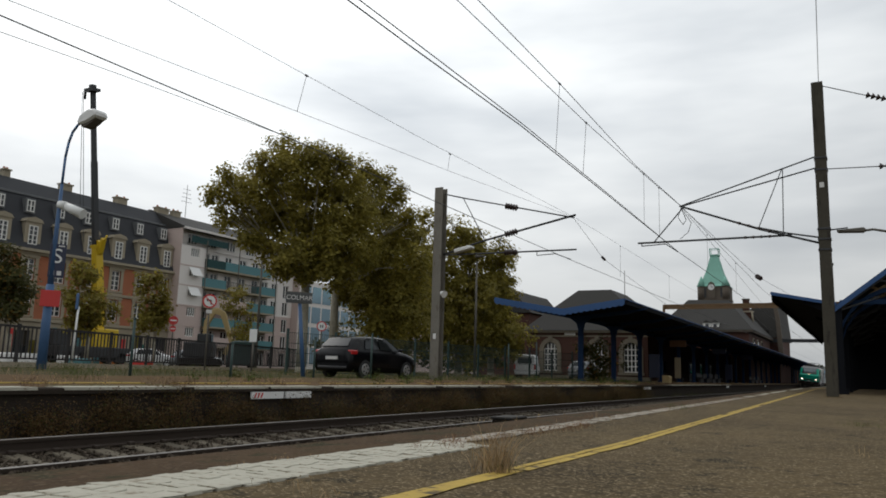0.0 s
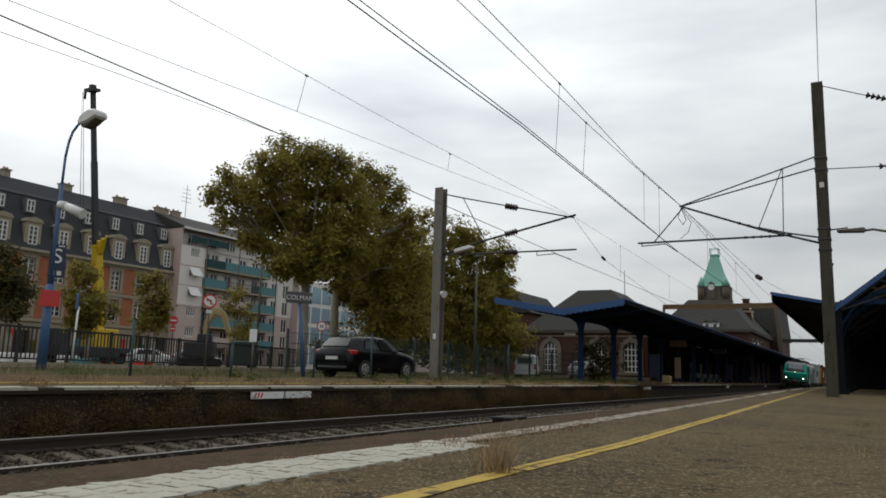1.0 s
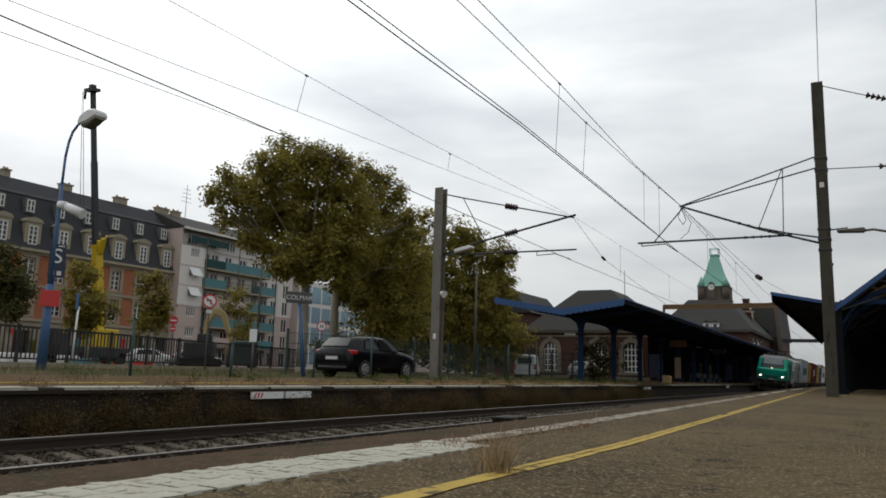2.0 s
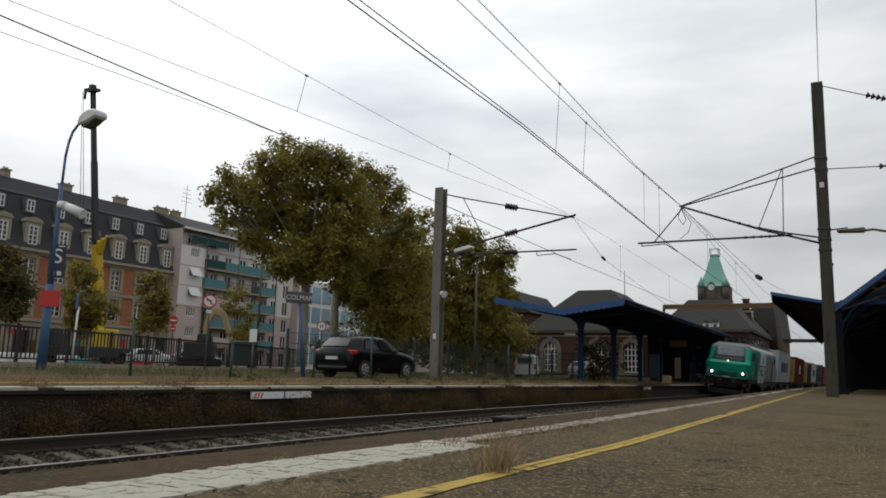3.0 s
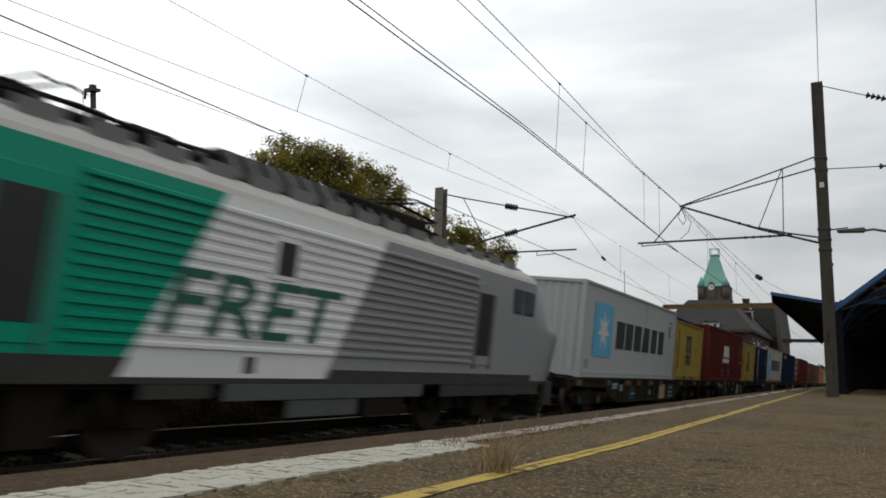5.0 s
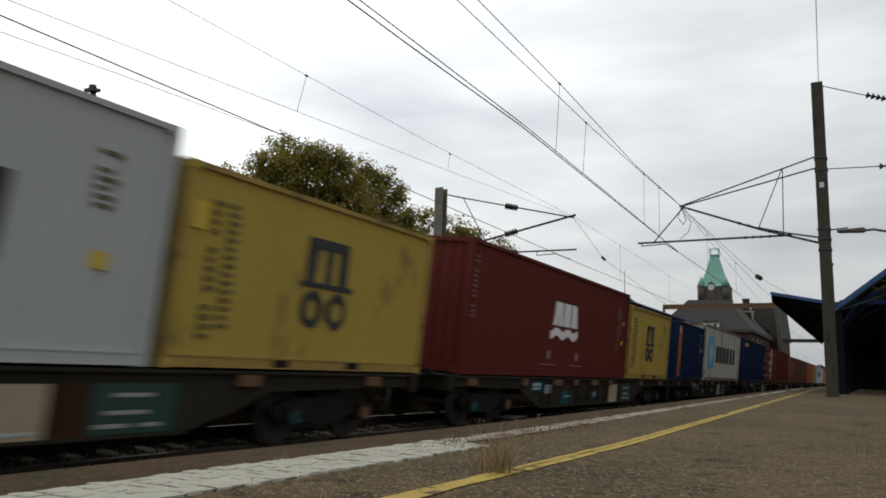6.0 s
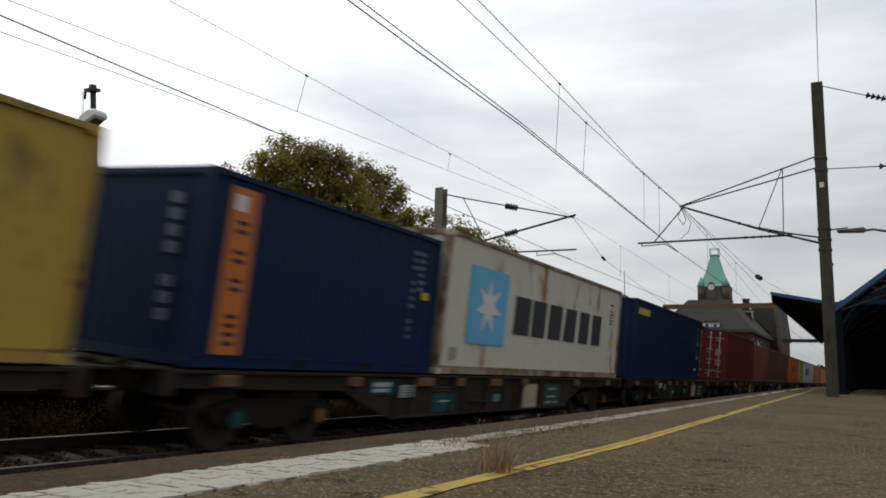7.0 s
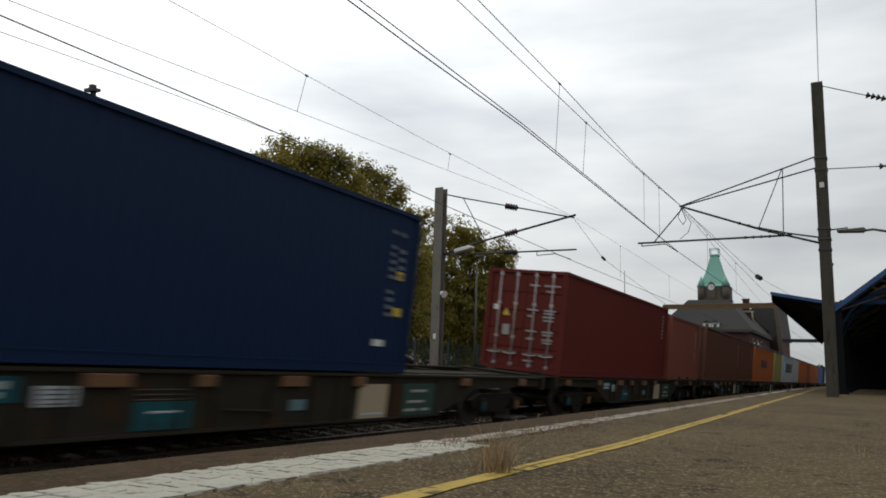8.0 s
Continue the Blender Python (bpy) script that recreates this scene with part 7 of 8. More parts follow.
LOCO_ROWS = [(1.05, 0.80, 1.36, 1.43), (1.30, 0.74, 1.41, 1.43), (1.75, 0.62, 1.43, 1.43), (2.10, 0.51, 1.43, 1.43), (2.24, 0.50, 1.43, 1.43), (2.36, 0.62, 1.41, 1.43),
             (2.43, 0.76, 1.37, 1.43), (2.62, 0.87, 1.32, 1.43), (3.40, 1.36, 1.10, 1.40), (3.49, 1.42, 1.06, 1.34), (3.60, 1.58, 1.00, 1.20), (3.70, 1.9, 0.92, 0.98)]
PAINT_TOP = 3.41
GW = lambda z: 5.2 + (z - 1.02) * 0.56
WG = lambda z: 8.9 + (z - 1.02) * 0.575


def cab_surface(bm, flip, rows, s_list):
    """The raked front of a cab, bowed in plan."""
    grid = []
    for z, yf, w, _ in rows:
        r = []
        for s in s_list:
            y = yf + 0.14 * s * s
            r.append(bm.verts.new((w * s, 19.2 - y if flip else y, z)))
        grid.append(r)
    for a, b in zip(grid, grid[1:]):
        for i in range(len(a) - 1):
            f = bm.faces.new((a[i], a[i + 1], b[i + 1], b[i]))
            f.smooth = True
    return grid


def cheeks(bm, flip):
    for sgn in (-1, 1):
        prev = None
        for z, yf, w, wf in LOCO_ROWS:
            y0, ym, y1 = yf + 0.14, yf + 0.14 + 0.45 * (2.2 - yf - 0.14), 2.2
            xs = (w, w + (wf - w) * 0.8, wf)
            cur = [bm.verts.new((sgn * x, 19.2 - y if flip else y, z)) for x, y in zip(xs, (y0, ym, y1))]
            if prev:
                for i in range(2):
                    f = bm.faces.new((prev[i], prev[i + 1], cur[i + 1], cur[i]))
                    f.smooth = True
            prev = cur
    # cab roof
    z, yf, w, wf = LOCO_ROWS[-1]
    pts = [(-wf, 2.2), (wf, 2.2), (w, yf + .14), (0, yf), (-w, yf + .14)]
    bm.faces.new([bm.verts.new((x, 19.2 - y if flip else y, z)) for x, y in pts])


def build_loco():
    root = thing("locomotive", "green, white and grey electric freight locomotive with lit headlights", "locomotive")
    cab_rows = LOCO_ROWS
    for flip, name, mat in ((False, "front_cab", "loco_green"), (True, "rear_cab", "loco_grey")):
        bm = B()
        cab_surface(bm, flip, cab_rows, [-1, -.75, -.5, -.25, 0, .25, .5, .75, 1])
        cheeks(bm, flip)
        bmesh.ops.remove_doubles(bm, verts=bm.verts[:], dist=0.002)
        for f in bm.faces:
            f.material_index = 1 if f.calc_center_median().z > PAINT_TOP else 0
        cab = part(name, bm, [M[mat], M["loco_roof"]], root, "rounded raked cab end with grey roof edge")
        fy = (lambda y: 19.2 - y) if flip else (lambda y: y)
        # windscreen, laid proud of the raked front

        def on_front(x, z, lift):
            for (za, ya, wa, _), (zb, yb, wb, _) in zip(LOCO_ROWS, LOCO_ROWS[1:]):
                if za <= z <= zb:
                    k = (z - za) / (zb - za)
                    w = wa + k * (wb - wa)
                    return (x, fy(ya + k * (yb - ya) + 0.14 * (x / w) ** 2 - lift), z)
            return (x, fy(0.6), z)

        def patch(nm, x0a, x1a, za, x0b, x1b, zb, lift, material, label="", nx=6, nz=5, parent=cab):
            bm = B()
            rows = []
            for j in range(nz + 1):
                k = j / nz
                a, b = x0a + k * (x0b - x0a), x1a + k * (x1b - x1a)
                rows.append([bm.verts.new(on_front(a + (b - a) * i / nx, za + (zb - za) * k, lift)) for i in range(nx + 1)])
            for r, q in zip(rows, rows[1:]):
                for i in range(nx):
                    bm.faces.new((r[i], r[i + 1], q[i + 1], q[i])).smooth = True
            edge = rows[0] + [r[-1] for r in rows[1:-1]] + rows[-1][::-1] + [r[0] for r in rows[1:-1]][::-1]
            low = [bm.verts.new((v.co.x, v.co.y + (-(lift + .02) if flip else lift + .02), v.co.z)) for v in edge]
            for i in range(len(edge)):
                bm.faces.new((edge[i], low[i], low[(i + 1) % len(edge)], edge[(i + 1) % len(edge)]))
            return part(nm, bm, material, parent, label)
        patch("windscreen_surround", -1.09, 1.09, 2.47, -.98, .98, 3.44, 0.012, M["black_trim"], "black windscreen surround")
        patch("windscreen", -1.02, 1.02, 2.74, -0.94, 0.94, 3.41, 0.02, M["windscreen"], "large raked windscreen")
        patch("windscreen_sill", -1.05, 1.05, 2.49, -1.03, 1.03, 2.71, 0.02, M["windscreen_base"], "dark panel below the windscreen")
        for x0 in (-0.45, 0.5):
            bm = B()
            tube(bm, [on_front(x0, 2.58, .04), on_front(x0 + .12, 2.9, .04), on_front(x0 - .1, 3.25, .04)], 0.012, 6)
            part("wiper", bm, M["black_trim"], cab)
        patch("nose_recess", -0.62, 0.62, 1.38, -0.62, 0.62, 1.72, 0.012, surface("loco_recess_green", (0.012, 0.12, 0.085), 0.5) if not flip else M["loco_grey"], "recessed nose panel")
        for sx in (-1, 1):
            bm = B()
            cyl(bm, on_front(sx * 1.02, 1.62, -0.02), on_front(sx * 1.02, 1.62, 0.035), 0.13, 0.12, 16)
            hl = part("headlight", bm, M["black_trim"], cab, "round headlight")
            bm = B()
            cyl(bm, on_front(sx * 1.02, 1.62, 0.03), on_front(sx * 1.02, 1.62, 0.05), 0.085, 0.08, 16)
            part("lens", bm, M["headlight"] if not flip else M["alloy"], hl, "lit headlight lens" if not flip else "dull lamp lens")
            bm = B()
            cyl(bm, on_front(sx * 0.82, 1.52, -0.02), on_front(sx * 0.82, 1.52, 0.03), 0.085, 0.08, 14)
            part("tail_light", bm, M["dark_red"], cab, "dark red unlit marker lamp")
            # buffers
            bm = B()
            cyl(bm, (sx * 0.88, fy(0.62), 1.06), (sx * 0.88, fy(0.10), 1.06), 0.11, 0.10, 14)
            cyl(bm, (sx * 0.88, fy(0.10), 1.06), (sx * 0.88, fy(0.04), 1.06), 0.25, 0.23, 18)
            part("buffer", bm, M["underframe"], root, "sprung side buffer")
            boxpart("corner_step", (sx * 1.4 - .10, sx * 1.4 + .06, *sorted((fy(0.75), fy(1.2))), 0.45, 1.05), M["frame_grey"], root, "footstep", 0.015)
            bm = B()
            tube(bm, [(sx * 1.22, fy(.56), 1.35), (sx * 1.22, fy(.46), 1.42), (sx * 1.22, fy(.5), 1.9)], .014, 6)
            part("handrail", bm, M["steel_grey"], cab)
        bm = B()
        cyl(bm, on_front(0, 2.42, -0.03), on_front(0, 2.42, 0.05), 0.10, 0.09, 14)
        up = part("upper_lamp", bm, M["black_trim"], cab, "small upper lamp")
        bm = B()
        cyl(bm, on_front(0, 2.42, 0.045), on_front(0, 2.42, 0.06), 0.065, 0.06, 14)
        part("lens", bm, M["marker"] if not flip else M["alloy"], up)
        patch("nose_crease", -1.40, 1.40, 2.22, -1.40, 1.40, 2.34, 0.03, M[mat], "raised nose crease", 8, 2)
        boxpart("front_step", (-1.25, 1.25, *sorted((fy(.38), fy(.62))), 1.25, 1.31), M["equipment_grey"], root, "narrow front step", .01)
        boxpart("drag_box", (-.75, .75, *sorted((fy(.35), fy(.9))), .62, .98), M["underframe"], root, "coupler drag box", .03)
        boxpart("lamp_iron", (-.2, .2, *sorted((fy(.44), fy(.5))), 1.3, 1.36), M["white_print"], root, "pale front plate bar")
        # front beam, coupling and snow plough
        boxpart("buffer_beam", (-1.36, 1.36, *sorted((fy(0.55), fy(1.0))), 0.82, 1.3), M["underframe"], root, "dark buffer beam", 0.03)
        bm = B()
        prism(bm, [(-1.32, fy(1.25)), (-1.15, fy(0.62)), (-.6, fy(.44)), (0, fy(0.38)), (.6, fy(.44)), (1.15, fy(0.62)), (1.32, fy(1.25)), (0, fy(0.9))], "z", 0.15, 0.50)
        part("snow_plough", bm, M["plough"], root, "grey obstacle deflector", 0.02)
        bm = B()
        box(bm, -.16, .16, *sorted((fy(.35), fy(.7))), .95, 1.15)
        tube(bm, [(0, fy(.4), 1.05), (0.02, fy(.18), 1.0), (0.0, fy(.2), .7)], .04, 8)
        part("coupling", bm, M["underframe"], root, "screw coupling")
        for x0, x1, z0, z1 in ((-.62, -.3, 1.02, 1.2), (.3, .62, 1.0, 1.2), (-1.3, -1.1, .7, .95), (1.06, 1.3, .74, .98), (-.24, .24, .78, .94)):
            boxpart("beam_fitting", (x0, x1, *sorted((fy(.44), fy(.6))), z0, z1), M["frame_grey"], root, "grey fitting on the front beam", .02)
        for sx in (-1, 1):
            bm = B()
            tube(bm, [(sx * 1.1, fy(.5), .62), (sx * 1.1, fy(.42), .3), (sx * 1.1, fy(.6), .25)], .02, 6)
            part("step_iron", bm, M["steel_grey"], root)
            bm = B()
            tube(bm, [on_front(sx * 1.30, 1.40, .03), on_front(sx * 1.30, 1.72, .03), on_front(sx * 1.18, 1.74, .05)], .013, 6)
            part("corner_grip", bm, M["white_print"], cab, "white corner grip")
        for k, x in enumerate((-.55, -.38, .38, .55)):
            bm = B()
            tube(bm, [(x, fy(.6), .95), (x * 1.02, fy(.42), .8), (x * .9, fy(.5), .58)], .022, 6)
            part("brake_hose", bm, M["black_rubber"], root)
    # body sides in their colours
    zones = (("green_side", "loco_green", lambda z: 2.2, GW), ("white_band", "loco_white", GW, WG), ("grey_side", "loco_grey", WG, lambda z: 17.0))
    rows = [(z, wf) for z, _, _, wf in LOCO_ROWS]
    for name, mat, a, b in zones:
        for sgn in (-1, 1):
            bm = B()
            prev = None
            for z, w in rows:
                cur = [bm.verts.new((sgn * w, a(z), z)), bm.verts.new((sgn * w, b(z), z))]
                if prev:
                    bm.faces.new((prev[0], prev[1], cur[1], cur[0])).material_index = 1 if z > PAINT_TOP + .01 else 0
                prev = cur
            wall = part(name, bm, [M[mat], M["loco_cove"]], root, {"green_side": "green painted side", "white_band": "slanting white side band", "grey_side": "grey ribbed side"}[name])
            z = 1.40
            while z < 3.28:
                y0, y1 = a(z) + 0.02, b(z) - 0.02
                if name == "green_side":
                    y0 = 4.5
                if name == "grey_side":
                    y1 = 13.7
                bm = B()
                prism(bm, [(sgn * 1.425, z), (sgn * 1.475, z + .02), (sgn * 1.475, z + .06), (sgn * 1.425, z + .085)], "y", y0, y1)
                part("rib", bm, M[mat], wall)
                z += 0.135
    bm = B()
    w = LOCO_ROWS[-1][3]
    prism(bm, [(-w, 3.69), (w, 3.69), (w - .1, 3.78), (-w + .1, 3.78)], "y", 2.2, 17.0)
    roof = part("roof", bm, M["loco_roof"], root, "grimy grey roof")
    for y0, y1, h, ww in ((2.6, 5.2, .16, .72), (5.5, 6.3, .3, .6), (6.5, 9.2, .22, .8), (9.5, 12.4, .34, .86), (14.2, 16.6, .14, .7)):
        boxpart("roof_pod", (-ww, ww, y0, y1, 3.77, 3.78 + h), M["underframe"], roof, "dark roof equipment pod", 0.04)
    bm = B()
    prism(bm, [(-1.0, 3.72), (1.0, 3.72), (.72, 4.12), (-.72, 4.12)], "y", 6.9, 11.6)
    housing = part("cooling_housing", bm, M["frame_grey"], root, "dark louvred roof housing")
    for i in range(11):
        for sx in (-1, 1):
            bm = B()
            prism(bm, [(sx * 1.02, 3.74), (sx * 1.03, 3.76), (sx * .75, 4.12), (sx * .74, 4.10)], "y", 7.0 + .42 * i, 7.05 + .42 * i)
            part("louvre", bm, M["loco_roof"], housing)
    for x, y0, y1, z in ((-.5, 1.9, 6.8, 4.02), (.45, 2.2, 6.8, 4.06), (.75, 2.4, 6.9, 3.98), (-.2, 3.0, 5.6, 4.12), (.3, 11.6, 16.2, 4.0), (-.6, 11.6, 16.0, 3.96)):
        bm = B()
        n = 6
        tube(bm, [(x + .08 * math.sin(2.1 * k + x), y0 + (y1 - y0) * k / n, z + .05 * math.cos(3 * k + y0)) for k in range(n + 1)], .028, 6)
        cable = part("roof_cable", bm, M["underframe"], root, "dark roof cable on insulators")
        for k in range(n):
            yy = y0 + (y1 - y0) * (k + .5) / n
            bm = B()
            cyl(bm, (x, yy, 3.76), (x, yy, z - .10), .05, .05, 8)
            cyl(bm, (x, yy, z - .12), (x, yy, z - .02), .085, .06, 10)
            part("insulator", bm, M["insulator"], cable)
    for sx in (-1, 1):
        for i in range(16):
            y = 3.0 + i * .85
            boxpart("roof_grille", (sx * 1.05 - .02, sx * 1.05 + .02, y, y + .55, 3.66, 3.84), M["loco_roof"], roof)
    for yb, zt, d in ((4.0, 4.22, 1), (12.9, 4.5, -1)):
        pan = part("pantograph", (lambda bm: (box(bm, -.55, .55, yb - .5, yb + .5, 3.98, 4.03), bm)[1])(B()), M["underframe"], roof, "folded single-arm pantograph")
        bm = B()
        for x in (-.45, .45):
            cyl(bm, (x, yb - .3, 3.77), (x, yb - .3, 4.0), .06, .05, 8)
            cyl(bm, (x, yb + .3, 3.77), (x, yb + .3, 4.0), .06, .05, 8)
        part("insulator", bm, M["insulator"], pan)
        bm = B()
        tube(bm, [(0, yb + .4 * d, 4.02), (0, yb - 1.2 * d, zt - .1), (0, yb + .5 * d, zt)], .035, 8)
        tube(bm, [(-.5, yb + .5 * d, zt - .03), (.5, yb + .5 * d, zt - .03)], .02, 6)
        for o in (-.16, .16):
            tube(bm, [(-.95, yb + .5 * d + o, zt - .12), (-.6, yb + .5 * d + o, zt + .03), (.6, yb + .5 * d + o, zt + .03), (.95, yb + .5 * d + o, zt - .12)], .02, 6)
        part("collector", bm, M["underframe"], pan)
    # doors, windows, grilles on both flanks
    for sx in (-1, 1):
        def flat(nm, y0, y1, z0, z1, mat, label="", t=.012, parent=root, base=1.43):
            return boxpart(nm, (*sorted((sx * (base - .01), sx * (base + t))), y0, y1, z0, z1), mat, parent, label, 0.004)
        for y0, y1 in ((3.58, 4.2), (13.9, 14.5)):
            flat("door_leaf", y0 - .16, y1 + .14, 1.38, 3.1, M["loco_green"] if y0 < 9 else M["loco_grey"], "side door panel", .022)
            d = flat("door_recess", y0, y1, 1.58, 2.90, M["black_trim"], "dark recessed door window", .03)
            flat("door_handrail", y0 - .09, y0 - .06, 1.3, 2.9, M["steel_grey"], "", .05, d)
            flat("door_handrail", y1 + .06, y1 + .09, 1.3, 2.9, M["steel_grey"], "", .05, d)
        for y0, y1 in ((1.98, 2.32), (2.64, 3.08), (16.3, 16.8), (15.7, 16.1)):
            wdw = flat("side_window", y0 - .05, y1 + .05, 2.60, 3.17, M["black_trim"], "cab side window")
            flat("pane", y0, y1, 2.65, 3.12, M["windscreen"], "", .018, wdw)
        flat("small_window_frame", 7.44, 8.0, 2.42, 3.02, M["loco_white"], "pale window frame", .055)
        flat("small_window", 7.52, 7.92, 2.48, 2.95, M["black_trim"], "small dark side window", .06)
        for y0, y1, z1 in ((.95, GW(1.1) - .02, 1.28), (WG(1.1) + .02, 17.0, 1.2)):
            bm = B()
            prism(bm, [(y0, 1.0), (y1, 1.0), (y1 + .56 * (z1 - 1.0), z1) if y1 < 9 else (y1, z1), (y0, z1) if y0 < 2 else (y0 + .575 * (z1 - 1.0), z1)], "x", sx * 1.40, sx * 1.437)
            part("lower_band", bm, M["frame_grey"], root, "dark grey lower band")
        bm = B()
        prism(bm, [(.75, .70), (1.3, .70), (1.75, .84), (2.2, 1.06), (2.75, 1.34), (.75, 1.34)], "x", sx * 1.34, sx * 1.436)
        part("corner_skirt", bm, M["frame_grey"], root, "dark grey cab skirt")
        for k in range(3):
            flat("step_slot", 1.05, 1.4, .78 + .08 * k, .80 + .08 * k, M["white_print"], "pale step edge", .012)
        flat("intake", 1.3, 2.3, 1.36, 1.62, M["green_print"], "dark green intake recess", .008)
        flat("door_seam", 3.32, 3.36, 1.3, 3.1, M["green_print"], "", .006)
        flat("sill", 1.3, 17.9, 0.98, 1.06, M["frame_grey"], "grey sill band", .008)
        flat("skirt", 5.6, 6.7, 0.80, 1.0, M["frame_grey"], "grey bogie skirt", 0.0)
        flat("skirt", 12.6, 17.6, 0.74, 0.98, M["frame_grey"], "grey bogie skirt", 0.0)
        flat("equipment_box", 6.9, 11.9, 0.76, 0.98, M["equipment_grey"], "grey underfloor equipment box", 0.01)
        flat("battery_box", 8.2, 9.9, 0.50, 0.75, M["equipment_grey"], "lower grey equipment box", -.06)
        flat("battery_box", 10.1, 11.3, 0.45, 0.75, M["underframe"], "dark equipment box", -.1)
        flat("number_bar", 7.2, 7.4, 1.12, 1.34, M["black_print"], "dark marking", .006)
        flat("data_bar", 10.7, 11.7, 1.16, 1.22, M["dim_print"], "faint lettering bar", .006)
        flat("data_bar", 2.3, 2.7, 1.70, 1.84, M["white_print"], "pale plate", .006)
    rot = Matrix.Translation((1.478, 7.35, 1.93)) @ Matrix(((0, 0, 1, 0), (1, 0, 0, 0), (0, 1, 0, 0), (0, 0, 0, 1)))
    shear = Matrix(((1, .25, 0, 0), (0, 1, 0, 0), (0, 0, 1, 0), (0, 0, 0, 1)))
    lettering("side_lettering", "FRET", 1.16, M["green_print"], root, rot @ shear, "green word on the white band", 1.32, .004, .006)
    # underfloor and bogies
    boxpart("underframe", (-1.3, 1.3, 1.2, 18.0, 0.9, 1.08), M["underframe"], root)
    for yc in (4.5, 14.7):
        bm = B()
        for sx in (-1, 1):
            prism(bm, [(yc - 2.1, .62), (yc - 1.6, .75), (yc - .6, .72), (yc - .4, .5), (yc + .4, .5), (yc + .6, .72), (yc + 1.6, .75), (yc + 2.1, .62), (yc + 1.9, .45), (yc - 1.9, .45)], "x", sx * 1.02 - .08, sx * 1.02 + .08)
            for a in (-1.4, 1.4):
                box(bm, sx * 1.1 - .12, sx * 1.1 + .12, yc + a - .25, yc + a + .25, .45, .82)
                cyl(bm, (sx * 1.15, yc + a * .6, .5), (sx * 1.15, yc + a * .6, .95), .1, .1, 10)
        bog = part("bogie", bm, M["underframe"], root, "grimy two-axle bogie")
        for a in (-1.4, 1.4):
            bm = B()
            for sx in (-1, 1):
                cyl(bm, (sx * .70, yc + a, .6), (sx * .83, yc + a, .6), .6, .6, 28)
            cyl(bm, (-.9, yc + a, .6), (.9, yc + a, .6), .1, .1, 10)
            part("wheelset", bm, M["wheel_steel"], bog)
        boxpart("sand_box", (-1.25, 1.25, yc - .3, yc + .3, .3, .9), M["underframe"], bog)
    carry(root, -20.38)


build_loco()


def corrugated(bm, L, z0, z1, x, depth, pitch=0.278):
    n = max(3, int(round(L / pitch)))
    p = L / n
    prev = None
    for i in range(n):
        for u, d in ((0.0, 0), (0.26, 0), (0.5, depth), (0.76, depth)):
            y = (i + u) * p
            cur = (bm.verts.new((x - math.copysign(d, x), y, z0)), bm.verts.new((x - math.copysign(d, x), y, z1)))
            if prev:
                bm.faces.new((prev[0], cur[0], cur[1], prev[1]))
            prev = cur
    cur = (bm.verts.new((x, L, z0)), bm.verts.new((x, L, z1)))
    bm.faces.new((prev[0], cur[0], cur[1], prev[1]))


castings = {}


def casting(colour):
    if colour not in castings:
        bm = B()
        box(bm, -.084, .084, -.089, .089, -.0605, .0605)
        castings[colour] = mesh_of("corner_casting", bm, CONT[colour], .006)
    return castings[colour]


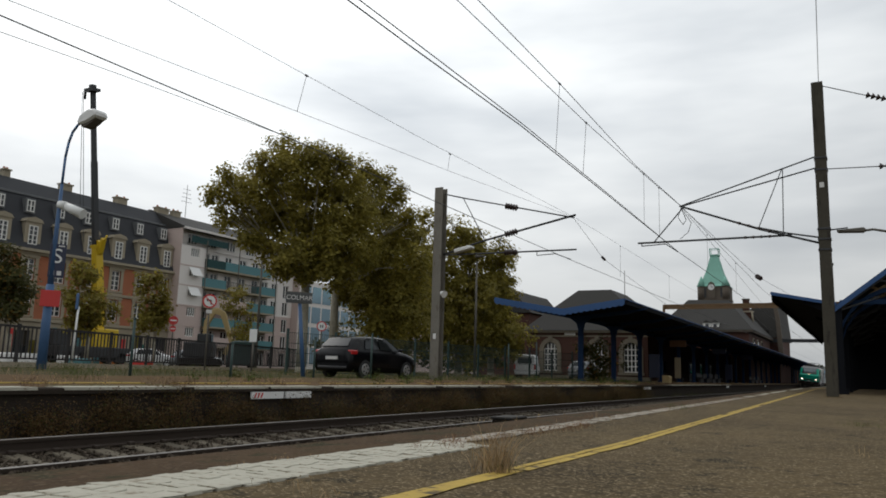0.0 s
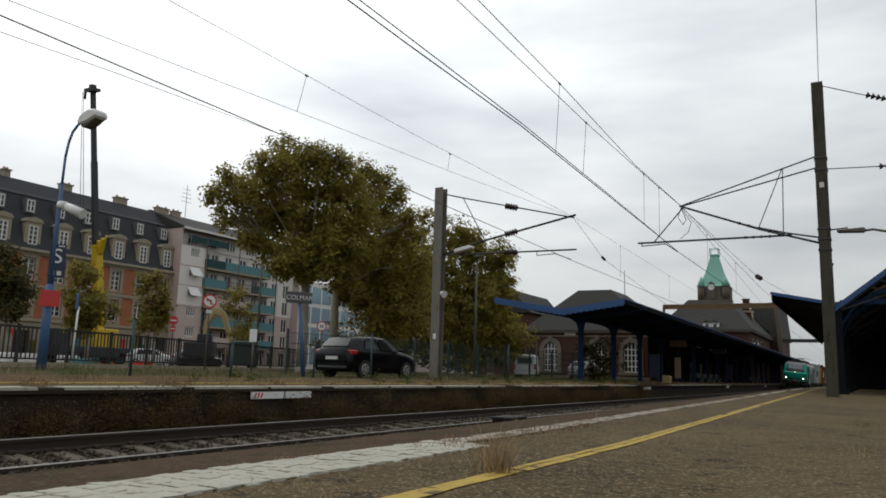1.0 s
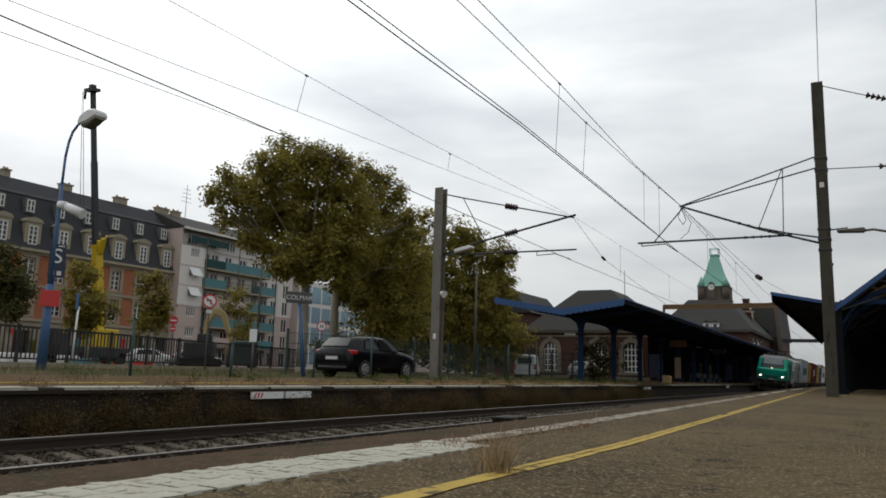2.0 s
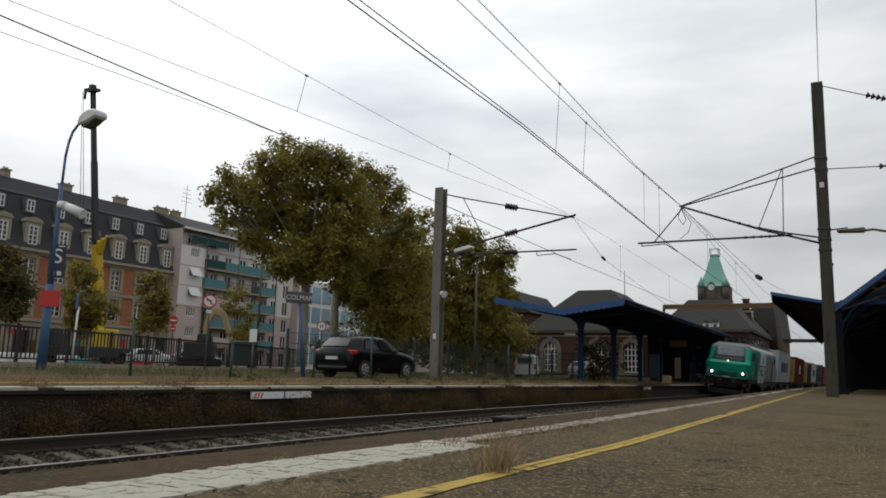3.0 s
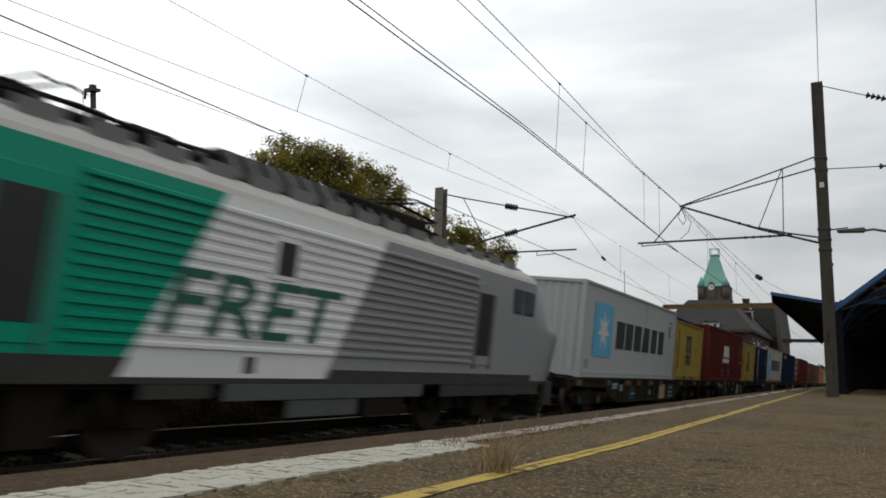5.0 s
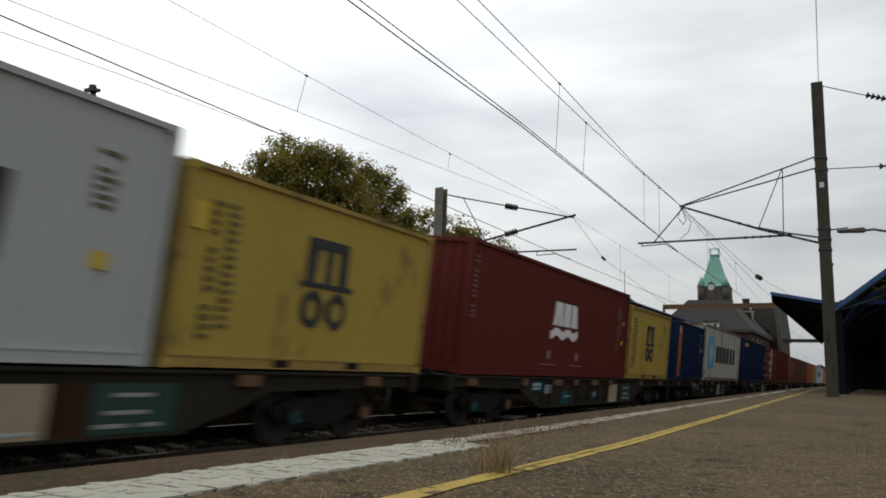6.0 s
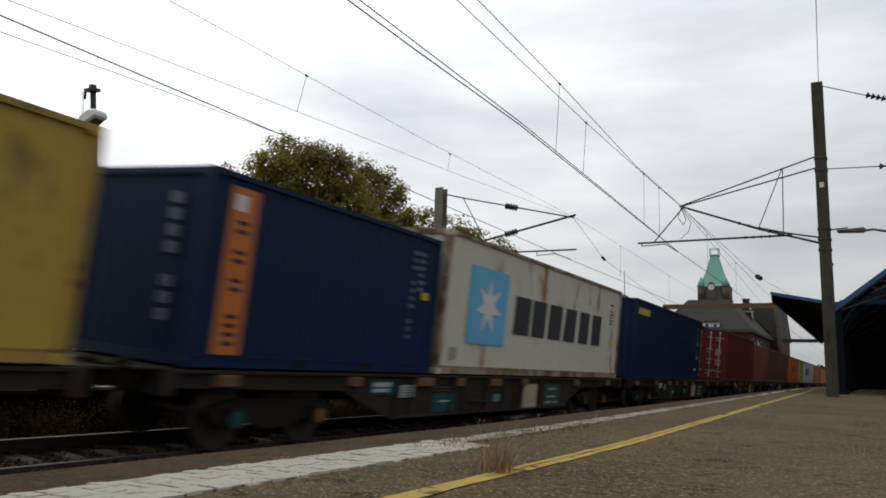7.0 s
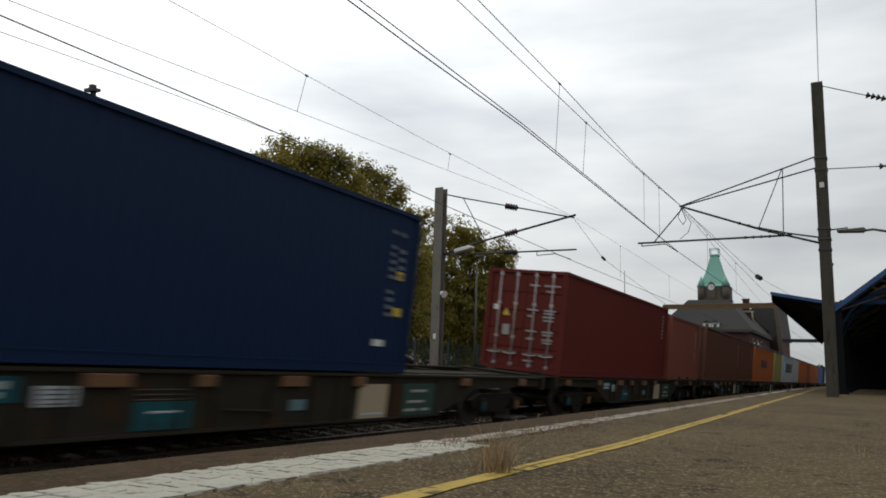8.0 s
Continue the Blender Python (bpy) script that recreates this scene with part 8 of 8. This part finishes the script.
def container(colour, L, h, label, u, doors=False, marks=None):
    m = CONT[colour]
    root = thing("shipping_container", label, "container", "containers on the train")
    W = 1.219
    bm = B()
    for x in (-W, W):
        for y in (0, L):
            xs = sorted((x, x - math.copysign(.13, x)))
            ys = (y, y + .11) if y == 0 else (y - .11, y)
            box(bm, *xs, *ys, 0.0, h)
        xs = sorted((x, x - math.copysign(.06, x)))
        box(bm, *xs, .11, L - .11, 0.02, 0.16)
        box(bm, *xs, .11, L - .11, h - .075, h - 0.004)
        lip = sorted((x + math.copysign(.010, x), x - math.copysign(.05, x)))
        box(bm, *lip, .11, L - .11, .145, .168)
        box(bm, *lip, .11, L - .11, .012, .03)
    for y0, y1 in ((0.0, .08), (L - .08, L)):
        box(bm, -W + .13, W - .13, y0, y1, 0.02, .15)
        box(bm, -W + .13, W - .13, y0, y1, h - .1, h - .004)
    part("frame", bm, CONT["rusty_" + colour] if "rusty_" + colour in CONT else m, root, "corner posts and rails")
    for x in (-W + .03, W - .03):
        bm = B()
        corrugated(bm, L - .22, .15, h - .075, x, 0.036)
        ob = part("side_wall", bm, m, root, "corrugated side wall")
        ob.location.y = .11
    bm = B()
    n = int(L / .21)
    prev = None
    for i in range(n + 1):
        y = .05 + (L - .1) * i / n
        z = h - .02 + (0.012 if i % 2 else 0)
        cur = (bm.verts.new((-W + .05, y, z)), bm.verts.new((W - .05, y, z)))
        if prev:
            bm.faces.new((prev[0], prev[1], cur[1], cur[0]))
        prev = cur
    part("roof", bm, m, root)
    boxpart("floor", (-W + .06, W - .06, .05, L - .05, .04, .14), M["underframe"], root)
    for end in (0, 1):
        y = .04 if end == 0 else L - .04
        s = 1 if end == 0 else -1
        if (end == 0) == doors:
            for x0, x1 in ((-W + .14, -.01), (.01, W - .14)):
                bm = B()
                pts = [(y + s * .06, .16)]
                for k in range(5):
                    za, zb = .16 + (h - .27) * k / 5, .16 + (h - .27) * (k + 1) / 5
                    pts += [(y, za), (y, zb - .07), (y + s * .025, zb - .05), (y + s * .025, zb - .01)]
                pts += [(y, h - .11), (y + s * .06, h - .11)]
                prism(bm, pts, "x", x0, x1)
                door = part("door", bm, m, root, "double door leaf")
                for f in (.26, .74):
                    xr = x0 + (x1 - x0) * f
                    bm = B()
                    cyl(bm, (xr, y - s * .03, .12), (xr, y - s * .03, h - .06), .022, .022, 8)
                    for zz2 in (.2, h - .15, h * .33, h * .66):
                        box(bm, xr - .05, xr + .05, *sorted((y - s * .04, y)), zz2 - .04, zz2 + .04)
                    part("locking_bar", bm, M["steel_bright"], door, "galvanised locking bar")
                boxpart("bar_handle", (x0 + .15, x1 - .1, *sorted((y - s * .055, y - s * .03)), .52, .56), M["steel_grey"], door)
        else:
            bm = B()
            prev = None
            k = 0
            x = -W + .13
            while x < W - .13:
                for d in (0, 0, .04, .04):
                    cur = (bm.verts.new((min(x, W - .13), y + s * d, .15)), bm.verts.new((min(x, W - .13), y + s * d, h - .1)))
                    if prev:
                        bm.faces.new((prev[0], cur[0], cur[1], prev[1]))
                    prev = cur
                    x += .07
            part("end_wall", bm, m, root, "corrugated end wall")
    for x in (-W, W):
        for y in (0, L):
            for z in (0, h):
                ob = new("corner_casting", casting(colour))
                ob.parent = root
                ob.location = (x - math.copysign(.081, x), .086 if y == 0 else L - .086, .0575 if z == 0 else h - .0575)
    if L < 7:
        for y in (L / 2 - 1.05, L / 2 + .70):
            for sx in (-1, 1):
                boxpart("fork_pocket", (*sorted((sx * (W - .05), sx * (W + .004))), y, y + .35, .035, .14), M["underframe"], root, "dark fork pocket")
    if marks:
        marks(root, L, h, W)
    carry(root, u, 1.155)
    return root


def flat_mark(root, name, y0, y1, z0, z1, mat, label="", lift=0.006, W=1.219, slant=0.0):
    bm = B()
    prism(bm, [(y0, z0), (y1, z0), (y1 + slant, z1), (y0 + slant, z1)], "x", W - .06, W - .03 + lift)
    return part(name, bm, mat, root, label)


def code_column(root, y0, z0, z1, mat, w=.16, seed=1, n=8):
    r = random.Random(seed)
    n = int(n * 1.5)
    step = (z1 - z0) / n
    for k in range(n):
        if r.random() < .85:
            ww = w * r.uniform(.5, .95)
            flat_mark(root, "code_bar", y0, y0 + ww, z0 + (k + .22) * step, z0 + (k + .72) * step, mat, "unreadable code bar")


def star_marks(root, L, h, W):
    q = flat_mark(root, "logo_square", 1.15, 3.05, .66, 2.34, M["light_blue"], "light blue square")
    bm = B()
    pts = []
    for i in range(14):
        r = .64 if i % 2 == 0 else .25
        a = math.pi / 2 + math.pi * i / 7
        pts.append((2.1 + r * math.cos(a) * 1.05, 1.5 + r * math.sin(a)))
    prism(bm, pts, "x", W - .03, W - .019)
    part("star", bm, M["white_print"], q, "white star")
    for k in range(6):
        y = 3.5 + k * 1.17
        flat_mark(root, "name_block", y, y + (.86 if k else .98), .98, 1.9, M["black_print"], "plain black block of the name", .006, 1.219, .05)
    code_column(root, L - 1.0, 1.7, 2.4, M["dark_print"], .3, 3, 5)
    flat_mark(root, "label_patch", L - .95, L - .72, 1.05, 1.25, M["yellow_print"], "yellow warning label")
    flat_mark(root, "label_patch", .45, .8, .3, .55, M["dim_print"], "faded label")


def ring_part(name, y, z, ry, rz, a0, a1, width, mat, root, label, W=1.219):
    """A thick curved stroke on a container's side."""
    bm = B()
    arc = [radians(a0 + (a1 - a0) * k / 12) for k in range(13)]
    outer = [(y + ry * math.cos(a), z + rz * math.sin(a)) for a in arc]
    inner = [(y + (ry - width) * math.cos(a), z + (rz - width) * math.sin(a)) for a in arc]
    prism(bm, outer + inner[::-1], "x", W - .06, W - .024)
    return part(name, bm, mat, root, label)


def two_line_marks(root, L, h, W):
    y = 2.45
    for k in range(3):
        flat_mark(root, "logo_stem", y + .08 + k * .40, y + .26 + k * .40, 1.34, 1.90, M["black_print"], "thick black logo stem", .006, 1.219, .0)
    flat_mark(root, "logo_arch", y + .08, y + 1.06, 1.86, 2.02, M["black_print"], "thick black logo arch", .007)
    flat_mark(root, "logo_foot", y - .06, y + 1.24, 1.26, 1.34, M["black_print"], "thin black logo foot", .007)
    for y0 in (y + .28, y + .88):
        ring_part("logo_ring", y0, .93, .25, .30, 0, 360, .12, M["black_print"], root, "black oval logo ring")
    code_column(root, .55, .35, 2.2, M["dark_print"], .18, 5, 10)
    code_column(root, .85, .5, 2.2, M["dark_print"], .2, 6, 10)
    flat_mark(root, "label_patch", .2, .42, 1.75, 2.1, M["yellow_print"], "bright yellow label")


def wave_marks(root, L, h, W):
    y = 5.1
    for pts in (((0, 1.38), (.30, 1.38), (.55, 2.02), (.20, 2.02)), ((.42, 1.38), (.70, 1.38), (.72, 2.02), (.45, 2.02)), ((.80, 1.38), (1.32, 1.38), (1.36, 2.02), (.84, 2.02)), ((1.42, 1.38), (1.96, 1.38), (1.80, 2.02), (1.44, 2.02))):
        bm = B()
        prism(bm, [(y + a, b) for a, b in pts], "x", W - .06, W - .024)
        part("logo_block", bm, M["bright_print"], root, "white slanting logo block")
    bm = B()
    top = [(y - .08 + 2.1 * i / 24, 1.27 - .05 * math.cos(i * math.pi / 5)) for i in range(25)]
    bot = [(y - .08 + 2.1 * i / 24, 1.06 - .06 * math.cos(i * math.pi / 5)) for i in range(25)]
    prism(bm, top + bot[::-1], "x", W - .06, W - .024)
    part("logo_wave", bm, M["bright_print"], root, "white wave stripe")
    for y0 in (4.85, 7.05):
        flat_mark(root, "panel_mark", y0, y0 + .26, .46, .68, M["pink_print"], "faded square mark")
        flat_mark(root, "panel_mark", y0 - .42, y0 + .62, .30, .33, M["pink_print"], "faded line mark")
    code_column(root, L - 1.05, .9, 2.5, M["pink_print"], .12, 8, 12)
    code_column(root, L - .85, 1.4, 2.2, M["pink_print"], .12, 18, 8)
    code_column(root, .3, 1.2, 2.6, M["pink_print"], .14, 9, 9)
    flat_mark(root, "label_patch", L - .62, L - .42, 1.12, 1.26, M["yellow_print"], "yellow label")
    flat_mark(root, "label_patch", L - .60, L - .40, 1.78, 1.92, M["orange_label"], "orange-yellow label")


def stripe_marks(root, L, h, W):
    s = flat_mark(root, "orange_stripe", .42, .92, .18, 2.42, M["orange_print"], "orange vertical stripe")
    r = random.Random(3)
    for k, z in enumerate((.30, .42, .54, .66, 1.02, 1.14, 1.40, 1.52, 1.80, 1.92)):
        flat_mark(s, "stripe_block", .58, .78, z, z + .055, CONT["navy"], "dark bar on the stripe", .011)
    flat_mark(s, "stripe_block", .5, .70, 2.10, 2.32, M["white_print"], "white block on the stripe", .011)
    code_column(root, L - .95, .6, 2.3, M["navy_print"], .18, 4, 8)
    code_column(root, L - .7, 1.5, 2.3, M["navy_print"], .2, 14, 4)
    flat_mark(root, "label_patch", L - .5, L - .32, 1.38, 1.52, M["yellow_print"], "yellow label")
    for k in range(8):
        if k != 3:
            boxpart("end_code", (.55, .72, -.006, .04, .55 + k * .22, .70 + k * .22), M["navy_print"], root, "faded end code bar")


def navy_marks(root, L, h, W):
    y = .35
    for k in range(5):
        flat_mark(root, "name_block", y + k * .33, y + k * .33 + .26, 2.36, 2.6, M["yellow_print"], "yellow name block", .006, 1.219, .05)
    code_column(root, L - .85, .95, 2.55, M["navy_print"], .22, 5, 8)
    code_column(root, L - .58, 1.5, 2.55, M["navy_print"], .2, 15, 5)
    flat_mark(root, "label_patch", L - .6, L - .35, 1.0, 1.15, M["yellow_print"], "yellow label")
    flat_mark(root, "label_patch", L - .6, L - .4, 1.65, 1.8, M["yellow_print"], "yellow label")
    flat_mark(root, "label_patch", L - 1.1, L - .8, .45, .56, M["white_print"], "white label")


def door_marks(root, L, h, W):
    r = random.Random(12)
    for z, runs in ((2.44, ((.12, .40), (.55, 1.02))), (2.28, ((.62, .86),)), (1.74, ((.10, .42), (.60, .95))), (1.66, ((.60, .9),)), (1.56, ((.12, .25), (.58, .92))), (1.46, ((.60, .9),)),
                    (1.14, ((.10, .42), (.60, .92))), (1.06, ((.62, .9),)), (.92, ((.14, .26), (.62, .92))), (.84, ((.64, .9),)), (.30, ((.10, .38),))):
        for a, b in runs:
            boxpart("door_code", (a, b, -.006, .04, z, z + .05), M["dim_print"], root, "faded door code bar")
    bm = B()
    prism(bm, [(-.66, 1.56), (-.44, 1.56), (-.55, 1.76)], "y", -.006, .04)
    part("warning_label", bm, M["yellow_print"], root, "yellow warning triangle")
    for a, b in ((-1.0, -.62), (-.52, -.12), (.1, .5), (.58, .98)):
        bm = B()
        tube(bm, [(a, -.05, .50), ((a + b) / 2, -.05, .47), (b, -.05, .50)], .018, 6)
        part("lock_handle", bm, M["steel_bright"], root, "galvanised lock handle")
    boxpart("door_plate", (-.62, -.4, -.012, .04, 1.0, 1.3), M["dim_print"], root, "grey data plate")
    boxpart("door_plate", (-.95, -.8, -.012, .04, 1.7, 1.85), M["white_print"], root, "white label")
    code_column(root, L - .7, 1.6, 2.6, M["dim_print"], .16, 7, 5)


def plain_marks(root, L, h, W):
    code_column(root, L - .8, .9, 2.3, M["dim_print"], .16, int(L * 7), 7)


def block_marks(root, L, h, W):
    for k in range(5):
        flat_mark(root, "name_block", 4 + k * .8, 4.55 + k * .8, 1.1, 1.7, M["black_print"], "dark name block")


LONG, SHORT = 12.19, 6.06
for args in (
        ("grey", LONG, 2.90, "tall grey steel shipping container with pale blue star square", 0.82, False, star_marks),
        ("yellow", SHORT, 2.59, "short dirty yellow shipping container with black logo", 13.2, False, two_line_marks),
        ("maroon", LONG, 2.90, "tall maroon shipping container with white wave logo", 20.92, False, wave_marks),
        ("yellow", SHORT, 2.59, "short dirty yellow shipping container with black logo", 33.5, False, two_line_marks),
        ("navy", SHORT, 2.59, "short navy shipping container with orange stripe", 41.15, False, stripe_marks),
        ("pale", LONG, 2.90, "pale rust-streaked shipping container with blue star square", 47.5, False, star_marks),
        ("navy", LONG, 2.90, "tall navy shipping container with yellow name blocks", 61.72, False, navy_marks),
        ("maroon", LONG, 2.90, "tall maroon shipping container with barred doors facing forward", 81.9, True, door_marks),
        ("red_brown", SHORT, 2.70, "short faded red-brown shipping container", 95.0, False, plain_marks),
        ("brown", LONG, 2.75, "plain brown steel shipping container", 102.9, False, plain_marks),
        ("brown", SHORT, 2.75, "short brown shipping container", 115.3, False, plain_marks),
        ("orange", LONG, 2.59, "orange shipping container with dark name blocks", 122.6, False, block_marks),
        ("olive", SHORT, 2.59, "short olive-yellow shipping container", 136.2, False, plain_marks),
        ("grey", LONG, 2.59, "light grey shipping container with blue square", 143.2, False, star_marks),
        ("grey", SHORT, 2.59, "short light grey shipping container", 156.2, False, plain_marks),
        ("orange", LONG, 2.59, "plain orange steel shipping container", 163.5, False, plain_marks),
        ("red_brown", SHORT, 2.70, "short faded red-brown shipping container", 176.5, False, plain_marks),
        ("orange", LONG, 2.59, "plain orange steel shipping container", 184.0, False, plain_marks),
        ("orange", SHORT, 2.59, "short orange shipping container", 196.8, False, plain_marks),
        ("blue", LONG, 2.59, "plain blue steel shipping container", 204.4, False, plain_marks),
        ("navy", SHORT, 2.59, "short navy shipping container", 217.3, False, plain_marks),
        ("grey", LONG, 2.59, "plain grey steel shipping container", 224.8, False, plain_marks)):
    container(args[0], args[1], args[2], args[3], args[4], args[5], args[6])


def build_wagon():
    root = thing("flat_wagon", "grimy grey container flat wagon with deep centre sills", "rail wagon", "wagons of the train")
    L = 20.2
    bm = B()
    for sx in (-1, 1):
        prism(bm, [(0.55, 1.12), (19.65, 1.12), (19.65, .90), (15.9, .84), (15.3, .60), (14.4, .36), (5.6, .36), (4.8, .60), (4.2, .84), (.55, .90)], "x", sx * 1.16 - .02, sx * 1.16 + .02)
        box(bm, sx * 1.16 - .09, sx * 1.16 + .09, .55, 19.65, 1.09, 1.13)
        box(bm, sx * 1.16 - .08, sx * 1.16 + .08, 5.6, 14.4, .34, .375)
        for y in (6.2, 7.8, 9.4, 11.0, 12.6, 14.2):
            box(bm, sx * 1.16 - .07, sx * 1.16 + .07, y, y + .03, .37, 1.09)
    part("side_sill", bm, M["wagon"], root, "deep fish-bellied side sills")
    bm = B()
    box(bm, -.3, .3, .5, 19.7, .8, 1.08)
    for y in [.6, 3.2, 5.4, 7.9, 10.1, 12.3, 14.8, 17.0, 19.5]:
        box(bm, -1.15, 1.15, y - .08, y + .08, .92, 1.08)
    box(bm, -1.28, 1.28, .42, .58, .82, 1.14)
    box(bm, -1.28, 1.28, 19.62, 19.78, .82, 1.14)
    part("underframe", bm, M["wagon"], root, "cross members and head stocks")
    for sx in (-1, 1):
        for y, w in ((1.5, .2), (4.4, .16), (6.7, .3), (8.15, .15), (9.88, .28), (11.55, .15), (15.4, .2), (18.4, .2)):
            boxpart("spigot_bracket", (*sorted((sx * 1.18, sx * 1.27)), y - w, y + w, .92, 1.075), M["wood_orange"], root, "rusty orange bracket", .01)
        x0, x1, x2 = sx * 1.18, sx * 1.20, sx * 1.206

        def plate(name, y0, y1, z0, z1, mat, lab, outer=x1, parent=root):
            return boxpart(name, (*sorted((x0, outer)), y0, y1, z0, z1), M[mat], parent, lab, .004)
        p = plate("side_panel", 4.95, 5.7, .76, 1.03, "wagon_teal", "teal end panel")
        plate("panel_line", 5.0, 5.55, .90, .98, "pale_data", "pale data line", x2, p)
        plate("panel_line", 5.0, 5.5, .81, .87, "pale_data", "pale data line", x2, p)
        p = plate("data_plate", 5.9, 6.36, .71, .93, "pale_data", "white data plate")
        for k in range(4):
            plate("panel_line", 5.95, 6.3, .735 + .05 * k, .75 + .05 * k, "steel_dark", "thin dark data line", x2, p)
        for k in range(3):
            plate("panel_line", 7.15, 7.95, .76 + .06 * k, .77 + .06 * k, "rusty_line", "thin worn line")
        p = plate("side_panel", 7.15, 8.0, .40, .74, "wagon_teal", "teal tank panel")
        plate("panel_line", 7.35, 7.85, .60, .63, "pale_data", "pale line", x2, p)
        plate("side_panel", 9.9, 10.25, .56, .72, "faded_teal", "small faded teal plate")
        p = plate("buff_panel", 11.62, 12.5, .37, .95, "buff_panel", "buff grimy side panel")
        plate("panel_line", 11.75, 12.4, .42, .46, "pale_data", "pale line", x2, p)
        plate("rust_panel", 12.55, 12.98, .37, .95, "rust_dark", "rust-brown side panel")
        p = plate("side_panel", 13.02, 14.3, .38, .96, "grimy_green", "grimy green end panel")
        for y0, z0, w in ((13.3, .80, .55), (13.2, .60, .6), (13.1, .45, .45), (13.7, .45, .3)):
            plate("panel_line", y0, y0 + w, z0, z0 + .05, "dim_print", "faded lettering bar", x2, p)
        for y0 in (5.72, 8.35, 10.35, 11.3):
            boxpart("sill_rib", (*sorted((sx * 1.18, sx * 1.23)), y0, y0 + .05, .38, 1.08), M["wagon"], root)
        tube_bm = B()
        tube(tube_bm, [(sx * 1.24, 8.5, .62), (sx * 1.24, 9.4, .58), (sx * 1.24, 9.5, .5)], .02, 6)
        part("brake_lever", tube_bm, M["wagon"], root, "thin brake change lever")
        for yb in (.08, 20.12):
            bm = B()
            inn = .5 if yb < 1 else 19.7
            cyl(bm, (sx * .88, inn, 1.03), (sx * .88, yb + (.06 if yb < 1 else -.06), 1.03), .09, .08, 10)
            cyl(bm, (sx * .88, yb + (.06 if yb < 1 else -.06), 1.03), (sx * .88, yb, 1.03), .22, .2, 14)
            part("buffer", bm, M["underframe"], root)
    for y in (.3, 19.9):
        boxpart("end_platform", (-1.2, 1.2, y - .28, y + .28, 1.125, 1.15), M["wagon"], root, "worn end walkway")
    for yc in (2.75, 17.45):
        bm = B()
        for sx in (-1, 1):
            prism(bm, [(yc - 1.35, .58), (yc - .9, .72), (yc + .9, .72), (yc + 1.35, .58), (yc + 1.2, .4), (yc + .6, .42), (yc + .3, .3), (yc - .3, .3), (yc - .6, .42), (yc - 1.2, .4)], "x", sx * 1.0 - .05, sx * 1.0 + .05)
            for a in (-.9, .9):
                box(bm, sx * 1.06 - .1, sx * 1.06 + .1, yc + a - .16, yc + a + .16, .34, .62)
        box(bm, -1, 1, yc - .2, yc + .2, .4, .8)
        bog = part("bogie", bm, M["underframe"], root, "grimy two-axle bogie")
        for a in (-.9, .9):
            bm = B()
            for sx in (-1, 1):
                cyl(bm, (sx * .69, yc + a, .46), (sx * .82, yc + a, .46), .46, .46, 24)
                cyl(bm, (sx * .82, yc + a, .46), (sx * 1.17, yc + a, .46), .11, .1, 12)
            cyl(bm, (-.7, yc + a, .46), (.7, yc + a, .46), .08, .08, 8)
            part("wheelset", bm, M["wheel_steel"], bog)
            for sx in (-1, 1):
                bm = B()
                cyl(bm, (sx * 1.165, yc + a, .46), (sx * 1.19, yc + a, .46), .12, .11, 12)
                part("axle_cap", bm, M["wagon_teal"] if a < 0 else M["wood_orange"], bog, "painted axle cap")
    return root


wagon = build_wagon()
starts = [-0.65, 20.0, 40.4, 60.95, 81.15, 101.55, 121.9, 142.3, 162.7, 183.1, 203.5, 223.9]
carry(wagon, starts[0])
for s in starts[1:]:
    carry(copy_thing(wagon, Matrix()), s)




def motions():
    for ob, along, up in movers:
        walk(ob, [(t, rolling(along, up, t)) for t in (0.0, 1.0, 2.0, 3.0, 4.0, 5.0, 6.0, 7.0, 8.0)])


motions()
